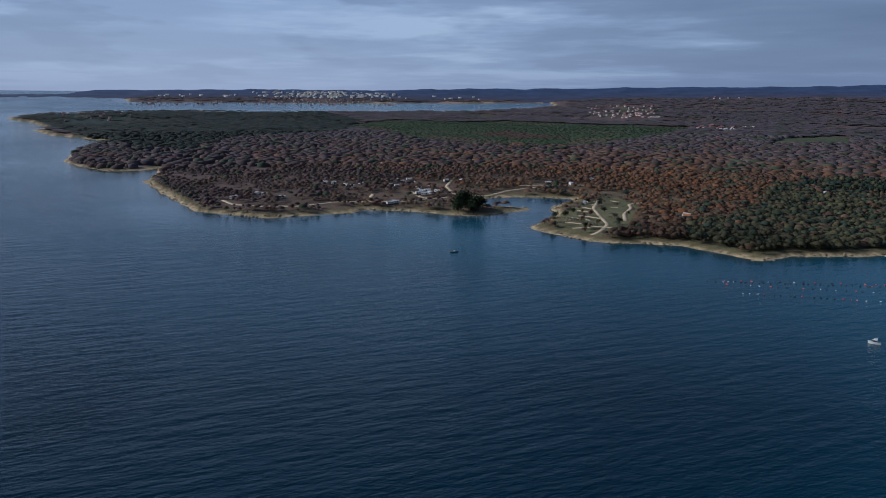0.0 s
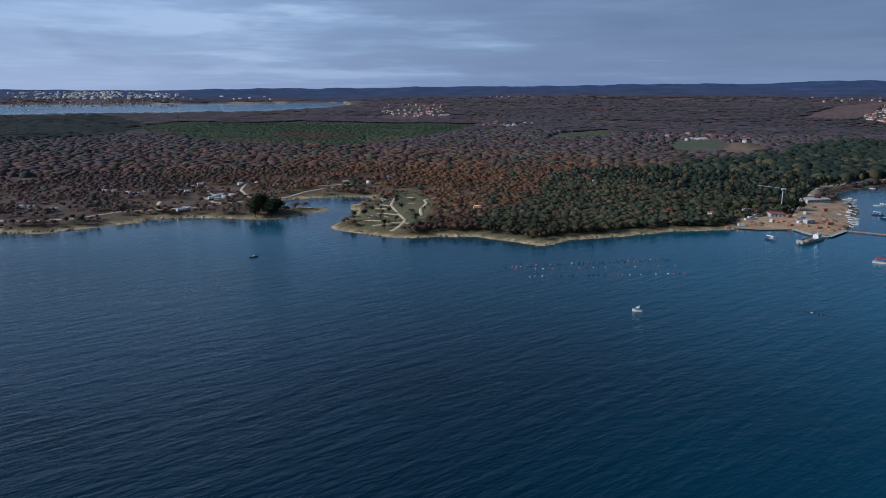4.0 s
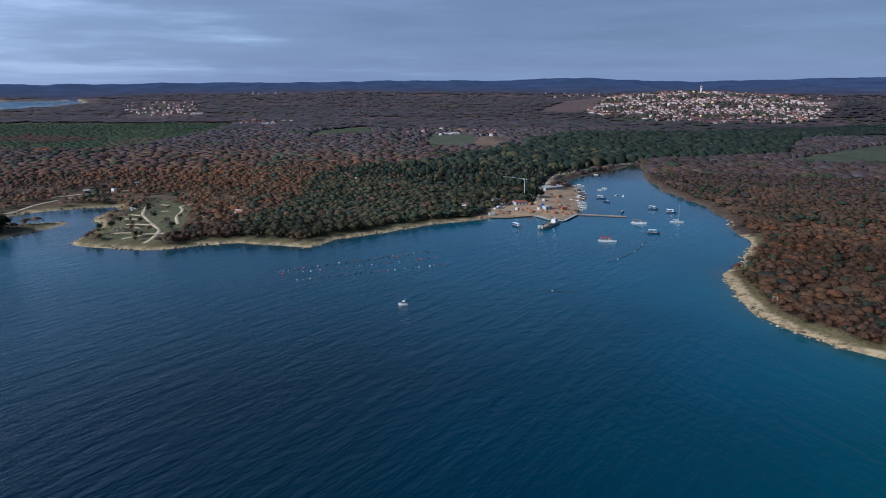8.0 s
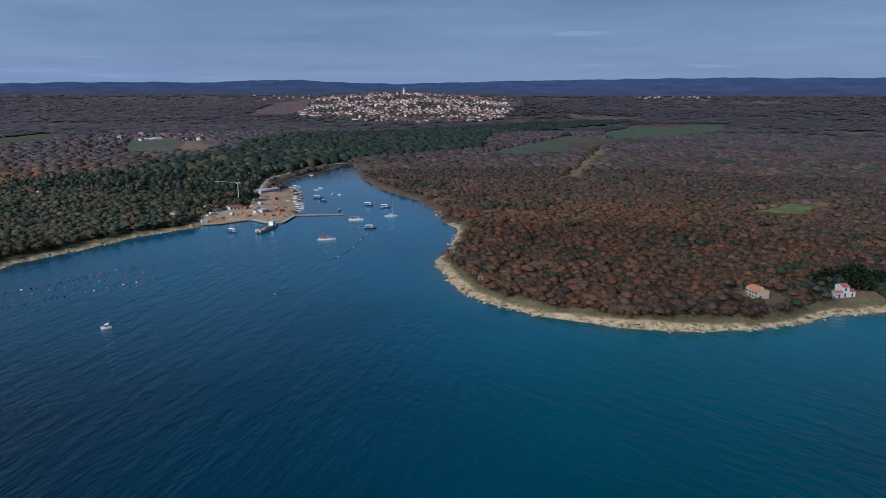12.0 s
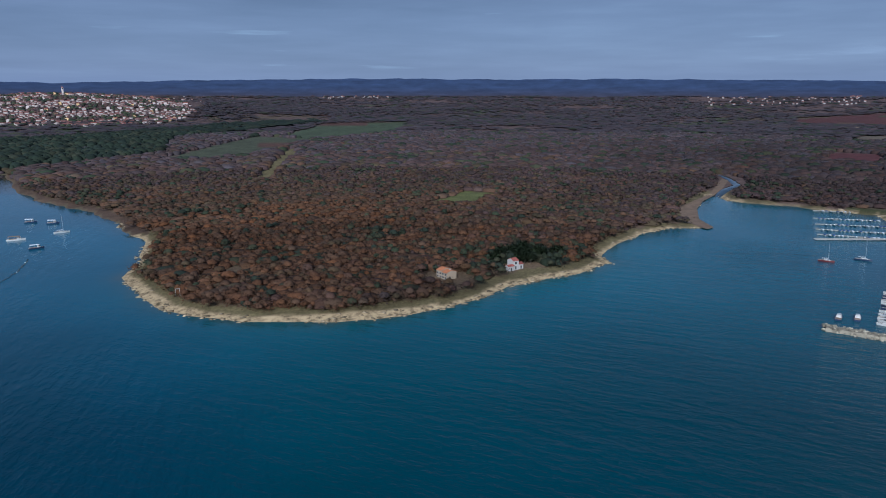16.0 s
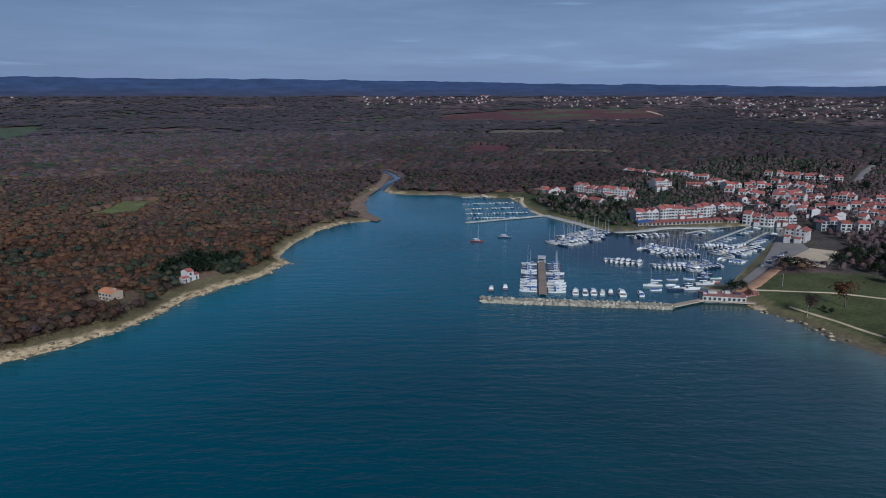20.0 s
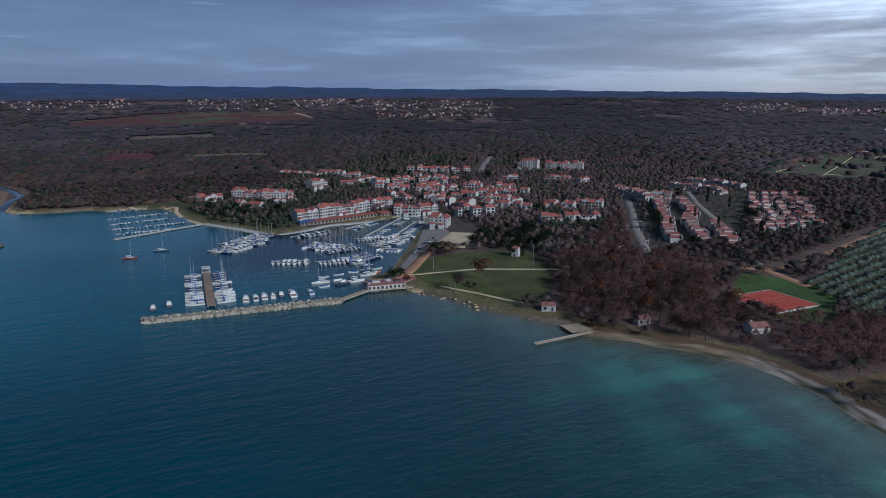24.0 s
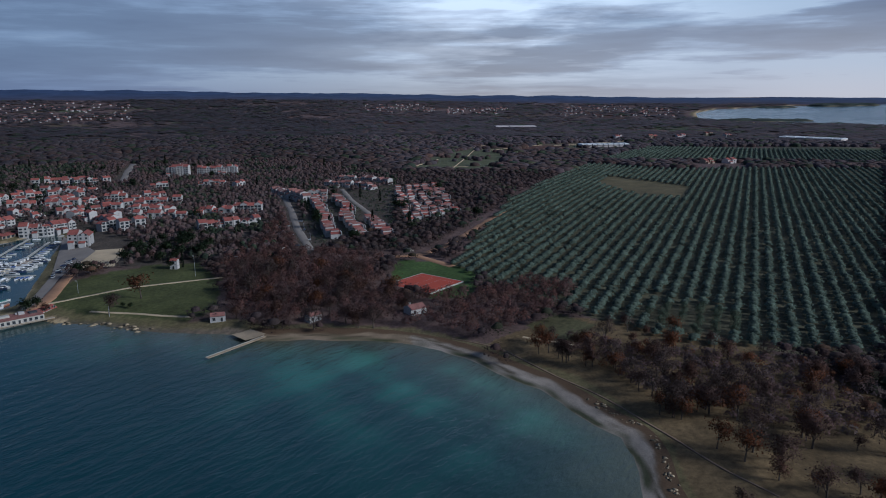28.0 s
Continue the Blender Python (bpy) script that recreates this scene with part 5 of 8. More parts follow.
# ---- ribbons: roads, tracks, quays ----
def ribbon(name, line, width, mat, label, category="path", up=0.12, step=4.0):
    """A made strip along a line, bedded on the ground, with edges that wander a little."""
    pts = []
    for (x0, y0), (x1, y1) in zip(line, line[1:]):
        n = max(1, int(math.hypot(x1 - x0, y1 - y0) / step))
        pts += [(x0 + (x1 - x0) * i / n, y0 + (y1 - y0) * i / n) for i in range(n)]
    pts = np.array(pts + [line[-1]])
    for _ in range(3):
        pts[1:-1] = (pts[:-2] + 2 * pts[1:-1] + pts[2:]) / 4
    d = np.gradient(pts, axis=0)
    d /= np.maximum(np.hypot(d[:, 0], d[:, 1]), 1e-6)[:, None]
    nrm = np.stack([-d[:, 1], d[:, 0]], 1)
    w = width / 2 * (1 + 0.18 * wobble(pts[:, 0], pts[:, 1], 6, 3))[:, None]
    cols = [pts + nrm * w * k for k in (-1.15, -1, 0, 1, 1.15)]
    co = []
    for k, c in enumerate(cols):
        z = ground(c[:, 0], c[:, 1])
        z = np.maximum(z, ground(pts[:, 0], pts[:, 1])) + up
        co.append(np.stack([c[:, 0], c[:, 1], z - (0.5 if k in (0, 4) else 0)], 1))
    co = np.stack(co, 1).reshape(-1, 3)
    ob = new(name, grid_mesh(name, co, sheet_faces(len(pts), 5)[:, ::-1], [mat]))
    return tagged(ob, label, category, kind="structure")


def patch(name, ring, mat, label, category, up=0.1, step=4.0):
    """A level-edged area laid on the ground."""
    xs, ys = [p[0] for p in ring], [p[1] for p in ring]
    bm = bmesh.new()
    f = bm.faces.new([bm.verts.new((x, y, 0)) for x, y in ring])
    if f.normal.z < 0:
        f.normal_flip()
    bmesh.ops.triangulate(bm, faces=bm.faces)
    bmesh.ops.subdivide_edges(bm, edges=bm.edges, cuts=max(1, int(math.hypot(max(xs) - min(xs), max(ys) - min(ys)) / step / 4)), use_grid_fill=True)
    co = np.array([v.co for v in bm.verts])
    z = ground(co[:, 0], co[:, 1])
    for v, h in zip(bm.verts, z):
        v.co.z = max(h, 0.6) + up
    bm.normal_update()
    for g in bm.faces:
        if g.normal.z < 0:
            g.normal_flip()
    return tagged(new(name, mesh_of(name, bm, mat)), label, category, kind="structure")


# ---- houses ----
def window_mesh(w, h, name="window"):
    """A dark pane set into a pale frame with a sill."""
    bm = bmesh.new()
    box_bm(bm, -w / 2, -0.10, 0, w / 2, 0.02, h)
    for f in bm.faces:
        f.material_index = 0
    n = len(bm.faces)
    for a in ((-w / 2 - 0.1, -0.16, -0.12, w / 2 + 0.1, 0.0, 0), (-w / 2 - 0.1, -0.14, h, w / 2 + 0.1, 0.0, h + 0.12), (-w / 2 - 0.1, -0.14, 0, -w / 2, 0.0, h), (w / 2, -0.14, 0, w / 2 + 0.1, 0.0, h)):
        box_bm(bm, *a)
    bm.faces.ensure_lookup_table()
    for f in bm.faces[n:]:
        f.material_index = 1
    return mesh_of(name, bm, M_GLASS, M_PLASTER)


WINDOW = window_mesh(1.5, 1.6)
# a flat dark pane in place of the loggia's shaded recess
LOGGIA = window_mesh(2.7, 2.1, "loggia")
DOOR = window_mesh(1.1, 2.2, "door")
_bal = bmesh.new()
box_bm(_bal, -1.7, -1.2, -0.15, 1.7, 0.0, 0.0)
box_bm(_bal, -1.7, -1.2, 0.0, 1.7, -1.08, 0.95)
box_bm(_bal, -1.7, -1.08, 0.0, -1.58, 0.0, 0.95)
box_bm(_bal, 1.58, -1.08, 0.0, 1.7, 0.0, 0.95)
BALCONY = mesh_of("balcony", _bal, M_PLASTER)
CHIMNEY = mesh_of("chimney", box_bm(block(-0.4, -0.4, -1.0, 0.4, 0.4, 1.2, 0.04), -0.5, -0.5, 1.2, 0.5, 0.5, 1.35), M_PLASTER)


def roof_bm(w, d, h, rise, kind):
    """A tiled roof with eaves: gable, hip or single pitch, its ridge along the front."""
    bm, o, t = bmesh.new(), 0.5, 0.22
    if kind == "gable":
        prof = [(-d / 2 - o, h - 0.15), (0, h + rise), (d / 2 + o, h - 0.15), (d / 2 + o, h - 0.15 + t), (0, h + rise + t), (-d / 2 - o, h - 0.15 + t)]
    else:
        prof = [(-d / 2 - o, h - 0.15), (d / 2 + o, h + rise), (d / 2 + o, h + rise + t), (-d / 2 - o, h - 0.15 + t)]
    prism(bm, prof, -w / 2 - 0.3, w / 2 + 0.3)
    bmesh.ops.rotate(bm, verts=bm.verts, cent=(0, 0, 0), matrix=Matrix.Rotation(radians(90), 3, "Z"))
    return bm


def walls_bm(w, d, h, rise, kind):
    """Outer walls as a solid with gables under the roof."""
    bm = bmesh.new()
    prof = [(-d / 2, -1.5), (d / 2, -1.5), (d / 2, h), (0, h + rise), (-d / 2, h)] if kind == "gable" else [(-d / 2, -1.5), (d / 2, -1.5), (d / 2, h + rise - 0.1), (-d / 2, h)]
    prism(bm, prof, -w / 2, w / 2)
    bmesh.ops.rotate(bm, verts=bm.verts, cent=(0, 0, 0), matrix=Matrix.Rotation(radians(90), 3, "Z"))
    return bm


pick = random.Random(11)


def house(spec, name="house", label="", group="", wall=None, roof=None, kind="gable", balconies=False, deep=False, per_window=4.0, category="house"):
    """A house by its front (two corners seen from the sea), depth and storeys."""
    x0, y0, x1, y1, d, st = spec
    w = math.hypot(x1 - x0, y1 - y0)
    turn = math.degrees(math.atan2(y1 - y0, x1 - x0))
    nx, ny = -(y1 - y0) / w, (x1 - x0) / w
    cx, cy = (x0 + x1) / 2 + nx * d / 2, (y0 + y1) / 2 + ny * d / 2
    ob = thing(name, cx, cy, turn, None, label, category, group)
    h0, rise = st * 2.9 + 0.4, min(d, 12) * (0.2 if kind != "shed" else 0.04)
    wall, roof = wall or M_PLASTER, roof or M_TILES
    n_bay = max(1, round(w / 7)) if kind == "gable" else 1
    bw = w / n_bay
    for b in range(n_bay):
        # bays step in height and depth, as built
        cx = -w / 2 + bw * (b + 0.5)
        step_y = pick.uniform(0.0, 2.6) if n_bay > 1 else 0.0
        turned = n_bay > 1 and pick.random() < 0.3
        h = h0 + (pick.choice((-2.6, -1.2, 0.0, 0.0, 0.9)) if n_bay > 1 else 0.0)
        if kind == "front" or turned:
            walls, tiles = walls_bm(d, bw, h, rise, "gable"), roof_bm(d - 0.65, bw, h + 0.05, rise + 0.1, "gable")
            for bm in (walls, tiles):
                bmesh.ops.rotate(bm, verts=bm.verts, cent=(0, 0, 0), matrix=Matrix.Rotation(radians(90), 3, "Z"))
        else:
            walls, tiles = walls_bm(bw - 0.02, d, h, rise, kind), roof_bm(bw - 0.9, d, h + 0.05, rise + 0.1, kind)
        front = -d / 2 + step_y
        body = part("wall", walls, wall, ob)
        body.location = (cx, step_y, 0)
        top = part("roof", tiles, roof, ob)
        top.location = (cx, step_y, 0)
        if pick.random() < 0.3 and d > 6:
            piece("chimney", CHIMNEY, ob, pose(cx + pick.uniform(-0.3, 0.3) * bw, pick.uniform(-0.2, 0.3) * d, h + rise * 0.8))
        if kind == "gable" and st > 1 and w > 9 and pick.random() < 0.27:
            pw = bw * pick.uniform(0.5, 0.8)
            px = cx + pick.uniform(-0.2, 0.2) * bw
            low = part("porch_wall", walls_bm(pw, 3.4, h * 0.45, 0.8, "shed"), wall, ob)
            low.location = (px, front - 1.72, 0)
            low = part("porch_roof", roof_bm(pw - 0.4, 3.0, h * 0.45 + 0.06, 0.8, "shed"), roof, ob)
            low.location = (px, front - 1.75, 0)
        n = max(1, round(bw / per_window))
        for s in range(st):
            for i in range(n):
                x = cx - bw / 2 + bw * (i + 0.5) / n
                if s == 0 and i == n // 2 and b == n_bay // 2:
                    piece("door", DOOR, ob, pose(x, front - 0.01, 0.05))
                elif deep:
                    piece("loggia", LOGGIA, ob, pose(x, front - 0.01, s * 2.9 + 0.25))
                elif balconies and (i + b) % 2 == 0:
                    piece("loggia", LOGGIA, ob, pose(x, front - 0.01, s * 2.9 + 0.25))
                    if s:
                        piece("balcony", BALCONY, ob, pose(x, front, s * 2.9 + 0.2))
                else:
                    piece("window", WINDOW, ob, pose(x, front - 0.01, s * 2.9 + 0.8))
            if b == n_bay - 1 and d > 7 and not deep and s % 2 == st % 2:
                piece("window", WINDOW, ob, pose(w / 2 + 0.01, -d * 0.1, s * 2.9 + 0.8, 0, 0, 90))
    return ob


# ---- boats ----
def hull_bm(length, beam, free, draft=0.4, stern=0.8, n=8, full=2.2):
    """A boat's hull with a rounded bow, flare and a sheer line, and a deck let in below the rail."""
    bm = bmesh.new()
    rings = []
    for i in range(n + 1):
        t = i / n
        half = beam / 2 * (stern + (1 - stern) * min(1, t * 4)) * (1 - max(0, t - 0.35) ** full / 0.65 ** full) + 0.02
        top = free * (1 + 0.35 * t * t)
        x = -length / 2 + length * t
        rings.append([bm.verts.new(p) for p in ((x, half, top), (x - 0.02 * length * t, half * 0.88, 0.05), (x - 0.05 * length * t, half * 0.45, -draft),
                                                (x - 0.05 * length * t, -half * 0.45, -draft), (x - 0.02 * length * t, -half * 0.88, 0.05), (x, -half, top),
                                                (x, -half * 0.86, top - 0.05), (x, -half * 0.8, top - 0.28), (x, half * 0.8, top - 0.28), (x, half * 0.86, top - 0.05))])
    k = len(rings[0])
    for a, b in zip(rings, rings[1:]):
        for j in range(k):
            bm.faces.new((a[j], a[(j + 1) % k], b[(j + 1) % k], b[j])).material_index = 1 if j in (6, 7, 8) else 0
    bm.faces.new(rings[0])
    bm.faces.new(rings[-1][::-1])
    bmesh.ops.recalc_face_normals(bm, faces=bm.faces)
    return bm


def wedge(x0, x1, half0, half1, z0, z1, slope0=0.3, slope1=0.6):
    """A cabin with raked ends."""
    bm = bmesh.new()
    lo = [bm.verts.new(p) for p in ((x0, -half0, z0), (x1, -half1, z0), (x1, half1, z0), (x0, half0, z0))]
    hi = [bm.verts.new(p) for p in ((x0 + slope0, -half0 * 0.82, z1), (x1 - slope1, -half1 * 0.75, z1), (x1 - slope1, half1 * 0.75, z1), (x0 + slope0, half0 * 0.82, z1))]
    bm.faces.new(lo[::-1])
    bm.faces.new(hi)
    for i in range(4):
        bm.faces.new((lo[i], lo[(i + 1) % 4], hi[(i + 1) % 4], hi[i]))
    bmesh.ops.bevel(bm, geom=bm.edges[:], offset=0.06, segments=1, affect="EDGES")
    return bm


def sailing_boat(length, hull_mat, label, cover=True):
    ob = new("sailing_boat")
    tagged(ob, label, "sailing boat", "boats in the marina")
    b = length * 0.30
    part("hull", hull_bm(length, b, 1.0, 0.5, 0.75), hull_mat, ob).data.materials.append(M_DECK)
    part("cabin", wedge(-length * 0.08, length * 0.26, b * 0.32, b * 0.2, 0.75, 1.55), M_HULL, ob)
    part("cabin_window", wedge(-length * 0.05, length * 0.2, b * 0.325, b * 0.22, 1.05, 1.3, 0.1, 0.2), M_GLASS, ob)
    bm = tube(bmesh.new(), (length * 0.1, 0, 1.4), (length * 0.08, 0, length * 1.28), 0.11, 0.07)
    part("mast", tube(bm, (length * 0.06, -0.75, length * 0.75), (length * 0.06, 0.75, length * 0.75), 0.04, 0.04, 4), M_METAL, ob)
    part("boom", tube(bmesh.new(), (length * 0.09, 0, 2.3), (-length * 0.3, 0, 2.2), 0.07, 0.07), M_METAL, ob)
    part("sail_cover", tube(bmesh.new(), (length * 0.08, 0, 2.55), (-length * 0.29, 0, 2.4), 0.24, 0.15), M_CANVAS if cover else M_HULL, ob)
    part("sprayhood", wedge(-length * 0.16, -length * 0.05, b * 0.34, b * 0.32, 1.1, 1.95, 0.1, 0.5), M_CANVAS if cover else M_PLASTER, ob)
    return ob


def motor_boat(length, hull_mat, label, fly=True, canvas=None):
    ob = new("motor_boat")
    tagged(ob, label, "motor boat", "boats in the marina")
    b = length * 0.33
    part("hull", hull_bm(length, b, 1.15, 0.4, 0.92, full=2.6), hull_mat, ob).data.materials.append(M_DECK)
    part("cabin", wedge(-length * 0.22, length * 0.3, b * 0.40, b * 0.26, 0.9, 2.0, 0.2, length * 0.1), M_HULL, ob)
    part("windscreen", wedge(-length * 0.2, length * 0.27, b * 0.415, b * 0.31, 1.2, 1.92, 0.1, length * 0.06), M_GLASS, ob)
    if fly:
        part("flybridge", wedge(-length * 0.24, length * 0.1, b * 0.36, b * 0.3, 2.0, 2.75, 0.1, 0.5), M_HULL, ob)
        part("radar_arch", tube(bmesh.new(), (-length * 0.2, 0, 2.7), (-length * 0.24, 0, 3.7), 0.12, 0.05), M_METAL, ob)
    part("cockpit_cover", wedge(-length * 0.46, -length * 0.2, b * 0.38, b * 0.38, 0.9, 1.65 if canvas else 1.1, 0.25, 0.1), canvas or M_WOOD, ob)
    return ob


def open_boat(length, hull_mat, label, canvas=None):
    ob = new("open_boat")
    tagged(ob, label, "small boat", "boats in the marina")
    b = length * 0.36
    part("hull", hull_bm(length, b, 0.7, 0.3, 0.9), hull_mat, ob).data.materials.append(M_DECK)
    if not canvas:
        part("console", wedge(-length * 0.08, length * 0.12, b * 0.2, b * 0.18, 0.4, 1.3, 0.05, 0.35), M_HULL, ob)
    else:
        part("tarpaulin", wedge(-length * 0.42, length * 0.34, b * 0.42, b * 0.2, 0.62, 1.05, 0.3, 1.0), canvas, ob)
    return ob


def canopy_boat(length, hull_mat, roof_mat, label, group="boats moored in the bay"):
    """A working or excursion boat with a roof on posts over most of its deck."""
    ob = new("canopy_boat")
    tagged(ob, label, "boat", group)
    b = length * 0.32
    part("hull", hull_bm(length, b, 1.2, 0.5, 0.9), hull_mat, ob).data.materials.append(M_DECK)
    part("roof", wedge(-length * 0.42, length * 0.2, b * 0.46, b * 0.40, 3.3, 3.55, 0.1, 0.2), roof_mat, ob)
    for x in (-0.4, -0.1, 0.16):
        for s in (-1, 1):
            part("post", tube(bmesh.new(), (length * x, s * b * 0.36, 0.9), (length * x, s * b * 0.36, 3.32), 0.06, 0.06, 5), M_METAL, ob)
    part("wheelhouse", wedge(length * 0.05, length * 0.27, b * 0.3, b * 0.22, 1.0, 3.2, 0.1, 0.5), M_HULL, ob)
    part("side_window", wedge(length * 0.07, length * 0.25, b * 0.305, b * 0.24, 1.9, 2.7, 0.1, 0.3), M_GLASS, ob)
    part("bench", block(-length * 0.36, -b * 0.2, 0.95, length * 0.0, b * 0.2, 1.4, 0.04), M_WOOD, ob)
    return ob
# ---- single trees ----
def limbs_bm(height, spread, seed, levels=3):
    """A tapered trunk that forks into limbs and twigs; returns the mesh and the twig ends."""
    bm, tips, r = bmesh.new(), [], random.Random(seed)

    def grow(p, d, ln, rad, lev):
        q = p + d * ln
        ring = 5 if lev == 0 else 3
        tube_plain(bm, p, q, rad, rad * 0.6, ring)
        if lev == levels:
            tips.append(q)
            return
        for i in range(3 if lev else 4):
            a = r.uniform(0, 6.283)
            out = Vector((math.cos(a), math.sin(a), 0)) * spread * r.uniform(0.6, 1.2)
            grow(q if r.random() < 0.7 else p + d * ln * 0.7, (d * 0.75 + out + Vector((0, 0, 0.25))).normalized(), ln * r.uniform(0.55, 0.8), rad * 0.55, lev + 1)

    grow(Vector((0, 0, -0.3)), Vector((r.uniform(-0.08, 0.08), r.uniform(-0.08, 0.08), 1)).normalized(), height * 0.34, height * 0.028, 0)
    return bm, tips


def tube_plain(bm, p0, p1, r0, r1, n):
    q = (p1 - p0).to_track_quat("Z", "Y")
    rings = [[bm.verts.new(p + q @ Vector((r * math.cos(6.2832 * i / n), r * math.sin(6.2832 * i / n), 0))) for i in range(n)] for p, r in ((p0, r0), (p1, r1))]
    for i in range(n):
        bm.faces.new((rings[0][i], rings[0][(i + 1) % n], rings[1][(i + 1) % n], rings[1][i]))


def crown_mesh(tips, n, leaf, size, col, seed, name="crown"):
    """Twigs and dead or living leaves in loose clumps round the twig ends."""
    g = np.random.default_rng(seed)
    t = np.array([tuple(p) for p in tips])
    c = t[g.integers(0, len(t), n)] + g.normal(size=(n, 3)) * size
    d = g.normal(size=(n, 3))
    d /= np.linalg.norm(d, axis=1)[:, None]
    a = np.cross(d, g.normal(size=(n, 3)))
    a /= np.linalg.norm(a, axis=1)[:, None]
    b = np.cross(d, a)
    s = leaf * g.uniform(0.5, 1.4, (n, 1))
    co = np.stack([c - a * s, c + a * s * 0.9 - b * s * 0.3, c + b * s * 0.9], 1).reshape(-1, 3)
    cl = np.repeat(np.array(col)[None] * g.uniform(0.7, 1.3, (n, 1)), 3, 0)
    me = grid_mesh(name, co, np.arange(n * 3).reshape(-1, 3), [M_LEAF], cl)
    soft = c - t.mean(0)
    soft = soft / np.maximum(np.linalg.norm(soft, axis=1), 0.1)[:, None] * 0.7 + np.array((0, 0, 0.6)) + g.normal(size=(n, 3)) * 0.15
    me.normals_split_custom_set_from_vertices(np.repeat(soft / np.linalg.norm(soft, axis=1)[:, None], 3, 0).astype(np.float32))
    return me


def tree(height, spread, seed, col, label, category="tree", group="", n=260, leaf=0.34, blob=0.9, name="tree"):
    ob = new(name)
    bm, tips = limbs_bm(height, spread, seed)
    part("trunk", bm, M_BARK, ob)
    piece_ob = new("crown", crown_mesh(tips, n, leaf, blob, col, seed))
    piece_ob.parent = ob
    return tagged(ob, label, category, group)


def cypress(height, seed):
    ob = new("cypress")
    bm = bmesh.new()
    tube_plain(bm, Vector((0, 0, -0.3)), Vector((0, 0, height * 0.5)), 0.22, 0.1, 6)
    part("trunk", bm, M_BARK, ob)
    g = np.random.default_rng(seed)
    z = g.uniform(0.06, 1, 260)
    r = 1.25 * np.sin(np.pi * np.clip(z, 0.02, 1) ** 0.7) ** 0.8 + 0.1
    a = g.uniform(0, 6.283, 260)
    tips = [Vector((math.cos(p) * q * 0.8, math.sin(p) * q * 0.8, h * height)) for p, q, h in zip(a, r, z)]
    crown = new("crown", crown_mesh(tips, 520, 0.45, 0.15, (0.022, 0.034, 0.020), seed))
    crown.parent = ob
    return tagged(ob, "dark slender cypress between houses", "cypress", "cypresses")


OAKS = [tree(9.5, 0.75, 3, (0.105, 0.066, 0.058), "bare winter oak with a few brown leaves", group="single oaks", n=860, leaf=0.25), tree(8.0, 0.9, 4, (0.12, 0.066, 0.050), "bare spreading oak with brown leaves", group="single oaks", n=860, leaf=0.25),
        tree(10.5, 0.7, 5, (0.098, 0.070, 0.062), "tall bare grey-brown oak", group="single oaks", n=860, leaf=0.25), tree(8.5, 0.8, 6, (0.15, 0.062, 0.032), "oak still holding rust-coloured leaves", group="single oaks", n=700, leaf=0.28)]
PINES_1 = [tree(11, 0.75, 8, (0.028, 0.042, 0.022), "dark green umbrella pine with a broad crown", "pine", "single pines", 700, 0.5, 1.1, "pine"),
           tree(8, 0.9, 9, (0.036, 0.052, 0.026), "dark green evergreen oak with a round crown", "evergreen oak", "single pines", 700, 0.5, 1.0, "evergreen_oak")]
CYPS = [cypress(13, 21), cypress(10, 22)]
OLIVES = [tree(4.6, 1.05, 31, (0.098, 0.128, 0.090), "grey-green olive tree in a planted row", "olive tree", "olive trees", 330, 0.30, 0.75, "olive_tree"),
          tree(4.2, 1.1, 32, (0.090, 0.120, 0.086), "grey-green olive tree in a planted row", "olive tree", "olive trees", 330, 0.30, 0.75, "olive_tree")]
planted = set()

tp = random.Random(23)


def plant(protos, x, y, lo=0.8, hi=1.2):
    ob = tp.choice(protos)
    m = pose(x, y, float(ground(x, y)), 0, 0, tp.uniform(0, 360))
    if ob in planted:
        ob = copy_thing(ob, m)
    else:
        planted.add(ob)
        ob.matrix_basis = m
    s = tp.uniform(lo, hi)
    ob.scale = (s, s, s * tp.uniform(0.9, 1.1))
    return ob


# footprints that stay free of trees
FRONTS = MORE_HOUSES + HARBOUR_HOUSES + QUAY_HOUSES + BACK_HOUSES + HILL_HOUSES + TOWER_BLOCKS + SLOPE_HOUSES
ROADS = [ROAD_MAIN, ROAD_EAST, ROAD_BACK, PROMENADE, TRACK_RED, LAWN_PATH, BEACH_PATH]


def is_free(x, y, gap=3.0):
    for x0, y0, x1, y1, d, st in FRONTS:
        w = math.hypot(x1 - x0, y1 - y0)
        ux, uy = (x1 - x0) / w, (y1 - y0) / w
        a, b = (x - x0) * ux + (y - y0) * uy, -(x - x0) * uy + (y - y0) * ux
        if -gap < a < w + gap and -gap - 1.5 < b < d + gap:
            return False
    for line in ROADS:
        for (x0, y0), (x1, y1) in zip(line, line[1:]):
            dx, dy = x1 - x0, y1 - y0
            k = min(1, max(0, ((x - x0) * dx + (y - y0) * dy) / (dx * dx + dy * dy)))
            if math.hypot(x - x0 - k * dx, y - y0 - k * dy) < gap + 4:
                return False
    return not any(within(x, y, ring) for ring in (COURT, LOT, QUAY_YARD))


def sow(ring, n, protos, lo=0.8, hi=1.2, edge=4.0, keep=None):
    xs, ys = [p[0] for p in ring], [p[1] for p in ring]
    k = tries = 0
    while k < n and tries < n * 40:
        tries += 1
        x, y = tp.uniform(min(xs), max(xs)), tp.uniform(min(ys), max(ys))
        if within(x, y, ring) and inland(x, y) > edge and is_free(x, y) and (keep is None or keep(x, y)):
            plant(protos, x, y, lo, hi)
            k += 1


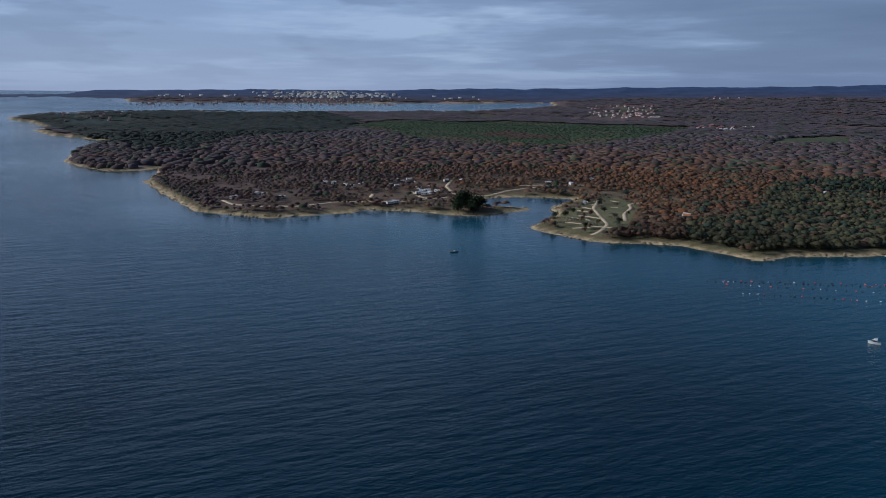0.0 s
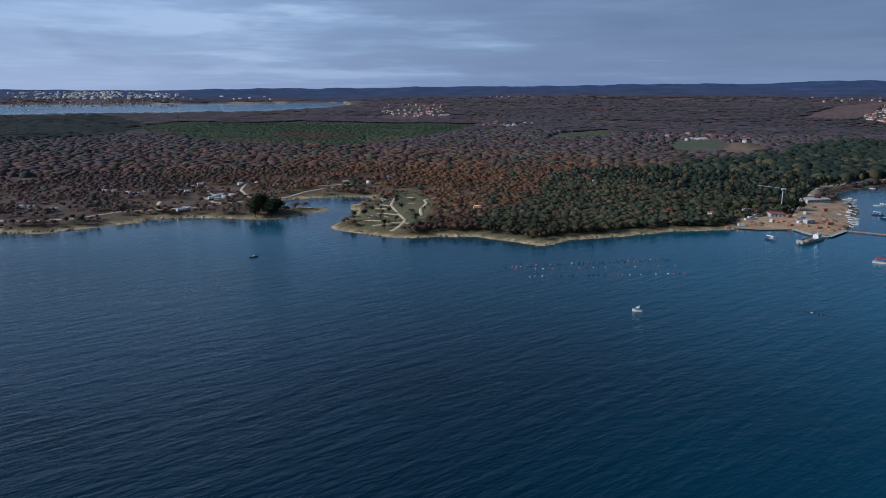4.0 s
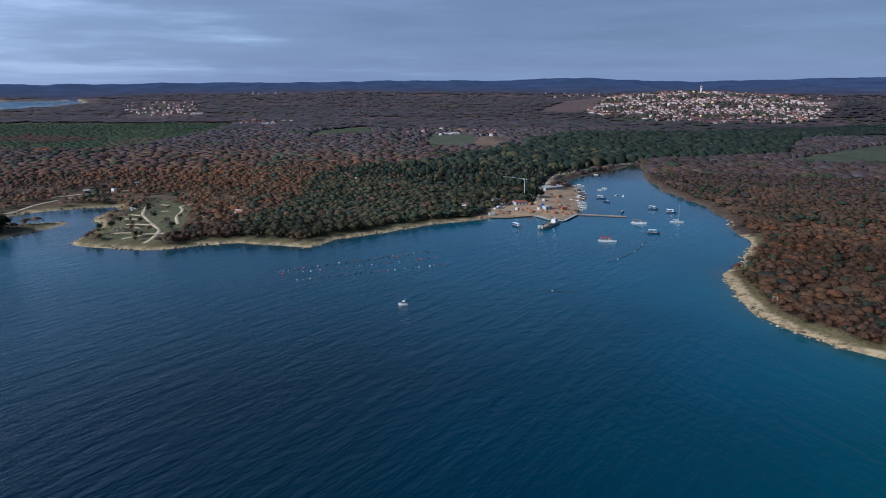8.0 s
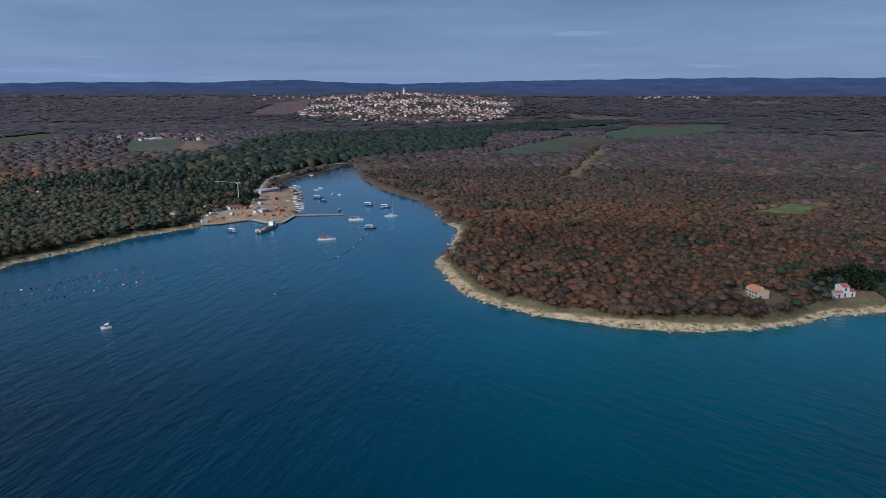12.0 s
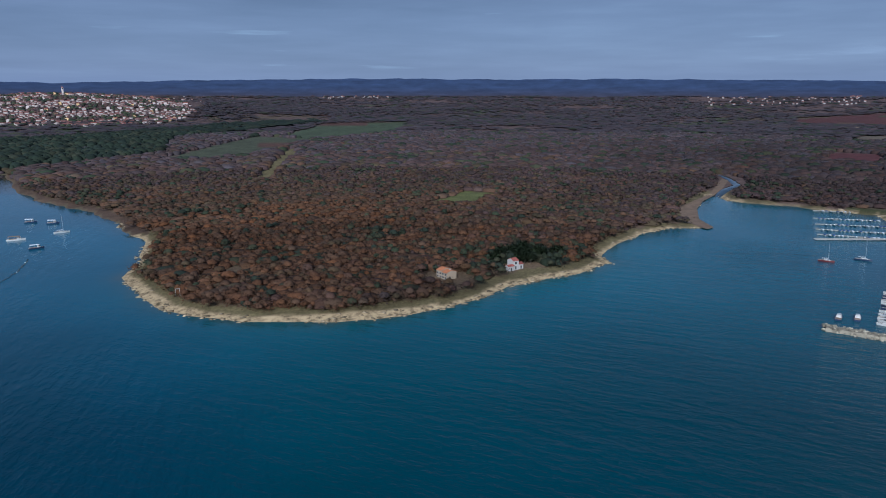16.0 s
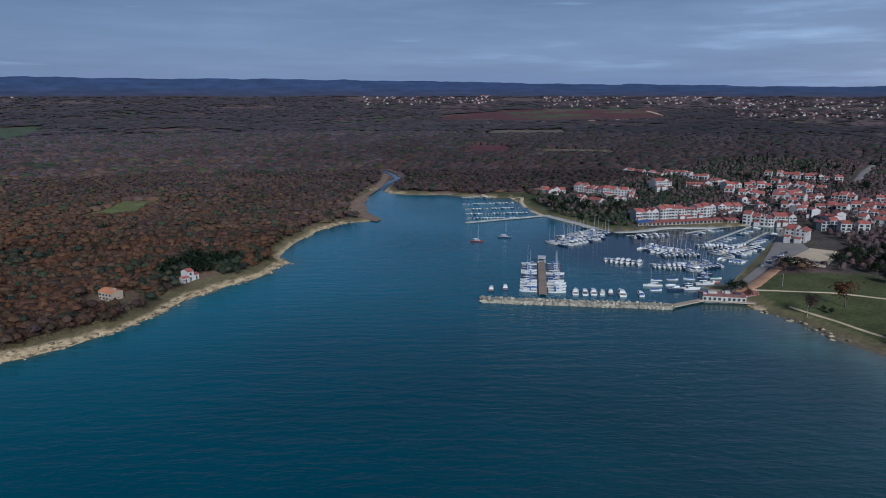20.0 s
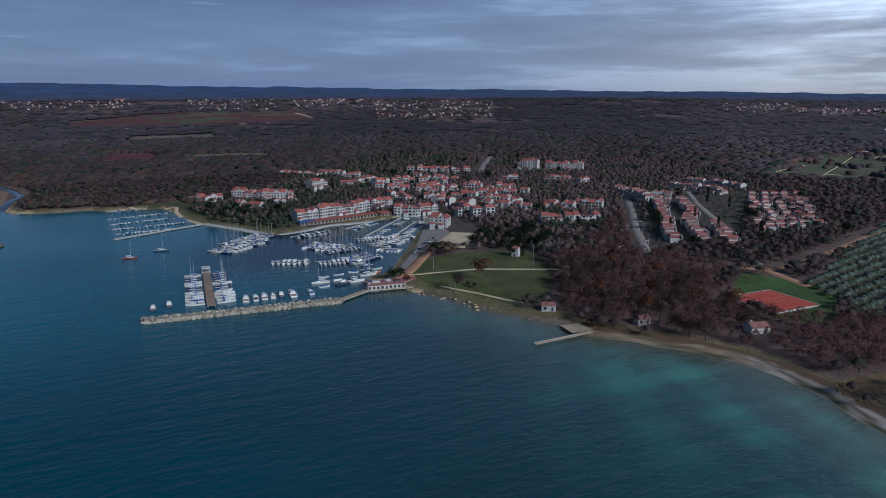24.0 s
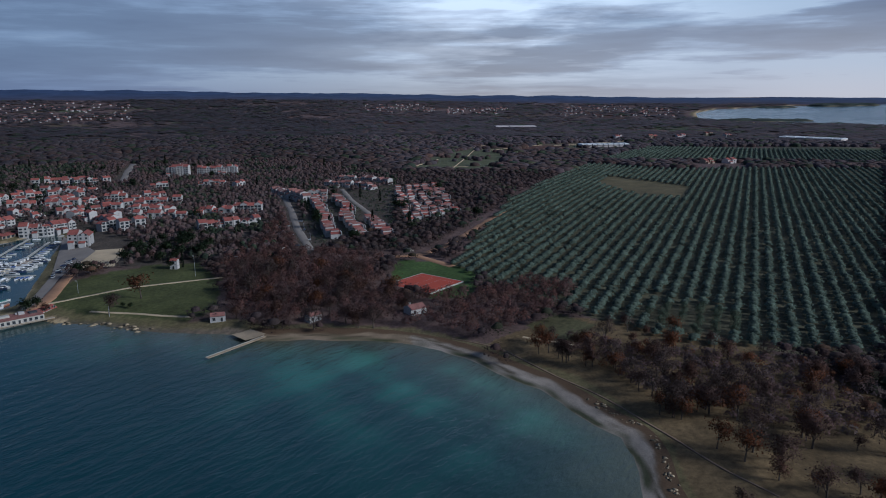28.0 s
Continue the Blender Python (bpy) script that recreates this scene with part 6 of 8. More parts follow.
TERRACES = [(560, 16), (815, 16), (900, -90), (870, -160), (640, -150), (560, -70)]
not_terrace = lambda x, y: not within(x, y, TERRACES)
sow(PARK_WOOD, 44, OAKS, 0.95, 1.45)
sow(PARK, 24, OAKS, 0.75, 1.3, 13)
sow(GROVE, 56, OAKS[:3] + OAKS[:3] + OAKS[3:], 1.1, 1.6, 9)
sow([(330, -80), (250, -110), (175, -125), (140, -150), (190, -190), (250, -125), (320, -112)], 40, OAKS, 1.0, 1.5, 12)
for kind, x, y, lo in ((OAKS[3:], 435, 109, 1.15), (OAKS[:1], 411, 121, 0.8), (OAKS[1:2], 424, 158, 0.5), (PINES_1[1:], 418, 111, 0.35), (PINES_1[1:], 421, 116, 0.3), (PINES_1[:1], 497, 163, 0.8), (PINES_1[1:], 503, 156, 0.85),
                       (PINES_1[:1], 531, 142, 0.95), (PINES_1[1:], 542, 133, 0.95), (PINES_1[1:], 527, 116, 0.9), (PINES_1[:1], 533, 106, 1.0), (PINES_1[1:], 541, 96, 1.0), (PINES_1[:1], 537, 87, 1.05),
                       (PINES_1[1:], 556, 118, 1.0), (PINES_1[:1], 566, 104, 1.1), (PINES_1[1:], 577, 112, 1.1), (PINES_1[:1], 590, 108, 1.1), (PINES_1[1:], 560, 88, 1.0), (CYPS, 508, 98, 0.7), (PINES_1[1:], 428, 170, 0.85), (PINES_1[1:], 433, 166, 0.7)):
    plant(kind, x, y, lo * (1.7 if kind[0] in OAKS else 1.15), lo * (1.9 if kind[0] in OAKS else 1.25))
sow([(520, 160), (600, 160), (640, 110), (560, 60), (500, 110)], 22, PINES_1 + OAKS[:1], 0.8, 1.2)
sow(VILLAGE, 54, PINES_1 + CYPS, 0.9, 1.4, 12, not_terrace)
sow(VILLAGE, 20, OAKS, 0.7, 1.1, 12, not_terrace)
sow(TERRACES, 20, CYPS + CYPS + PINES_1, 1.0, 1.45)
sow([(590, 430), (640, 440), (680, 420), (660, 370), (600, 360)], 26, PINES_1 + OAKS[:1], 0.7, 1.0)
sow([(-598, 296), (-592, 318), (-606, 326), (-622, 316), (-618, 298)], 15, PINES_1[1:] + PINES_1, 1.3, 1.7, 4)
sow([(196, 428), (214, 432), (242, 440), (250, 452), (226, 462), (200, 450), (190, 438)], 26, PINES_1[1:] + PINES_1[1:] + PINES_1, 0.85, 1.25, 8)
sow(CAMP, 24, OAKS[:2] + PINES_1, 0.55, 0.85, 6)

# ---- village trees that nobody could count ----
vx, vy = spots(500, 1300, 7.2, -110, -40)
vk = within(vx, vy, VILLAGE) & (inland(vx, vy) > 14) & ~within(vx, vy, TERRACES) & ~within(vx, vy, [(560, 330), (600, 300), (700, 215), (600, 150), (520, 140), (500, 200)])
vx, vy = vx[vk], vy[vk]
vf = np.array([is_free(a, b, 4.0) for a, b in zip(vx, vy)]) & (rng.uniform(0, 1, len(vx)) < 0.9)
vx, vy = vx[vf], vy[vf]
vgreen = (wobble(vx, vy, 42, 95) + rng.normal(0, 0.35, len(vx)) > 0.42) | ((vy > 330) & (rng.uniform(0, 1, len(vx)) < 0.5))
vc = np.where(vgreen[:, None], GREENS[rng.integers(0, 4, len(vx))] * 0.55, BARE[rng.integers(0, 4, len(vx))] * 0.80)
vs_, vh = rng.uniform(2.6, 4.8, len(vx)), rng.uniform(4.5, 8.5, len(vx))
# insides in a darker tone of the leaf colour
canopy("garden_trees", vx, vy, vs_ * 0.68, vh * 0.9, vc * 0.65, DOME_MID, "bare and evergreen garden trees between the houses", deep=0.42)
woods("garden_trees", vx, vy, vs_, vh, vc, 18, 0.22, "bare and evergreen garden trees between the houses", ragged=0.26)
bx, by = spots(540, 920, 5.5, -106, -84)
bk = within(bx, by, TERRACES) & (rng.uniform(0, 1, len(bx)) < 0.55)
bx, by = bx[bk], by[bk]
bk = np.array([is_free(a, b, 1.0) for a, b in zip(bx, by)])
bx, by = bx[bk], by[bk]
woods("hedges", bx, by, rng.uniform(0.9, 2.0, len(bx)), rng.uniform(1.5, 4.0, len(bx)), GREENS[rng.integers(0, 4, len(bx))] * 0.9 + 0.006, 26, 0.3, "dark hedges and shrubs between the terraced houses")
px_, py_ = spots(100, 520, 5.6, -140, -95)
pk = within(px_, py_, PARK_WOOD)
px_, py_ = px_[pk], py_[pk]
pc = np.where((rng.uniform(0, 1, len(px_)) < 0.14)[:, None], np.array((0.16, 0.075, 0.04)), BARE[rng.integers(0, 4, len(px_))])
woods("undergrowth", px_, py_, rng.uniform(2.2, 3.9, len(px_)), rng.uniform(3.5, 7.0, len(px_)), pc, 100, 0.15, "brown undergrowth and young oaks beside the olive grove")

qx, qy = spots(330, 720, 6.6, -118, -75)
qk = in_grove(qx, qy) & (inland(qx, qy) > 15) & wooded_lines(qx, qy, 1.0) & ~within(qx, qy, GRASS_PLOT)
qx, qy = qx[qk], qy[qk]
woods("oak_grove", qx, qy, rng.uniform(2.8, 4.6, len(qx)), rng.uniform(7, 11.5, len(qx)), (BARE[rng.integers(0, 4, len(qx))] * np.array((1.02, 0.86, 0.80)) + np.array((0.03, 0.006, 0.0)) * rng.uniform(0, 1, (len(qx), 1)) ** 2) * rng.uniform(0.75, 1.1, (len(qx), 1)), 150, 0.115, "dense crowns of bare oaks behind the bathing beach")

# ---- olive grove in straight rows ----
OLIVE_ALL = [(476, -87), (769, -213), (1133, -449), (1020, -535), (950, -863), (620, -760), (225, -330), (285, -205), (301, -163), (387, -117)]
row_d = np.array((0.829, -0.559))
row_n = np.array((0.559, 0.829))
iu, iv = np.meshgrid(np.arange(-50, 330), np.arange(-90, 120))
ox = (iu * 5.0 + rng.uniform(-0.8, 0.8, iu.shape)).ravel()
ov = (iv * 8.8 + rng.uniform(-0.6, 0.6, iv.shape)).ravel()
oxx, oyy = ox * row_d[0] + ov * row_n[0], ox * row_d[1] + ov * row_n[1]
ok = (within(oxx, oyy, OLIVE_ALL) | (within(oxx, oyy, OLIVE_FAR))) & ~within(oxx, oyy, OLIVE_GAP) & ~within(oxx, oyy, PARK_WOOD) & (rng.uniform(0, 1, len(oxx)) < 0.97)
oxx, oyy = oxx[ok], oyy[ok]
near = np.argsort((oxx - 330) ** 2 + (oyy + 190) ** 2)
for i in near[:45]:
    plant(OLIVES, float(oxx[i]), float(oyy[i]), 0.85, 1.15)
rest_i = near[45:]
orr = np.hypot(oxx, oyy)
for lo, hi, q, lf in ((0, 560, 38, 0.22), (560, 900, 10, 0.36), (900, 2500, 3, 0.55)):
    k = rest_i[(orr[rest_i] >= lo) & (orr[rest_i] < hi)]
    oc = np.array((0.090, 0.116, 0.088)) * rng.uniform(0.75, 1.25, (len(k), 1))
    osz, ohi = rng.uniform(2.7, 3.7, len(k)), rng.uniform(3.4, 4.9, len(k))
    # inner masses a quarter darker than the leaves round them
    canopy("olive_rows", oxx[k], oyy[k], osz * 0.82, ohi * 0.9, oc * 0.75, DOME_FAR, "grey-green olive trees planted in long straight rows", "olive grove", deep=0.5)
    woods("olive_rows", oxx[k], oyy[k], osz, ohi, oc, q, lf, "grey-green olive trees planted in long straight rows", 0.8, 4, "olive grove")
# young plantation far off
gxx, gyy = spots(1100, 2600, 15, 30, 80)
gk = within(gxx, gyy, GREEN_FAR)
gxx, gyy = gxx[gk], gyy[gk]
woods("plantation", gxx, gyy, rng.uniform(2.5, 4, len(gxx)), rng.uniform(2, 3, len(gxx)), np.array((0.036, 0.050, 0.030)) * rng.uniform(0.7, 1.2, (len(gxx), 1)), 12, 0.5, "green plantation of low trees in the distance")

# thin trees over the camp on the headland
cx_, cy_ = spots(500, 820, 7.5, 40, 62)
ck = within(cx_, cy_, CAMP) & wooded_lines(cx_, cy_) & (rng.uniform(0, 1, len(cx_)) < np.where(cx_ + 0.6 * cy_ < -320, 0.7, 0.2)) & (inland(cx_, cy_) > 9)
cx_, cy_ = cx_[ck], cy_[ck]
woods("camp_trees", cx_, cy_, rng.uniform(1.8, 3.6, len(cx_)), rng.uniform(3, 6, len(cx_)), np.where((rng.uniform(0, 1, len(cx_)) < 0.3)[:, None], GREENS[rng.integers(0, 4, len(cx_))], BARE[rng.integers(0, 4, len(cx_))]), 70, 0.18, "bare trees and bushes between the camp pitches")

# ---- loose rocks along the water ----
rk = np.random.default_rng(91)
base_rock = np.array([(1, 0, 0), (0.3, 0.95, 0.1), (-0.9, 0.5, -0.1), (-0.7, -0.7, 0.1), (0.5, -0.9, 0), (0.1, 0.05, 0.75), (0.0, 0.0, -0.6)], float)
rock_tri = np.array([(0, 1, 5), (1, 2, 5), (2, 3, 5), (3, 4, 5), (4, 0, 5), (1, 0, 6), (2, 1, 6), (3, 2, 6), (4, 3, 6), (0, 4, 6)])
sx_, sy_, edge_x, edge_y = [], [], [], []
for run in COAST[1:7]:
    for (x0, y0), (x1, y1) in zip(run, run[1:]):
        ln = math.hypot(x1 - x0, y1 - y0)
        if math.hypot(x0, y0) > 1250 or ln > 140:
            continue
        n = int(ln * 0.8)
        t = rk.uniform(0, 1, n)
        o = rk.normal(0, 3.2, n)
        sx_.append(x0 + (x1 - x0) * t - (y1 - y0) / ln * o)
        sy_.append(y0 + (y1 - y0) * t + (x1 - x0) / ln * o)
# a low edge of stones where the shingle meets the grass
for (x0, y0), (x1, y1) in zip(COAST[6][13:18], COAST[6][14:19]):
    ln = math.hypot(x1 - x0, y1 - y0)
    t = rk.uniform(0, 1, int(ln * 1.3))
    o = rk.normal(9.4, 1.1, len(t))
    edge_x.append(x0 + (x1 - x0) * t - (y1 - y0) / ln * o)
    edge_y.append(y0 + (y1 - y0) * t + (x1 - x0) / ln * o)
sx_, sy_ = np.concatenate(sx_), np.concatenate(sy_)
ss = inland(sx_, sy_)
k = (ss > -2.5) & (ss < shore_width(sx_, sy_)) & (wobble(sx_, sy_, 25, 55) > -0.25) & ~((sx_ > 430) & (sy_ > 170) & (sy_ < 620)) & ~((sx_ > 90) & (sy_ < 78)) & ~((sx_ < -80) & (sx_ > -330) & (sy_ > 600))
sx_, sy_ = np.concatenate([sx_[k]] + edge_x), np.concatenate([sy_[k]] + edge_y)
n = len(sx_)
size = rk.uniform(0.35, 1.5, n) ** 1.4
size[int(k.sum()):] *= 0.5
a = rk.uniform(0, 6.283, n)
p = base_rock[None] * (1 + rk.uniform(-0.3, 0.3, (n, 7, 3))) * (size[:, None, None] * np.array((1.5, 1.0, 0.6)))
co = np.stack([p[..., 0] * np.cos(a)[:, None] - p[..., 1] * np.sin(a)[:, None] + sx_[:, None], p[..., 0] * np.sin(a)[:, None] + p[..., 1] * np.cos(a)[:, None] + sy_[:, None],
               p[..., 2] + np.maximum(ground(sx_, sy_), -0.1)[:, None] + 0.1], -1).reshape(-1, 3)
tri = (rock_tri[None] + (np.arange(n) * 7)[:, None, None]).reshape(-1, 3)
rock_col = np.repeat(np.array((0.27, 0.215, 0.14)) * rk.uniform(0.35, 1.3, (n, 1)), 7, 0)
M_SHORE_ROCK = tinted("shore_rock", 0.95, 0.35, 1.0, 0.1, 0.2)
tagged(new("shore_rocks", grid_mesh("shore_rocks", co, tri, [M_SHORE_ROCK], rock_col)), "broken tan limestone rocks along the waterline", "rocks", kind="stuff")
# ---- roads, tracks and made ground ----
M_CREEK = surface("shallow_creek_water", (0.03, 0.045, 0.05), 0.08, 0, 0.2, 4, 0.01)
M_MUD = surface("brown_silt", (0.16, 0.105, 0.066), 0.95, 0, 0.35, 3, 0.04, 0, 0.4)
M_SAND = surface("sandy_concrete", (0.30, 0.23, 0.15), 0.9, 0, 0.25, 3, 0.02, 0, 0.3)
M_SITE = surface("trodden_earth", (0.32, 0.212, 0.12), 0.95, 0, 0.45, 4, 0.05, 0, 0.7)
ribbon("promenade", PROMENADE, 5.5, M_CONCRETE, "pale paved promenade along the marina basin", "promenade", 0.35)
ribbon("road", ROAD_MAIN, 6.5, M_ASPHALT, "grey asphalt road between bare trees and houses", "road")
ribbon("road", ROAD_EAST, 5.5, M_ASPHALT, "grey asphalt road beside terraced houses", "road")
ribbon("road", ROAD_BACK, 9, M_ASPHALT, "straight road leading inland through the wood", "road")
ribbon("dirt_track", TRACK_RED, 7, M_EARTH, "orange earth track round the olive grove", "track")
ribbon("dirt_track", YARD_TRACK, 7, M_EARTH, "orange earth track between marina yard and lawn", "track", 0.4)
ribbon("dirt_track", TRACK_RED_B, 6, M_EARTH, "orange earth track across green grass", "track", 0.2)
ribbon("footpath", LAWN_PATH, 2.6, M_GRAVEL, "pale footpath across the lawn", "path")
ribbon("footpath", LAWN_PATH_B, 2.0, M_GRAVEL, "pale footpath across the lawn above the beach", "path")
ribbon("footpath", BEACH_PATH, 0.9, M_MUD, "narrow pale footpath above the beach", "path")
ribbon("footpath", PARK_PATH, 1.8, M_GRAVEL, "pale footpath through dry grass", "path")
ribbon("dirt_track", BAY_TRACK, 7, M_GRAVEL, "pale gravel road along the bay under pines", "track")
for line in (CAMP_TRACK, CAMP_TRACK_B):
    ribbon("camp_track", line, 3.6, M_GRAVEL, "pale gravel track through the camp site", "track")
for line in (CAMP_ROAD_W, CAMP_ROAD_X, CAMP_ROAD_Y, CAMP_ROAD_Z, LAGOON_ROAD):
    ribbon("camp_track", line, 4.0, M_GRAVEL, "pale gravel track behind the camp shore", "track", 0.3)
ribbon("far_road", FAR_ROAD, 14, M_GRAVEL, "pale country road past ploughed fields", "road", 1.5, 20)
patch("gravel_lot", LOT, M_GRAVEL, "empty pale gravel lot beside the flats", "car park")
patch("quay_yard", QUAY_YARD, M_ASPHALT, "asphalt hard standing along the marina basin", "quay", 0.3)
ribbon("footpath", MOLE_PATH, 4.0, M_GRAVEL, "pale gravel path beside the small harbour", "path", 0.5)
ribbon("footpath", SAND_SPUR[:4], 4.0, M_GRAVEL, "pale sandy spur of the harbour path", "path", 0.3)
ribbon("creek", CREEK, 9.0, M_CREEK, "narrow pale creek winding between sand banks", "creek", 0.5)
patch("site_ground", SITE_YARD, M_SITE, "sandy foreshore beside the work quay", "ground", 0.15)
patch("creek_sand", CREEK_SAND, M_MUD, "brown silty sand along the creek mouth", "sand", 0.1)
patch("site_ground", SITE_GROUND, M_SITE, "dusty pale ground of the work quay", "ground", 0.25)


# ---- shingle of the bathing beach ----
M_SHINGLE = tinted("beach_shingle", 0.95, 0.3, 0.8, 0.05, 0.0)


def beach(line, inner=12.0, cols=18):
    """A strip of shingle above the water with bands of weed and a worn edge."""
    p = np.array(line, float)
    for _ in range(4):
        q = np.empty((2 * len(p) - 2, 2))
        q[0::2], q[1::2] = p[:-1] * 0.75 + p[1:] * 0.25, p[:-1] * 0.25 + p[1:] * 0.75
        p = q
    d = np.gradient(p, axis=0)
    d /= np.maximum(np.hypot(d[:, 0], d[:, 1]), 1e-6)[:, None]
    side = np.stack([-d[:, 1], d[:, 0]], 1)
    off = np.linspace(-5, inner, cols)
    x, y = p[:, :1] + side[:, :1] * off[None], p[:, 1:] + side[:, 1:] * off[None]
    s = inland(x, y)
    x, y, s = x.ravel(), y.ravel(), s.ravel()
    z = ground(x, y) + 0.10
    w = shore_width(x, y)
    grey, tan = np.array((0.29, 0.245, 0.20)), np.array((0.22, 0.165, 0.11))
    c = np.where((y > -40)[:, None], tan, grey) * (1 + 0.16 * wobble(x, y, 7, 81) + 0.16 * wobble(x, y, 2.6, 80))[:, None]
    for at, wide, deep, col in ((0.9, 2.0, 0.95, (0.05, 0.055, 0.026)), (3.6, 1.0, 0.95, (0.065, 0.052, 0.032)), (6.0, 1.2, 0.9, (0.08, 0.062, 0.036))):
        k = np.clip(1.3 - np.abs(s - at - 1.3 * wobble(x, y, 13, 82 + at) - 0.5 * wobble(x, y, 3.5, 84)) / wide, 0, 1) * deep * np.clip(0.45 + 1.6 * wobble(x, y, 12, 85 + at), 0, 1)
        c = c * (1 - k[:, None]) + np.array(col) * k[:, None]
    k = np.clip((s - w + 1.0 + 1.5 * wobble(x, y, 6, 86)) / 1.6, 0, 1)[:, None]
    c = c * (1 - k) + np.array((0.10, 0.064, 0.038)) * k
    me = smooth(grid_mesh("beach", np.stack([x, y, z], 1), sheet_faces(len(p), cols), [M_SHINGLE], c))
    return tagged(new("beach", me), "grey shingle beach with dark lines of washed-up weed", "beach", kind="structure")


beach(COAST[6][4:21])

# ---- breakwater and piers ----
def rock_mesh(seed):
    bm = bmesh.new()
    bmesh.ops.create_icosphere(bm, subdivisions=1, radius=1)
    g = random.Random(seed)
    for v in bm.verts:
        v.co *= g.uniform(0.7, 1.15)
        v.co.z *= 0.8
    return mesh_of("stone", bm, M_ROCK)


ROCKS = [rock_mesh(i) for i in range(8)]
bw_a, bw_b = Vector((309, 268.5, 0)), Vector((376, 182.5, 0))
bw_d = (bw_b - bw_a).normalized()
bw_n = Vector((bw_d.y, -bw_d.x, 0))
bw_len = (bw_b - bw_a).length
core = bmesh.new()
prism(core, [(-5.6, -2.5), (5.6, -2.5), (2.8, 1.7), (-2.8, 1.7)], 0, bw_len)
breakwater = new("breakwater")
breakwater.matrix_basis = Matrix.Translation(bw_a) @ Matrix(((bw_n.x, bw_d.x, 0), (bw_n.y, bw_d.y, 0), (0, 0, 1))).to_4x4()
tagged(breakwater, "breakwater of heaped pale limestone boulders in the sea", "breakwater", kind="structure")
part("core", core, M_ROCK, breakwater)
g = random.Random(5)
for i in range(220):
    u = g.uniform(-1, 1)
    yy = g.uniform(-1.5, bw_len)
    zz = 1.8 - max(0, abs(u) * 5.4 - 2.6) * 1.1
    s = g.uniform(0.65, 1.35)
    piece("stone", ROCKS[i % 8], breakwater, pose(u * 5.4, yy, zz, g.uniform(0, 360), g.uniform(0, 360), g.uniform(0, 360)) @ Matrix.Scale(s, 4))
rest = []
for i in range(520):
    u = g.uniform(-1, 1)
    rest.append((u * 5.8, g.uniform(-2, bw_len + 1), 1.6 - max(0, abs(u) * 5.8 - 2.6) * 1.1, g.uniform(0.5, 1.2), i % 8))
vs, fs = [], []
for x, y, z, s, k in rest:
    me, o = ROCKS[k], len(vs)
    vs += [(v.co.x * s + x, v.co.y * s + y, v.co.z * s + z) for v in me.vertices]
    fs += [[o + j for j in p.vertices] for p in me.polygons]
filling = bpy.data.meshes.new("rubble")
filling.from_pydata(vs, [], fs)
filling.materials.append(M_ROCK)
tagged(piece("rubble", filling, breakwater), kind="stuff")


def pier(name, a, b, width, mat, label, height=1.0, posts=8, plank=0.0):
    """A deck on posts between two points."""
    (x0, y0), (x1, y1) = a, b
    n = math.hypot(x1 - x0, y1 - y0)
    ob = thing(name, x0, y0, math.degrees(math.atan2(y1 - y0, x1 - x0)), 0.0, label, "pier")
    if plank:
        k = int(n / plank)
        me = mesh_of("plank", block(0, -width / 2, height - 0.12, plank * 0.94, width / 2, height, 0.02), mat)
        for i in range(k):
            piece("plank", me, ob, pose(i * plank, 0, 0))
        for s in (-1, 1):
            part("beam", block(0, s * width * 0.4 - 0.15, height - 0.5, n, s * width * 0.4 + 0.15, height - 0.125), M_CONCRETE, ob)
    else:
        part("deck", block(0, -width / 2, height - 0.32, n, width / 2, height, 0.06), mat, ob)
        part("kerb", block(0, width / 2 - 0.3, height, n, width / 2 - 0.02, height + 0.18, 0.03), M_CONCRETE, ob)
    pm = mesh_of("post", tube(bmesh.new(), (0, 0, -3), (0, 0, height - 0.2), 0.28, 0.28, 8), M_DARK)
    for i in range(posts):
        for s in (-1, 1):
            piece("post", pm, ob, pose(n * (i + 0.5) / posts, s * width * 0.38, 0))
    return ob


main_pier = pier("mooring_pier", PIER[0], PIER[1], 5.0, M_WOOD, "long brown decked pier between rows of moored boats", 1.1, 10, 2.0)
pierhead = thing("pier_hut", 411.5, 303, 38, 1.1, "white open shelter at the head of the pier", "shelter")
part("roof", wedge(-4.5, 4.5, 3.0, 3.0, 3.0, 3.4), M_PLASTER, pierhead)
for sx in (-3.6, 0, 3.6):
    for sy in (-2.2, 2.2):
        part("post", tube(bmesh.new(), (sx, sy, 0), (sx, sy, 3.05), 0.15, 0.15), M_PLASTER, pierhead)
part("floor", block(-4.6, -3.2, -0.3, 4.6, 3.2, 0.0, 0.05), M_CONCRETE, pierhead)
for sx in (-3.5, 3.5):
    part("post", tube(bmesh.new(), (sx, 0, -4), (sx, 0, -0.25), 0.35, 0.35, 8), M_DARK, pierhead)
pier("bathing_jetty", JETTY[0], JETTY[1], 2.2, M_SAND, "narrow concrete bathing jetty on dark legs", 1.2, 6)
patch("bathing_platform", PLATFORM, M_SAND, "pale concrete bathing platform on the beach", "platform", 0.9)
pier("work_jetty", WORK_JETTY[0], WORK_JETTY[1], 3.5, M_EARTH, "low earth-coloured jetty on the inner bay", 0.9, 5)
for a, b in zip(WORK_QUAY, WORK_QUAY[1:]):
    pier("quay_wall", a, b, 4, M_CONCRETE, "grey concrete edge of the work quay", 1.2, 3)
pier("mole", (421, 170), (376, 182.5), 5, M_SAND, "concrete mole that joins the breakwater to the shore", 1.2, 4)
pier("mole", (415, 151), (398, 178), 4, M_SAND, "concrete sea wall in front of the clubhouse", 1.3, 4)
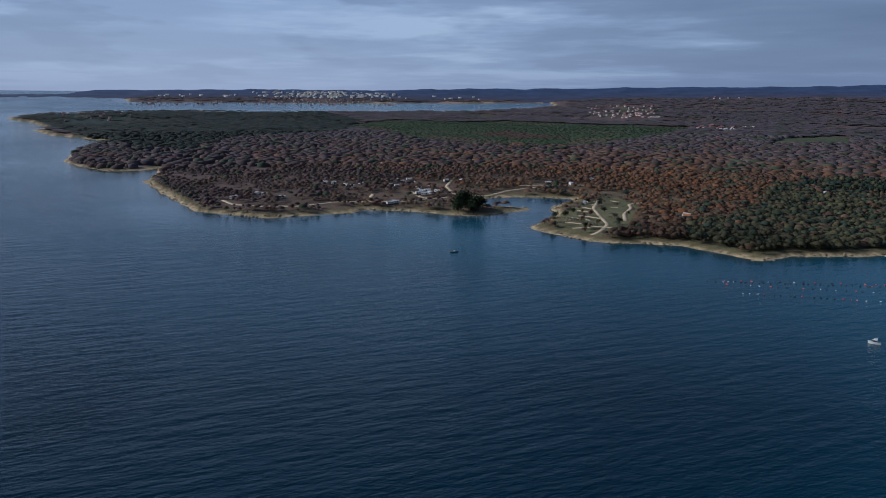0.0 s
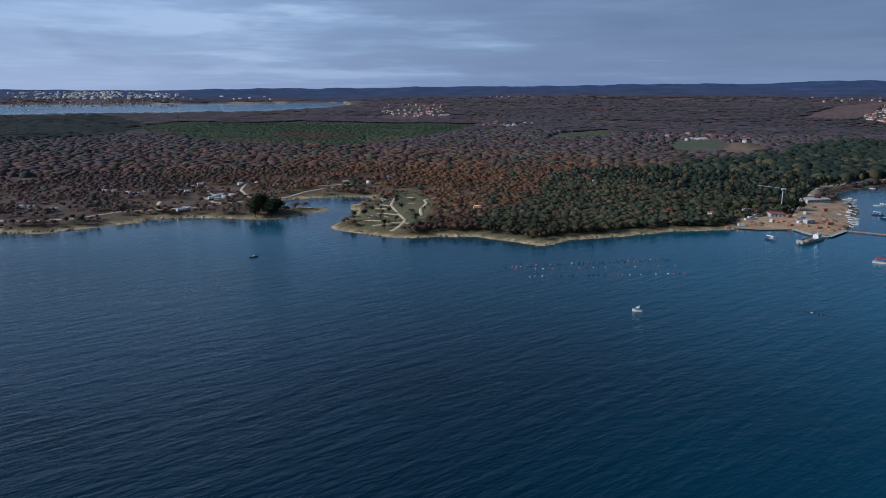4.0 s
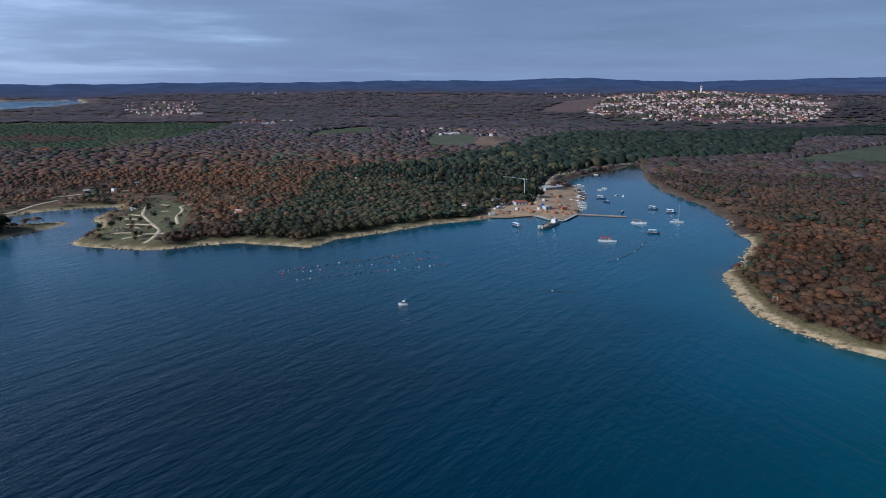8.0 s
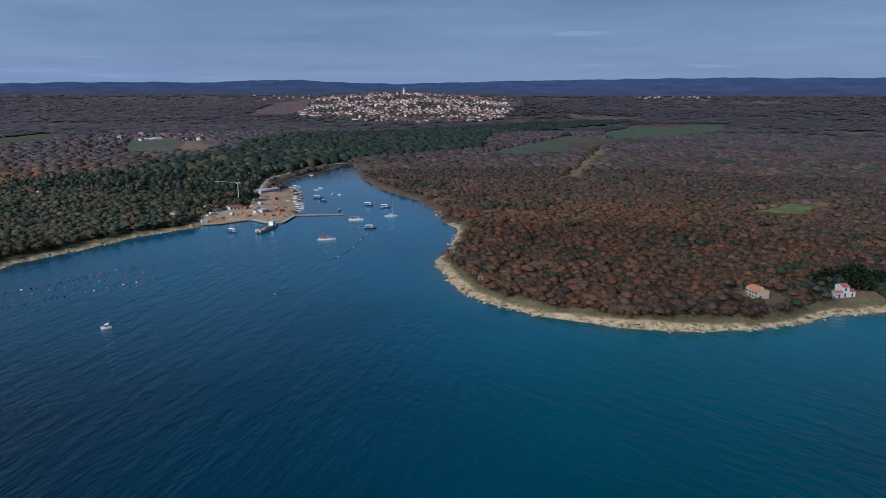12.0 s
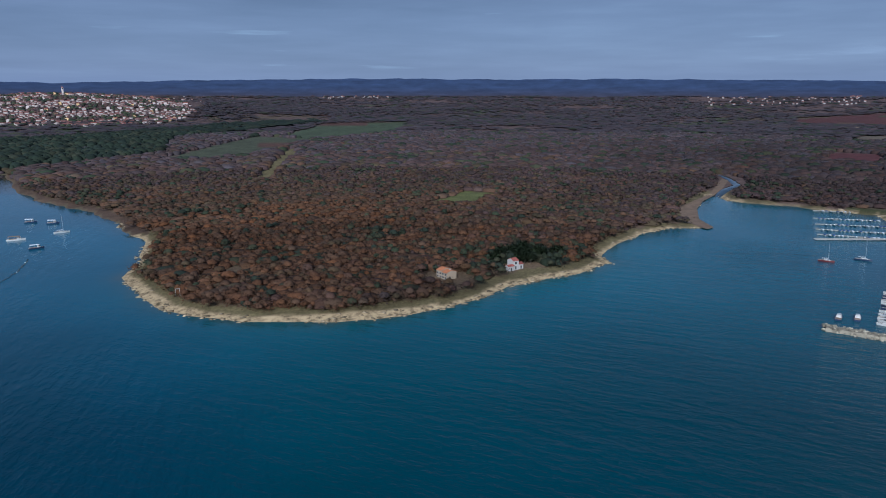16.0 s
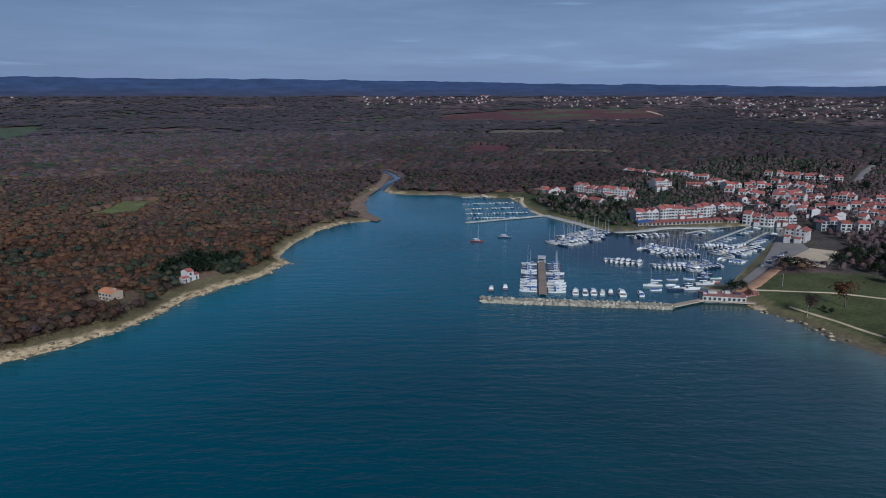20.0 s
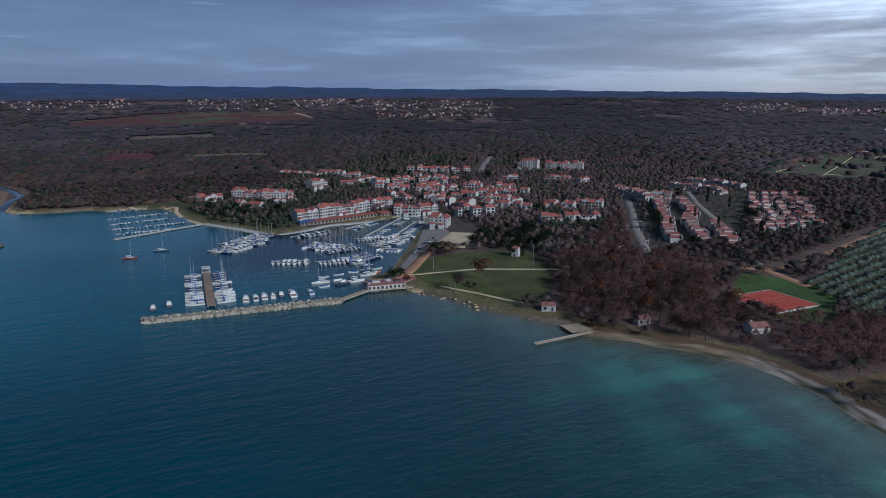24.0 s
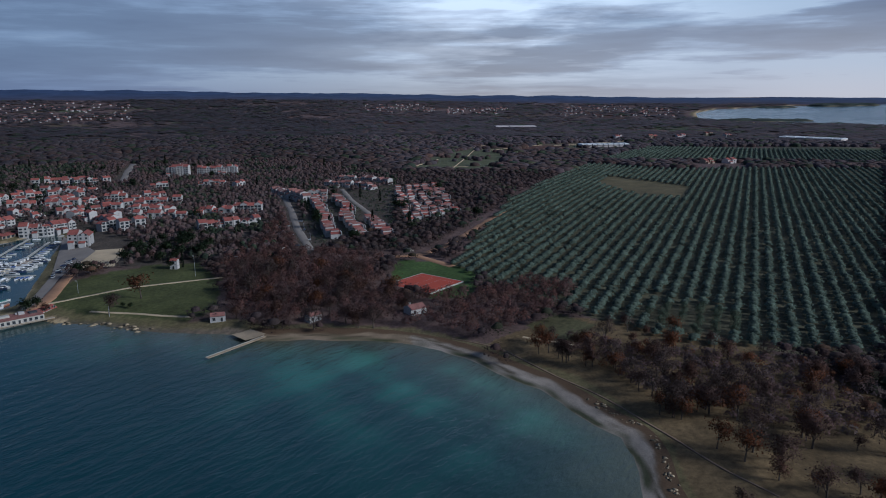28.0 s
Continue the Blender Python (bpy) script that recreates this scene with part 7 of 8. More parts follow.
for x0, y0, x1, y1, n, k in DINGHY_ROWS:
    pier("pontoon", (x0 - 2, y0 + 4), (x1 - 2, y1 + 4), 1.8, M_CONCRETE, "narrow floating pontoon in the small harbour", 0.5, 2)
for x0, y0, x1, y1, n, k in MARINA_ROWS_A + MARINA_ROWS_B:
    dx, dy = (x1 - x0) / math.hypot(x1 - x0, y1 - y0), (y1 - y0) / math.hypot(x1 - x0, y1 - y0)
    pier("pontoon", (x0 + dy * -7, y0 + dx * 7), (x1 + dy * -7, y1 + dx * 7), 2.2, M_CONCRETE, "floating concrete pontoon in the marina", 0.5, 1)
pier("pontoon_quay", (487, 450), (570, 422), 4.5, M_CONCRETE, "pale stone mole that shelters the small harbour", 1.0, 5)

# ---- marina boats ----
M_MAROON = surface("maroon_gelcoat", (0.11, 0.016, 0.016), 0.35, 0, 0.15, 2, 0.0)
M_NAVY = surface("navy_gelcoat", (0.02, 0.03, 0.07), 0.3, 0, 0.1, 2, 0.0, 0.2)
M_ORANGE = surface("orange_netting", (0.33, 0.105, 0.05), 0.8, 0, 0.3, 0.6, 0.02, 0.2)
M_BEIGE = surface("beige_tarpaulin", (0.42, 0.36, 0.27), 0.85, 0, 0.2, 1, 0.01, 0.2)
M_WHITE_CANVAS = surface("white_tarpaulin", (0.66, 0.67, 0.68), 0.85, 0, 0.1, 1, 0.01, 0.15)
M_TEAL = surface("teal_tarpaulin", (0.03, 0.13, 0.11), 0.8, 0, 0.2, 1, 0.01)
SAIL = [sailing_boat(11, M_HULL, "white sailing boat with a bare mast and blue sail cover"), sailing_boat(12.5, M_HULL, "large white sailing boat with a bare mast", False),
        sailing_boat(10, M_NAVY, "dark blue sailing boat with a bare mast")]
MOTOR = [motor_boat(12.5, M_HULL, "white motor cruiser with a flybridge"), motor_boat(10.5, M_HULL, "white motor boat under a blue cover", False, M_CANVAS),
         motor_boat(14.5, M_HULL, "large white motor yacht with dark windows"), motor_boat(11, M_NAVY, "dark-hulled motor boat with a white cabin", True),
         motor_boat(11.5, M_HULL, "white motor cruiser under a black cockpit cover", True, M_DARK), motor_boat(10, M_HULL, "white motor boat under a beige cover", False, M_BEIGE)]
SMALL = [open_boat(6.8, M_HULL, "small white open boat with an outboard"), open_boat(7.4, M_HULL, "small boat under a blue tarpaulin", M_CANVAS),
         open_boat(7.0, M_HULL, "small boat under a pale tarpaulin", M_WHITE_CANVAS), open_boat(7.4, M_NAVY, "small dark open boat")]
used = set()


def moor(protos, x, y, turn):
    """Set a boat afloat: the first of each kind is the built one, the others are copies."""
    ob = pick.choice(protos)
    m = pose(x, y, 0.0, pick.uniform(-1, 1), 0, turn)
    if ob not in used:
        used.add(ob)
        ob.matrix_basis = m
        return ob
    return copy_thing(ob, m)


KINDS = {"s": SAIL + SAIL[2:] + MOTOR[:2], "m": MOTOR + MOTOR[3:], "o": SMALL + SMALL[1:2] + SMALL[3:]}
for x0, y0, x1, y1, n, k in MARINA_ROWS_A + MARINA_ROWS_B + DINGHY_ROWS:
    a = math.degrees(math.atan2(y1 - y0, x1 - x0)) - 90
    dx, dy = (x1 - x0), (y1 - y0)
    ln = math.hypot(dx, dy)
    n = round(n * {"s": 1.5, "m": 1.15, "o": 1.1}[k])
    for i in range(n):
        t = (i + 0.5) / n + pick.uniform(-0.12, 0.12) / n
        if k == "o" and pick.random() < 0.14:
            continue
        moor(KINDS[k], x0 + dx * t, y0 + dy * t, a + pick.uniform(-8, 8))
        # the boats on the pontoon's far side
        if k == "s" or ln > 40 and k == "m" or (x0, y0, x1, y1, n, k) in DINGHY_ROWS:
            off = 13.5 if k != "o" else 8.0
            moor(KINDS[k], x0 + dx * t - dy / ln * off, y0 + dy * t + dx / ln * off, a + 180 + pick.uniform(-5, 5))
(px0, py0), (px1, py1) = PIER
pl = math.hypot(px1 - px0, py1 - py0)
pdx, pdy = (px1 - px0) / pl, (py1 - py0) / pl
pa = math.degrees(math.atan2(pdy, pdx))
for i in range(12):
    t = 3.5 + i * 6.5
    for s in (-1, 1):
        moor(SAIL + SAIL[::2] + MOTOR[1:2], px0 + pdx * t - pdy * s * 9, py0 + pdy * t + pdx * s * 9, pa + 90 * s + pick.uniform(-4, 4) + (180 if pick.random() < 0.3 else 0))
wa = math.degrees(math.atan2(bw_d.y, bw_d.x)) + 90
for x, y in WALL_YACHTS:
    moor(MOTOR, x + 6, y + 4.5, wa + pick.uniform(-4, 4))
# boats lying side-on in the corner of the basin, by the sea wall
for i, (x, y) in enumerate(((403, 207), (412, 199), (421, 193), (411, 214), (420, 206), (430, 199), (439, 192), (425, 219), (434, 212), (443, 205), (452, 198), (462, 203), (470, 212))):
    moor(SAIL + MOTOR[3:4] + SMALL[1:], x, y, -45 + pick.uniform(-9, 9) + 180 * (i % 2))
cutter = open_boat(9, M_ORANGE, "orange work boat beside the sea wall")
cutter.matrix_basis = pose(447, 190, 0, 0, 0, -40)
tender = open_boat(10, M_HULL, "white boat under a teal tarpaulin", M_TEAL)
tender.matrix_basis = pose(457, 194, 0, 0, 0, -48)
for ob in SAIL + MOTOR + SMALL:
    if ob not in used:
        moor([ob], 470 + pick.uniform(0, 20), 300, 30)

# ---- landing craft at the work quay ----
(bx1, by1), (bx0, by0) = BARGE
blen = math.hypot(bx1 - bx0, by1 - by0)
M_SHIP = surface("grey_ship_paint", (0.27, 0.265, 0.235), 0.6, 0, 0.25, 2, 0.0, 0, 0.4)
barge = thing("landing_craft", (bx0 + bx1) / 2, (by0 + by1) / 2, math.degrees(math.atan2(by1 - by0, bx1 - bx0)), 0.0, "grey flat-decked landing craft moored at the work quay", "landing craft")
part("hull", hull_bm(blen, 8.0, 1.8, 0.8, 0.95, full=5.0), M_SHIP, barge).data.materials.append(M_DECK)
part("wheelhouse", wedge(-blen * 0.42, -blen * 0.28, 2.6, 2.4, 1.5, 5.0, 0.2, 0.4), M_HULL, barge)
part("wheelhouse_window", wedge(-blen * 0.41, -blen * 0.285, 2.62, 2.42, 3.4, 4.5, 0.25, 0.35), M_GLASS, barge)
part("mast", tube(bmesh.new(), (-blen * 0.35, 0, 4.8), (-blen * 0.36, 0, 9.0), 0.15, 0.08), M_METAL, barge)
part("bow_ramp", block(blen * 0.44, -2.6, 1.2, blen * 0.47, 2.6, 4.2, 0.06), M_SHIP, barge)
for sy in (-1, 1):
    part("bulwark", block(-blen * 0.25, sy * 3.6 - 0.12, 1.4, blen * 0.36, sy * 3.6 + 0.12, 2.7, 0.04), M_SHIP, barge)
part("deck_load", block(-blen * 0.1, -1.8, 1.5, blen * 0.12, 1.6, 2.6, 0.1), M_WOOD, barge)

# ---- boats in the bay ----
red_boat = canopy_boat(15, M_HULL, M_RED, "white excursion boat with a red awning at anchor")
red_boat.matrix_basis = pose(*BAY_BOATS[0], 0, 0, 0, 12)
tour = canopy_boat(14, M_HULL, M_WOOD, "white excursion boat with a brown awning at anchor")
tour.matrix_basis = pose(*BAY_BOATS[1], 0, 0, 0, 8)
work = canopy_boat(11, M_NAVY, M_WHITE_CANVAS, "dark shellfish boat with a pale roof")
work.matrix_basis = pose(*BAY_BOATS[2], 0, 0, 0, 20)
for i in (3, 4, 7, 9):
    copy_thing(work, pose(*BAY_BOATS[i], 0, 0, 0, pick.uniform(-30, 40)))
yacht = sailing_boat(13, M_HULL, "white sailing yacht at anchor in the bay", False)
yacht.matrix_basis = pose(*BAY_BOATS[5], 0, 0, 0, 15)
dark_boat = motor_boat(9, M_NAVY, "small dark working boat in the bay", False)
dark_boat.matrix_basis = pose(*BAY_BOATS[6], 0, 0, 0, -80)
copy_thing(dark_boat, pose(*BAY_BOATS[8], 0, 0, 0, -20))
for i in range(10, 15):
    moor(SMALL[:1], *BAY_BOATS[i], pick.uniform(0, 360))
for x, y in QUAY_BOATS:
    moor(MOTOR[:2] + SMALL[:2], x, y, 10 + pick.uniform(-8, 8))
launch = motor_boat(5.4, M_HULL, "white cabin launch drifting on open water", True)
launch.matrix_basis = pose(*BOATA[0], 0, 0, 0, -140)
skiff = open_boat(6.5, M_NAVY, "small dark open boat alone on the water")
skiff.matrix_basis = pose(*DINGHY[0], 0, 0, 0, 70)
ketch = sailing_boat(11, M_MAROON, "dark red sailing boat on a mooring", False)
ketch.matrix_basis = pose(*ANCHORED[0], 0, 0, 0, -55)
sloop = sailing_boat(12, M_NAVY, "dark-hulled sailing boat on a mooring", False)
sloop.matrix_basis = pose(*ANCHORED[1], 0, 0, 0, -60)
for x, y in YARD_BOATS:
    b = copy_thing(MOTOR[0], pose(x, y, float(ground(x, y)) + 0.3, 0, 0, 60))
    b["label"] = "white motor cruiser laid up on the shore"

# ---- shellfish lines ----
FLOAT_W = mesh_of("float", tube(tube(bmesh.new(), (-0.7, 0, 0.15), (0.7, 0, 0.15), 0.42, 0.42, 8), (0.7, 0, 0.15), (0.95, 0, 0.15), 0.42, 0.12, 8), M_WHITE_CANVAS)
FLOAT_D = mesh_of("float", tube(tube(bmesh.new(), (-0.6, 0, 0.15), (0.6, 0, 0.15), 0.42, 0.42, 8), (0.6, 0, 0.15), (0.85, 0, 0.15), 0.42, 0.12, 8), M_DARK)
M_FLOAT_RED = surface("faded_red_plastic", (0.42, 0.07, 0.06), 0.5, 0, 0.2, 1, 0.01)
FLOAT_R = mesh_of("float", tube(tube(bmesh.new(), (-0.6, 0, 0.15), (0.6, 0, 0.15), 0.42, 0.42, 8), (0.6, 0, 0.15), (0.85, 0, 0.15), 0.42, 0.12, 8), M_FLOAT_RED)
for k, (x0, y0, x1, y1) in enumerate(BUOY_LINES):
    n = (34, 22, 24, 26, 26, 12)[k]
    ob = thing("shellfish_line", x0, y0, math.degrees(math.atan2(y1 - y0, x1 - x0)), 0.0, "line of white, red and dark floats of a shellfish farm" if k < 4 else "curved line of dark and white floats on the bay", "float line", "shellfish lines")
    ln = math.hypot(x1 - x0, y1 - y0)
    bend = (0, 0, 0, 0, 5, 1)[k]
    part("rope", tube(bmesh.new(), (0, 0, -0.15), (ln, 0, -0.15), 0.05, 0.05, 4), M_DARK, ob)
    for i in range(n):
        t = (i + pick.uniform(0.2, 0.8)) / n
        kind = pick.random() if k < 4 else (0.1 if i % 9 == 4 else 0.9)
        piece("float", FLOAT_W if kind < 0.20 else (FLOAT_R if kind < 0.46 else FLOAT_D), ob, pose(t * ln, math.sin(t * 3.14) * -bend + pick.uniform(-0.6, 0.6), 0, 0, 0, pick.uniform(0, 360)) @ Matrix.Scale(pick.uniform(0.7, 1.0) * (0.68 if kind < 0.20 else 1.0), 4))

# ---- the village ----
ADDED = []
for s in HARBOUR_HOUSES:
    house(s, "house", "white plastered house with red tiled roof above the harbour", "harbour houses")
for i, s in enumerate(QUAY_HOUSES):
    house(s, "apartment_block", "white stepped apartment block with loggias on the marina quay", "apartment blocks", balconies=True, per_window=3.6, category="apartment block")
for s in BACK_HOUSES + HILL_HOUSES + MORE_HOUSES:
    house(s, "house", "white plastered house with red tiled roof among trees", "village houses", deep=True, per_window=4.6, category="house")
grown = 0
for x0, y0, x1, y1, d, st in BACK_HOUSES + HILL_HOUSES + MORE_HOUSES:
    w = math.hypot(x1 - x0, y1 - y0)
    ux, uy = (x1 - x0) / w, (y1 - y0) / w
    for a, b in ((w + 5.5, 1.0), (-15.0, 2.0), (w * 0.3, d + 6.0)):
        nx0, ny0 = x0 + ux * a - uy * b, y0 + uy * a + ux * b
        nx1, ny1 = nx0 + ux * 9.6, ny0 + uy * 9.6
        mx, my = (nx0 + nx1) / 2 - uy * 4, (ny0 + ny1) / 2 + ux * 4
        if grown < 34 and is_free(mx, my, 5.5) and within(mx, my, VILLAGE) and not within(mx, my, TERRACES) and inland(mx, my) > 25 and all(math.hypot(mx - p, my - q) > 14 for p, q in ADDED):
            grown += 1
            ADDED.append((mx, my))
            house((nx0, ny0, nx1, ny1, 8, pick.choice((2, 3, 3))), "house", "small white plastered house squeezed between its neighbours", "village houses", deep=True, per_window=4.6, category="house")
for s in TOWER_BLOCKS:
    house(s, "apartment_block", "tall white block of flats with small dark windows", "apartment blocks", kind="gable", balconies=s[5] > 4, per_window=4.0, category="apartment block")
for s in SLOPE_HOUSES:
    house(s, "house", "pale terraced house with faded tiled roof on the slope", "slope houses", roof=M_TILES_OLD, kind="gable")


def arcade(x0, y0, x1, y1, depth, label, roof):
    """The single-storey shops along the quay: glazed front under a lean-to roof."""
    w = math.hypot(x1 - x0, y1 - y0)
    ob = thing("shop_row", x0, y0, math.degrees(math.atan2(y1 - y0, x1 - x0)), None, label, "shops")
    part("wall", block(0, 0, -1, w, depth, 2.9), M_CREAM, ob)
    bm = bmesh.new()
    prism(bm, [(-1.2, 2.75), (depth + 0.1, 3.9), (depth + 0.1, 4.1), (-1.2, 2.95)], -0.3, w + 0.3)
    bmesh.ops.transform(bm, matrix=Matrix(((0, 1, 0, 0), (1, 0, 0, 0), (0, 0, 1, 0), (0, 0, 0, 1))), verts=bm.verts)
    bmesh.ops.recalc_face_normals(bm, faces=bm.faces)
    part("roof", bm, roof, ob)
    n = int(w / 4)
    for i in range(n):
        piece("shop_window", LOGGIA, ob, pose(w * (i + 0.5) / n, -0.01, 0.3))
        piece("column", mesh_of("column", tube(bmesh.new(), (0, -1.0, -0.6), (0, -1.0, 2.8), 0.12, 0.12, 6), M_PLASTER), ob, pose(w * i / n, 0, 0))
    return ob


arcade(590, 317, 655, 276, 6, "row of quayside shops under a red lean-to roof", M_TILES)
arcade(657, 272, 676, 262, 8, "low restaurant with a red roof beside the quay", M_TILES)
arcade(583, 323, 597, 314, 5, "shop front with a blue awning at the quay", M_CANVAS)


# terraced rows: each unit shows a strip of wall under its single-pitch roof
def terrace_unit(roof):
    ob = new("terraced_house")
    w, d, h = 8.6, 5.6, 4.6
    part("wall", walls_bm(w, d, h, 2.2, "shed"), M_PLASTER, ob)
    part("roof", roof_bm(w - 0.8, d - 0.6, h + 0.06, 2.2, "shed"), roof, ob)
    part("party_wall", block(w / 2, -d / 2 - 0.9, -1, w / 2 + 0.55, d / 2 + 0.3, h + 2.0, 0.05), M_PLASTER, ob)
    part("upper_wall", block(-w / 2 + 0.5, 0.5, 3.0, w / 2 - 1.2, d / 2 + 0.4, h + 2.6, 0.05), M_PLASTER, ob)
    up = part("upper_roof", roof_bm(w - 2.6, d / 2 - 0.4, h + 2.72, 0.7, "shed"), roof, ob)
    up.location = (-0.35, d / 4 + 0.6, 0)
    piece("window", WINDOW, up, pose(-1.5, -1.31, h + 0.9)) if roof is M_TILES else None
    return tagged(ob, "narrow white terraced house with a faded red mono-pitch roof", "terraced house", "terraced houses")


UNITS = [terrace_unit(M_TILES_OLD), terrace_unit(M_TILES)]
first = {0: True, 1: True}


def terrace(x0, y0, x1, y1, turn, step=5.7, zig=2.4, sway=12):
    n = int(math.hypot(x1 - x0, y1 - y0) / step)
    for i in range(n):
        t = (i + 0.5) / n
        x, y = x0 + (x1 - x0) * t, y0 + (y1 - y0) * t
        k = 0 if pick.random() < 0.75 else 1
        m = pose(x + pick.uniform(-0.4, 0.4), y + pick.uniform(-zig, zig), float(ground(x, y)) + pick.uniform(-1.3, 0.8), 0, 0, turn + pick.uniform(-sway, sway))
        if first[k]:
            UNITS[k].matrix_basis, first[k] = m, False
        else:
            copy_thing(UNITS[k], m)


terrace(800, 6, 582, -8, -80, 7.4)
terrace(690, -20, 577, -34, -80, 7.4)
terrace(806, -17, 704, -29, -80, 7.4)
terrace(660, -42, 568, -53, -80, 7.4)
for i in range(7):
    f = i / 6
    terrace(640 + 205 * f, -74 - 14 * f, 672 + 178 * f, -132 - 13 * f, -70, 10.4, 3.2, 26)

# ---- beach, court and club ----
for s in BEACH_HUTS:
    house(s, "beach_hut", "small white beach hut with a faded tiled roof under bare trees", roof=M_TILES_OLD, group="beach huts", category="hut")
(hx0, hy0), (hx1, hy1) = WHITE_TOWER_HOUSE
house((hx0, hy0, hx1, hy1, 4, 2), "pump_house", "narrow white two-storey hut on the lawn", category="hut")
(hx0, hy0), (hx1, hy1) = HUT_HEAD
house((hx0, hy0, hx1, hy1, 6, 1), "hut", "small white hut with an orange roof in the scrub", category="hut", roof=M_TILES_ORANGE)
(hx0, hy0), (hx1, hy1) = POINT_GABLE
point_house = house((hx0, hy0, hx1, hy1, 8, 2), "house", "cream stone house with an orange tiled roof in the wood", category="house", wall=M_CREAM, roof=M_TILES_ORANGE, per_window=2.6)
point_house.scale.z = 0.72
(hx0, hy0), (hx1, hy1) = WHITE_HOUSE
house((hx0 + 2, hy0 + 0.5, hx0 + 7, hy0 + 1.8, 6, 2), "house", "tall narrow white house with a red porch in the wood", category="house")
house((hx0 + 7.2, hy0 + 2.2, hx0 + 11, hy0 + 3.0, 4, 1), "annexe", "low white annexe beside the white house", category="house")
house((hx0 - 2.5, hy0 - 1.6, hx0 + 3.0, hy0 - 0.4, 3, 1), "porch", "low red-roofed porch of the white house", category="porch", per_window=9)
for i, s in enumerate(SITE_HOUSES):
    house(s, "quay_shed", ("white flat harbour restaurant beside the gravel", "orange-roofed shed on the work quay", "small white hut at the work quay", "long low white store under the pines",
                           "small white hut on the rocky shore", "white site cabin on the work quay")[i], "work quay sheds", kind="shed", category="shed", roof=(M_PLASTER, M_TILES, M_PLASTER, M_PLASTER, M_TILES, M_PLASTER)[i])
club = house((399, 175, 413, 155, 8, 1), "clubhouse", "low white clubhouse with a flat roof on the sea wall", category="clubhouse", kind="shed", roof=M_TILES_OLD, wall=M_CONCRETE, per_window=2.6)
for x, y, w, d, h, mat in ((-6, 1.5, 5.0, 3.0, 1.2, M_CONCRETE), (2.5, 2.0, 3.0, 2.4, 1.6, M_PLASTER), (8, 1.0, 4.0, 3.0, 0.9, M_DARK), (-10.5, -0.5, 2.0, 2.0, 0.8, M_METAL)):
    part("roof_box", block(x - w / 2, y - d / 2, 3.2, x + w / 2, y + d / 2, 3.6 + h, 0.05), mat, club)
part("terrace_roof", block(-13, 4.2, 2.2, 12, 10.5, 2.5, 0.05), M_TILES_OLD, club)
for x in (-12, -4, 4, 11):
    part("terrace_post", tube(bmesh.new(), (x, 10.0, -1.0), (x, 10.0, 2.25), 0.15, 0.15), M_WOOD, club)
house((419, 161, 431, 154, 7, 1), "shed", "red-roofed shed behind the clubhouse", category="shed")

cx, cy = np.mean([p[0] for p in COURT]), np.mean([p[1] for p in COURT])
cw = math.hypot(COURT[1][0] - COURT[0][0], COURT[1][1] - COURT[0][1])
cl = math.hypot(COURT[2][0] - COURT[1][0], COURT[2][1] - COURT[1][1])
ct = math.degrees(math.atan2(COURT[1][1] - COURT[0][1], COURT[1][0] - COURT[0][0]))
court = thing("tennis_court", cx, cy, ct, float(ground(cx, cy)) + 0.5, "red clay tennis court on green grass with pale kerbs", "tennis court")
part("surface", block(-cw / 2, -cl / 2, -1.5, cw / 2, cl / 2, 0.25, 0.05), M_CLAY, court)
for sx in (-0.25, 0.25):
    for k in (-1, 1):
        part("side_line", block(cw * sx + k * 5.48 - 0.06, -11.9, 0.25, cw * sx + k * 5.48 + 0.06, 11.9, 0.262), M_PLASTER, court)
        part("base_line", block(cw * sx - 5.5, k * 11.9 - 0.06, 0.25, cw * sx + 5.5, k * 11.9 + 0.06, 0.264), M_PLASTER, court)
for s in (-1, 1):
    part("kerb", block(s * cw / 2 - 0.3 + (0.3 if s > 0 else -0.3), -cl / 2 - 0.6, -1.6, s * cw / 2 + (0.3 if s > 0 else -0.3) + 0.3, cl / 2 + 0.6, 0.32), M_CONCRETE, court)
    part("kerb", block(-cw / 2, s * (cl / 2 + 0.3) - 0.28, -1.6, cw / 2, s * (cl / 2 + 0.3) + 0.28, 0.32), M_CONCRETE, court)

# ---- tower crane and poles ----
fx, fy = CRANE_FOOT[0]
crane = thing("tower_crane", fx, fy, -10, None, "slim grey tower crane over the pines", "crane")
mast = part("mast", block(-0.3, -0.3, -0.5, 0.3, 0.3, 19.5), M_METAL, crane)
part("jib", block(-30, -0.15, 19.6, 3, 0.15, 19.9, 0.05), M_METAL, crane)
part("counterweight", block(1.5, -0.5, 18.8, 3.2, 0.5, 19.6, 0.1), M_CONCRETE, crane)
part("cab", block(-1.2, -1.6, 18.0, 0.6, -0.72, 19.6, 0.1), M_PLASTER, crane)
for x, y, h in ((482, 85.5, 14), (408, 120, 7), (500, 60, 8), (455, 150, 8), (520, 30, 8), (570, 10, 8), (620, 16, 8)):
    lamp = thing("street_lamp", x, y, pick.uniform(0, 360), None, "slender grey lamp post beside the path", "street lamp", "lamp posts")
    pole = part("pole", tube(bmesh.new(), (0, 0, -0.5), (0, 0, h), 0.14, 0.08), M_METAL, lamp)
    part("arm", tube(bmesh.new(), (0, 0, h - 0.1), (1.4, 0, h + 0.1), 0.06, 0.05), M_METAL, lamp)
    part("lantern", block(1.2, -0.2, h, 2.0, 0.2, h + 0.18, 0.04), M_PLASTER, lamp)
gate = thing("beach_gate", -14, 430, 0, None, "small white frame standing on the rocky shore", "frame")
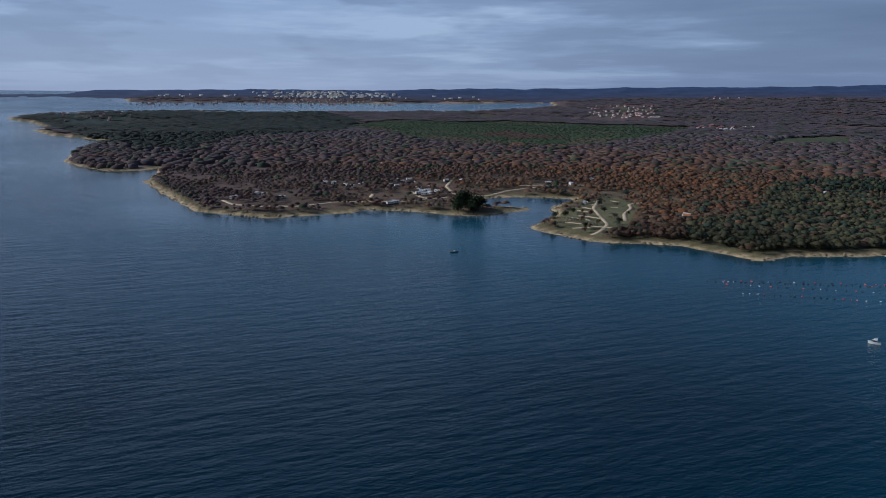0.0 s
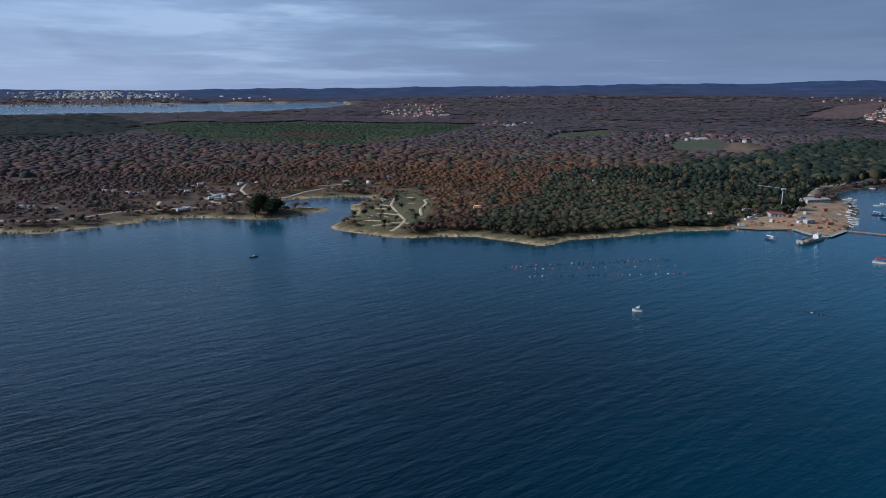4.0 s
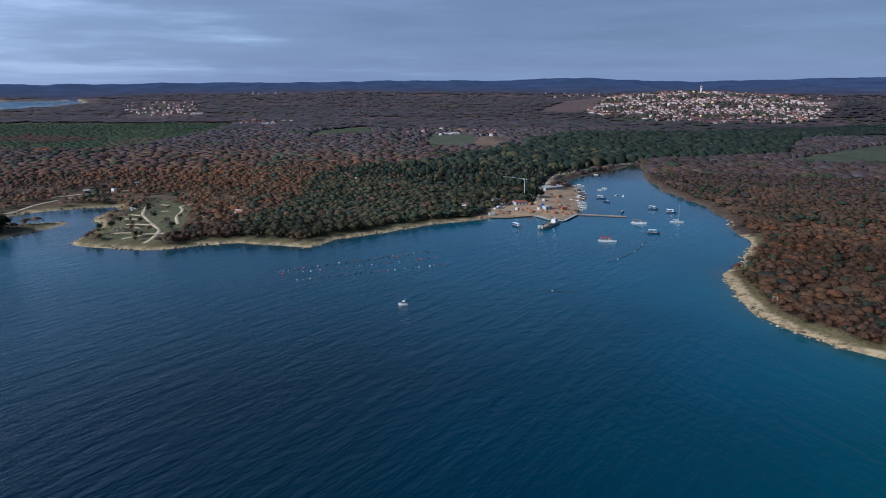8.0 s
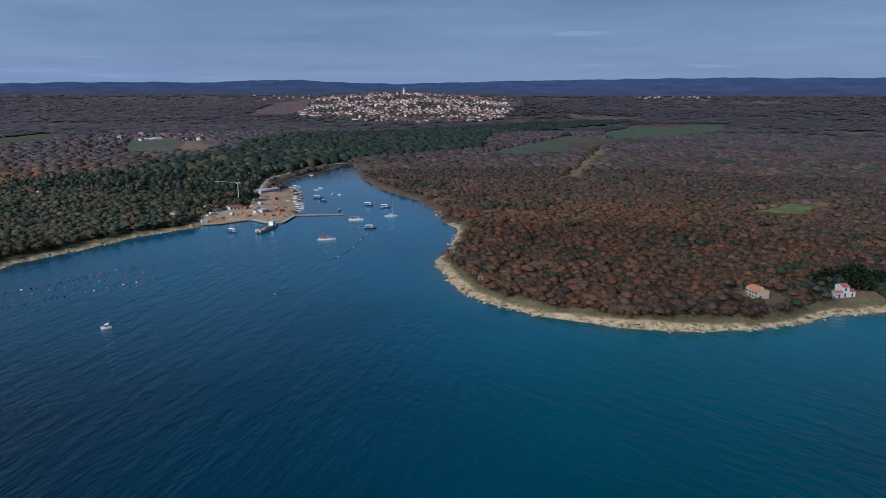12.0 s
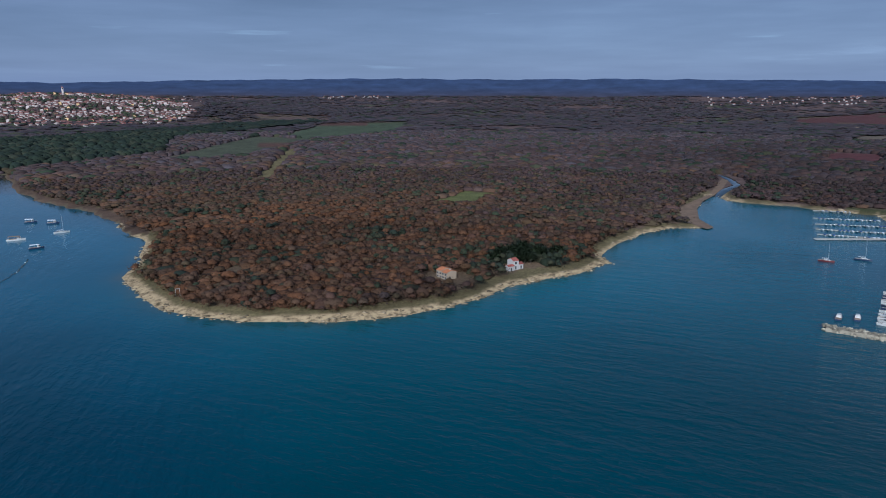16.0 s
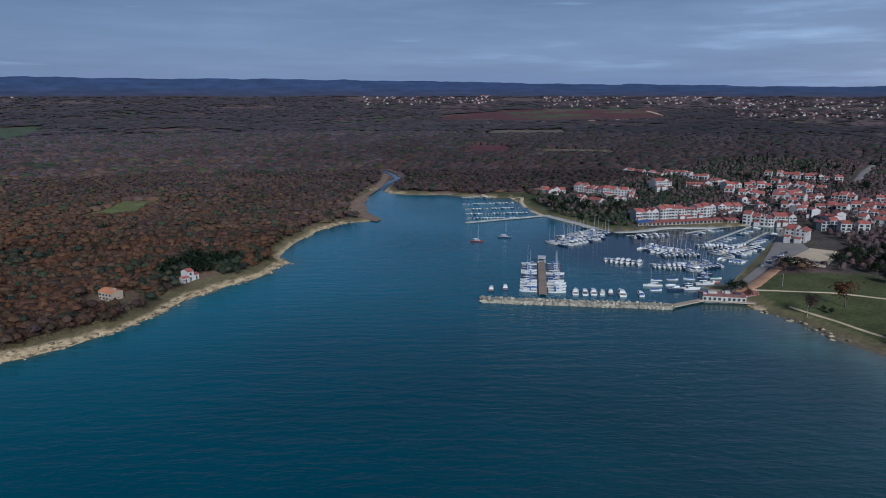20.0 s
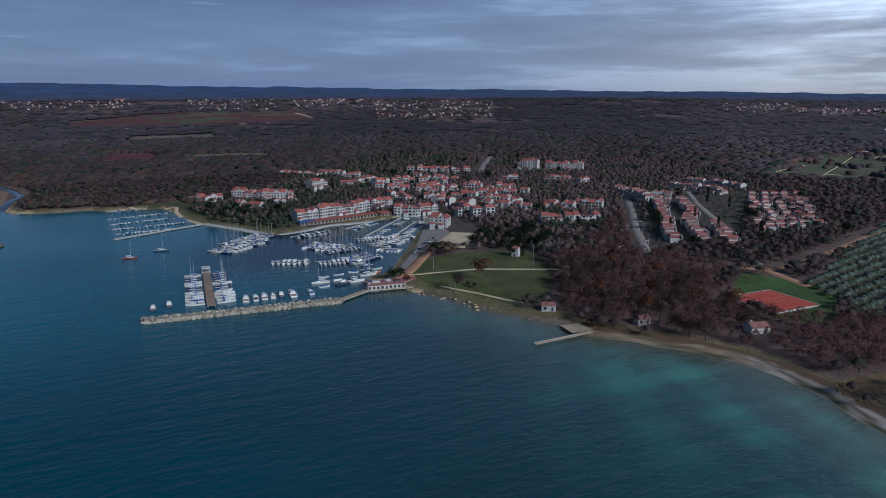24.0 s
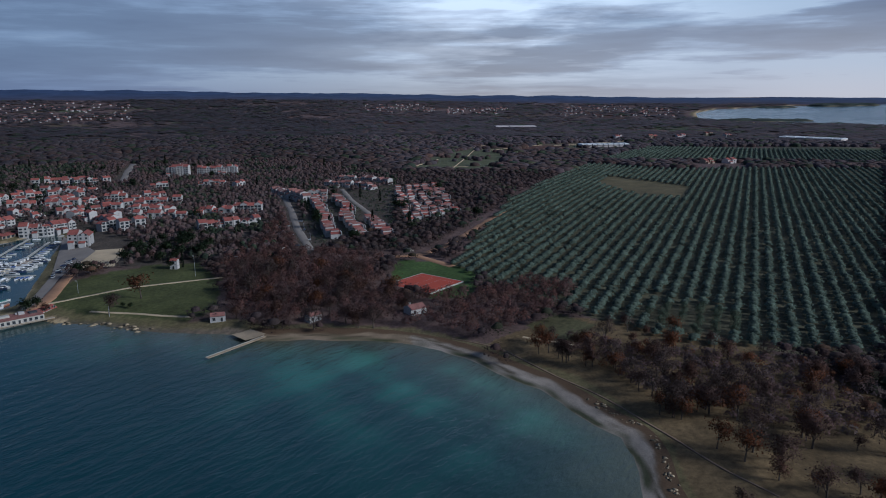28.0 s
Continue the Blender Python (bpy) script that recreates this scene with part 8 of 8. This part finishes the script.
for sx in (-1.2, 1.2):
    part("post", tube(bmesh.new(), (sx, 0, -0.3), (sx, 0, 4.0), 0.16, 0.16), M_PLASTER, gate)
part("lintel", block(-1.4, -0.18, 4.0, 1.4, 0.18, 4.3, 0.03), M_PLASTER, gate)

# ---- clutter on the work quay ----


def container(paint, label):
    ob = new("storage_container")
    ribs = [(-3 + 0.3 * i, 1.2 + 0.07 * (i % 4 < 2)) for i in range(21)]
    body = prism(bmesh.new(), [(x, -y) for x, y in ribs] + ribs[::-1], 0, 2.5)
    for v in body.verts:
        v.co = (v.co.x, v.co.z, v.co.y)
    bmesh.ops.recalc_face_normals(body, faces=body.faces)
    part("body", body, paint, ob)
    part("door", block(3.0, -1.0, 0.1, 3.06, 1.0, 2.4, 0.02), M_METAL, ob)
    return tagged(ob, label, "container", "work quay clutter")


def netting(paint, label):
    ob = new("net_pile")
    bm = bmesh.new()
    bmesh.ops.create_icosphere(bm, subdivisions=2, radius=1.0)
    q = random.Random(4)
    for v in bm.verts:
        v.co = Vector((v.co.x * 2.6, v.co.y * 1.7, max(v.co.z, -0.1) * 1.1)) * q.uniform(0.8, 1.15)
    part("heap", bm, paint, ob)
    part("pallet", block(-2.2, -1.5, -0.15, 2.2, 1.5, 0.1, 0.03), M_WOOD, ob)
    return tagged(ob, label, "nets", "work quay clutter")


CLUTTER = [container(M_HULL, "white storage container on the quay"), container(M_CANVAS, "blue storage container on the quay"), netting(M_ORANGE, "heap of orange fishing nets on a pallet"),
           netting(M_DARK, "heap of dark nets on a pallet"), container(M_ORANGE, "rusty orange storage container on the quay")]
for i, (x, y) in enumerate(SITE_CLUTTER):
    m = pose(x, y, max(float(ground(x, y)), 0.6) + 0.3, 0, 0, pick.uniform(0, 180))
    if i < len(CLUTTER):
        CLUTTER[i].matrix_basis = m
    else:
        copy_thing(CLUTTER[(3, 4, 2, 0, 2)[i % 5]], m)


def earth_heap(seed):
    ob = new("earth_heap")
    bm = bmesh.new()
    bmesh.ops.create_icosphere(bm, subdivisions=3, radius=1.0)
    q = random.Random(seed)
    for v in bm.verts:
        k = q.uniform(0.88, 1.1)
        v.co = Vector((v.co.x * 3.4 * k, v.co.y * 2.4 * k, max(v.co.z, -0.15) * 1.5 * k))
    part("heap", bm, M_EARTH if seed % 2 else M_MUD, ob)
    return tagged(ob, "heap of brown earth tipped on the work quay", "earth heap", "work quay clutter")


for i, (x, y) in enumerate(((-287, 692), (-282, 688), (-270, 681), (-246, 674), (-235, 690), (-240, 676), (-292, 696))):
    copy_thing(CLUTTER[(2, 2, 4, 3)[i % 4]], pose(x, y, max(float(ground(x, y)), 0.6) + 0.3, 0, 0, 40 * i))
for x, y in ((-284, 724), (-289, 729), (-280, 731), (-313, 690), (-324, 668)):
    plant(PINES_1[1:], x, y, 1.1, 1.4)
sr = random.Random(41)
for i in range(16):
    x, y = sr.choice(SITE_CLUTTER)
    x, y = x + sr.uniform(-9, 9), y + sr.uniform(-6, 6)
    if within(x, y, SITE_GROUND) or within(x, y, SITE_YARD):
        earth_heap(i).matrix_basis = pose(x, y, max(float(ground(x, y)), 0.6) + 0.2, 0, 0, sr.uniform(0, 180))
# boats laid up along the inner edge of the work quay
for (x0, y0), (x1, y1) in zip(LAID_UP, LAID_UP[1:]):
    for i in range(4):
        t = (i + sr.uniform(0.2, 0.8)) / 4
        b = copy_thing(sr.choice([MOTOR[1], SMALL[0], SMALL[2], MOTOR[0]]), pose(x0 + (x1 - x0) * t, y0 + (y1 - y0) * t, 0.0, 0, 0, 8 + sr.uniform(-12, 12)))
        b["label"] = "white boat moored at the edge of the work quay"
# ---- the hill town and far villages ----
def plain_house(w, d, h, wall, roof, name="town_house"):
    ob = new(name)
    part("wall", walls_bm(w, d, h, 1.8, "gable"), wall, ob)
    part("roof", roof_bm(w, d, h + 0.05, 1.9, "gable"), roof, ob)
    return tagged(ob, "small pale house with a tiled roof in the hill town", "house", "hill town houses")


M_FAR_WALL = surface("sunlit_plaster", (0.46, 0.41, 0.39), 0.9, 0, 0.1, 8, 0.0, 0.2)
M_OCHRE = surface("ochre_plaster", (0.60, 0.42, 0.22), 0.9, 0, 0.1, 8, 0.0, 0.2)
TOWN_KINDS = [plain_house(10, 8, 5.5, M_FAR_WALL, M_TILES), plain_house(13, 9, 6.0, M_FAR_WALL, M_TILES_OLD), plain_house(9, 9, 7, M_OCHRE, M_TILES), plain_house(16, 10, 7.5, M_FAR_WALL, M_TILES)]
TOWN_SPREAD = [(-824, 2475), (-690, 2360), (-495, 2300), (-356, 2250), (-118, 2370), (-40, 2690), (-60, 2960), (-250, 3120), (-640, 3120), (-860, 2900)]
tr = random.Random(77)
spots_taken, started = [], set()
tries = 0
while len(spots_taken) < 100 and tries < 20000:
    tries += 1
    x, y = tr.uniform(-880, -30), tr.uniform(2240, 3130)
    if not within(x, y, TOWN_SPREAD) or any((x - a) ** 2 + (y - b) ** 2 < 18 ** 2 for a, b in spots_taken):
        continue
    spots_taken.append((x, y))
    ob = tr.choice(TOWN_KINDS)
    m = pose(x, y, float(ground(x, y)), 0, 0, tr.choice((10, 100)) + tr.uniform(-15, 15))
    if ob in started:
        copy_thing(ob, m)
    else:
        started.add(ob)
        ob.matrix_basis = m
church = thing("bell_tower", -500, 2960, 12, None, "tall pale stone bell tower above the hill town", "bell tower")
part("shaft", block(-3.2, -3.2, -1, 3.2, 3.2, 26, 0.2), M_FAR_WALL, church)
cap = bmesh.new()
bmesh.ops.create_cone(cap, cap_ends=True, segments=4, radius1=5.0, radius2=0.1, depth=6.0, matrix=pose(0, 0, 29, 0, 0, 45))
part("spire", cap, M_TILES_OLD, church)
part("belfry", block(-2.2, -3.35, 20, 2.2, 3.35, 24, 0.1), M_GLASS, church)
hall = house((-720, 2390, -690, 2384, 14, 2), "hall", "bright yellow hall at the edge of the hill town", category="hall", wall=M_OCHRE)
hall2 = house((-130, 2395, -104, 2405, 14, 2), "hall", "bright yellow house at the edge of the hill town", category="hall", wall=M_OCHRE)


def scatter_houses(name, places, label, lift=None, mats=None):
    """Far houses of one village as one mesh: walls and tiled roofs."""
    cube = np.array([(-1, -1, 0), (1, -1, 0), (1, 1, 0), (-1, 1, 0), (-1, -1, 1), (1, -1, 1), (1, 1, 1), (-1, 1, 1), (-1.1, 0, 1.5), (1.1, 0, 1.5), (-1.1, -1.15, 0.95), (1.1, -1.15, 0.95), (1.1, 1.15, 0.95), (-1.1, 1.15, 0.95)], float)
    wall_f = [(0, 1, 5, 4), (1, 2, 6, 5), (2, 3, 7, 6), (3, 0, 4, 7)]
    roof_f = [(10, 11, 9, 8), (12, 13, 8, 9)]
    co, faces, mi = [], [], []
    for x, y, w, d, h, a in places:
        c, s = math.cos(a), math.sin(a)
        p = cube * (w / 2, d / 2, h)
        o = len(co) * 14
        z = (float(ground(x, y)) if lift is None else lift(x, y)) - 1
        co.append(np.stack([p[:, 0] * c - p[:, 1] * s + x, p[:, 0] * s + p[:, 1] * c + y, p[:, 2] + z], 1))
        faces += [tuple(i + o for i in f) for f in wall_f + roof_f]
        mi += [0] * 4 + [1] * 2
    me = grid_mesh(name, np.concatenate(co), np.array(faces), mats or [M_FAR_WALL, M_TILES_OLD])
    me.polygons.foreach_set("material_index", np.array(mi, np.int32))
    me.update()
    return tagged(new(name, me), label, "houses", kind="stuff")


more, y = [], 2240.0
while y < 3130:
    x = -880.0
    while x < -30:
        w = tr.uniform(8, 15) if y > 2480 or x > -560 else tr.uniform(14, 34)
        gap = float(wobble(np.array(x), np.array(y), 62, 96) + 0.5 * wobble(np.array(x), np.array(y), 23, 97))
        if within(x, y, TOWN_SPREAD) and gap < 0.10 and tr.random() < 0.9:
            more.append((x + w / 2, y + tr.uniform(-7, 7), w, tr.uniform(7, 10), tr.uniform(3.6, 6.4), tr.uniform(-0.35, 0.35) + tr.choice((0.0, 0.0, 0.0, 1.57))))
        x += w + tr.uniform(1, 12)
    y += 25 + tr.uniform(-4, 4)
tx, ty = spots(2200, 3200, 17, -5, 25)
tk = within(tx, ty, TOWN_SPREAD) & (wobble(tx, ty, 62, 96) + 0.5 * wobble(tx, ty, 23, 97) > 0.05)
tx, ty = tx[tk], ty[tk]
tc = np.where((rng.uniform(0, 1, len(tx)) < 0.6)[:, None], GREENS[rng.integers(0, 4, len(tx))] * 0.5, BARE[rng.integers(0, 4, len(tx))] * 0.5)
canopy("town_trees", tx, ty, rng.uniform(6, 11, len(tx)), rng.uniform(5, 10, len(tx)), tc, DOME_FAR, "dark trees between the houses of the hill town")
scatter_houses("town_quarter", more, "crowded pale houses of the hill town")
for a0, a1, r0, r1, n in VILLAGES:
    places = []
    for i in range(round(n * 1.6)):
        a, r = radians(tr.uniform(min(a0, a1), max(a0, a1))), tr.uniform(min(r0, r1), max(r0, r1))
        k = 0.66
        places.append((-math.sin(a) * r, math.cos(a) * r, tr.uniform(9, 20) * k, tr.uniform(9, 13) * k, tr.uniform(7, 11) * k, tr.uniform(-0.3, 0.3) + tr.choice((0, 1.57))))
    scatter_houses("far_village", places, "scattered pale houses of a distant village", None, [M_PLASTER, M_TILES_OLD])


def hill_z(x, y):
    """Height of the far hillside."""
    a, r = math.degrees(math.atan2(-x, y)), math.hypot(x, y)
    near = float(np.interp(a, th, near_rim))
    f = max(0.0, (r - near) / (4900 - near))
    base = float(ground(x, y)) + 3
    return base + max(float(hill_top(np.array([a]))[0]) - base, 0) * f ** 2.2


for a0, a1, r0, r1, n in ((68, 81, 4400, 4740, 150), (61, 88, 4330, 4480, 60)):
    places = []
    for i in range(n):
        a, r = radians(tr.triangular(a0, a1, (a0 + a1) / 2)), tr.uniform(r0, r1)
        places.append((-math.sin(a) * r, math.cos(a) * r, tr.uniform(10, 24), tr.uniform(9, 14), tr.uniform(4, 7), tr.uniform(0, 3)))
    scatter_houses("far_town", places, "pale houses of a seaside town across the water", hill_z, [M_WHITE_CANVAS, M_BEIGE])


def long_shed(a, b, depth, bays, label, roof=None):
    (x0, y0), (x1, y1) = a, b
    w = math.hypot(x1 - x0, y1 - y0)
    ob = thing("long_shed", x0, y0, math.degrees(math.atan2(y1 - y0, x1 - x0)), None, label, "shed")
    for i in range(bays):
        part("wall", block(w * i / bays, 0, -2, w * (i + 1) / bays - 2, depth, 6, 0.1), M_FAR_WALL, ob)
        part("roof", wedge(w * i / bays - 0.5, w * (i + 1) / bays - 1.5, depth * 0.55, depth * 0.55, 6.004, 8.2, 1, 1), roof or M_HULL, ob).location.y = depth / 2
    return ob


long_shed(FARM_SHEDS[0], FARM_SHEDS[1], 40, 7, "row of long white greenhouse roofs")
long_shed(FARM_SHEDS[2], FARM_SHEDS[3], 30, 9, "long pale plastic greenhouses in a field")
long_shed(FARM_SHEDS[4], FARM_SHEDS[5], 50, 3, "large flat white industrial hall", M_FAR_WALL)
for i, (x, y) in enumerate(SOUTH_VILLAGE):
    house((x, y, x + 4, y - (26 if i < 5 else 16), 14, 2), "farmhouse", "pink and white house beside the olive fields", "south farm houses", wall=M_CREAM if i % 2 else M_FAR_WALL, per_window=12)
for i, (x, y) in enumerate(MAIN_SHEDS_N):
    house((x, y, x + 26, y + 34, 16, 1), "farm_shed", "pale farm buildings among brown fields", "north farm sheds", wall=M_FAR_WALL, roof=M_FAR_WALL, per_window=24)
for x0, y0, x1, y1 in FIELD_WALLS:
    ribbon("field_wall", [(x0, y0), (x1, y1)], 1.6, M_GRAVEL, "pale dry-stone bank between fields", "field wall", 1.6, 8)

# ---- camp site ----
def caravan(label):
    ob = new("mobile_home")
    part("body", wedge(-4, 4, 1.5, 1.5, 0.5, 3.0, 0.15, 0.15), M_HULL, ob)
    part("roof", wedge(-4.1, 4.1, 1.6, 1.6, 3.0, 3.25, 0.2, 0.2), M_FAR_WALL, ob)
    for x in (-2.4, 0, 2.4):
        part("window", block(x - 0.6, -1.56, 1.4, x + 0.6, -1.38, 2.3, 0.03), M_GLASS, ob)
    part("chassis", block(-3.6, -1.2, -0.3, 3.6, 1.2, 0.5), M_DARK, ob)
    part("awning", wedge(-2.5, 2.5, 1.2, 1.2, 2.5, 2.7), M_WHITE_CANVAS, ob).location.y = -2.6
    part("awning_pole", tube(bmesh.new(), (2.3, -3.6, -0.3), (2.3, -3.6, 2.55), 0.05, 0.05, 5), M_METAL, ob)
    return tagged(ob, label, "mobile home", "camp site homes")


home = caravan("white mobile home with an awning in the camp")
for i, (x, y) in enumerate(CARAVANS_A + CARAVANS_B):
    m = pose(x, y, float(ground(x, y)) + 0.25, 0, 0, tr.uniform(0, 180))
    if i:
        copy_thing(home, m)
    else:
        home.matrix_basis = m
for x0, y0, x1, y1 in PITCHES:
    ribbon("camp_pitch", [(x0, y0), (x1, y1)], 2.6, M_GRAVEL, "levelled pale gravel pitch in the camp site", "pitch", 0.35, 3)

# ---- parked cars ----
def car(paint, label):
    ob = new("car")
    bm = bmesh.new()
    prism(bm, [(-2.1, 0.35), (2.1, 0.35), (2.15, 0.75), (1.2, 0.95), (-1.9, 1.0), (-2.15, 0.8)], -0.85, 0.85)
    bmesh.ops.bevel(bm, geom=bm.edges[:], offset=0.06, segments=1, affect="EDGES")
    body = part("body", bm, paint, ob)
    part("cabin", wedge(-1.7, 1.1, 0.78, 0.74, 0.95, 1.45, 0.5, 0.7), M_GLASS, ob)
    for x in (-1.3, 1.3):
        for s in (-1, 1):
            part("wheel", tube(bmesh.new(), (x, s * 0.7, 0.32), (x, s * 0.9, 0.32), 0.32, 0.32, 10), M_DARK, ob)
    return tagged(ob, label, "car", "parked cars")


CARS = [car(M_HULL, "white car parked beside the road"), car(M_METAL, "silver car parked beside the road"), car(M_NAVY, "dark car parked beside the road")]
for i in range(20):
    if i < 9:
        x, y = 505 + i * 6.5, 181 + (i % 2) * 2.0 + i * 0.35
    elif i < 14:
        x, y = 600 + (i - 9) * 2.2, 150 - (i - 9) * 3.1
    else:
        x, y = 560 + (i - 14) * 22, (9 if i % 2 else 21) + (i - 14) * 2.2
    m = pose(x, y, float(ground(x, y)) + 0.42, 0, 0, tr.choice((0, 90)) + tr.uniform(-10, 10))
    if i < 3:
        CARS[i].matrix_basis = m
    else:
        copy_thing(CARS[i % 3], m)
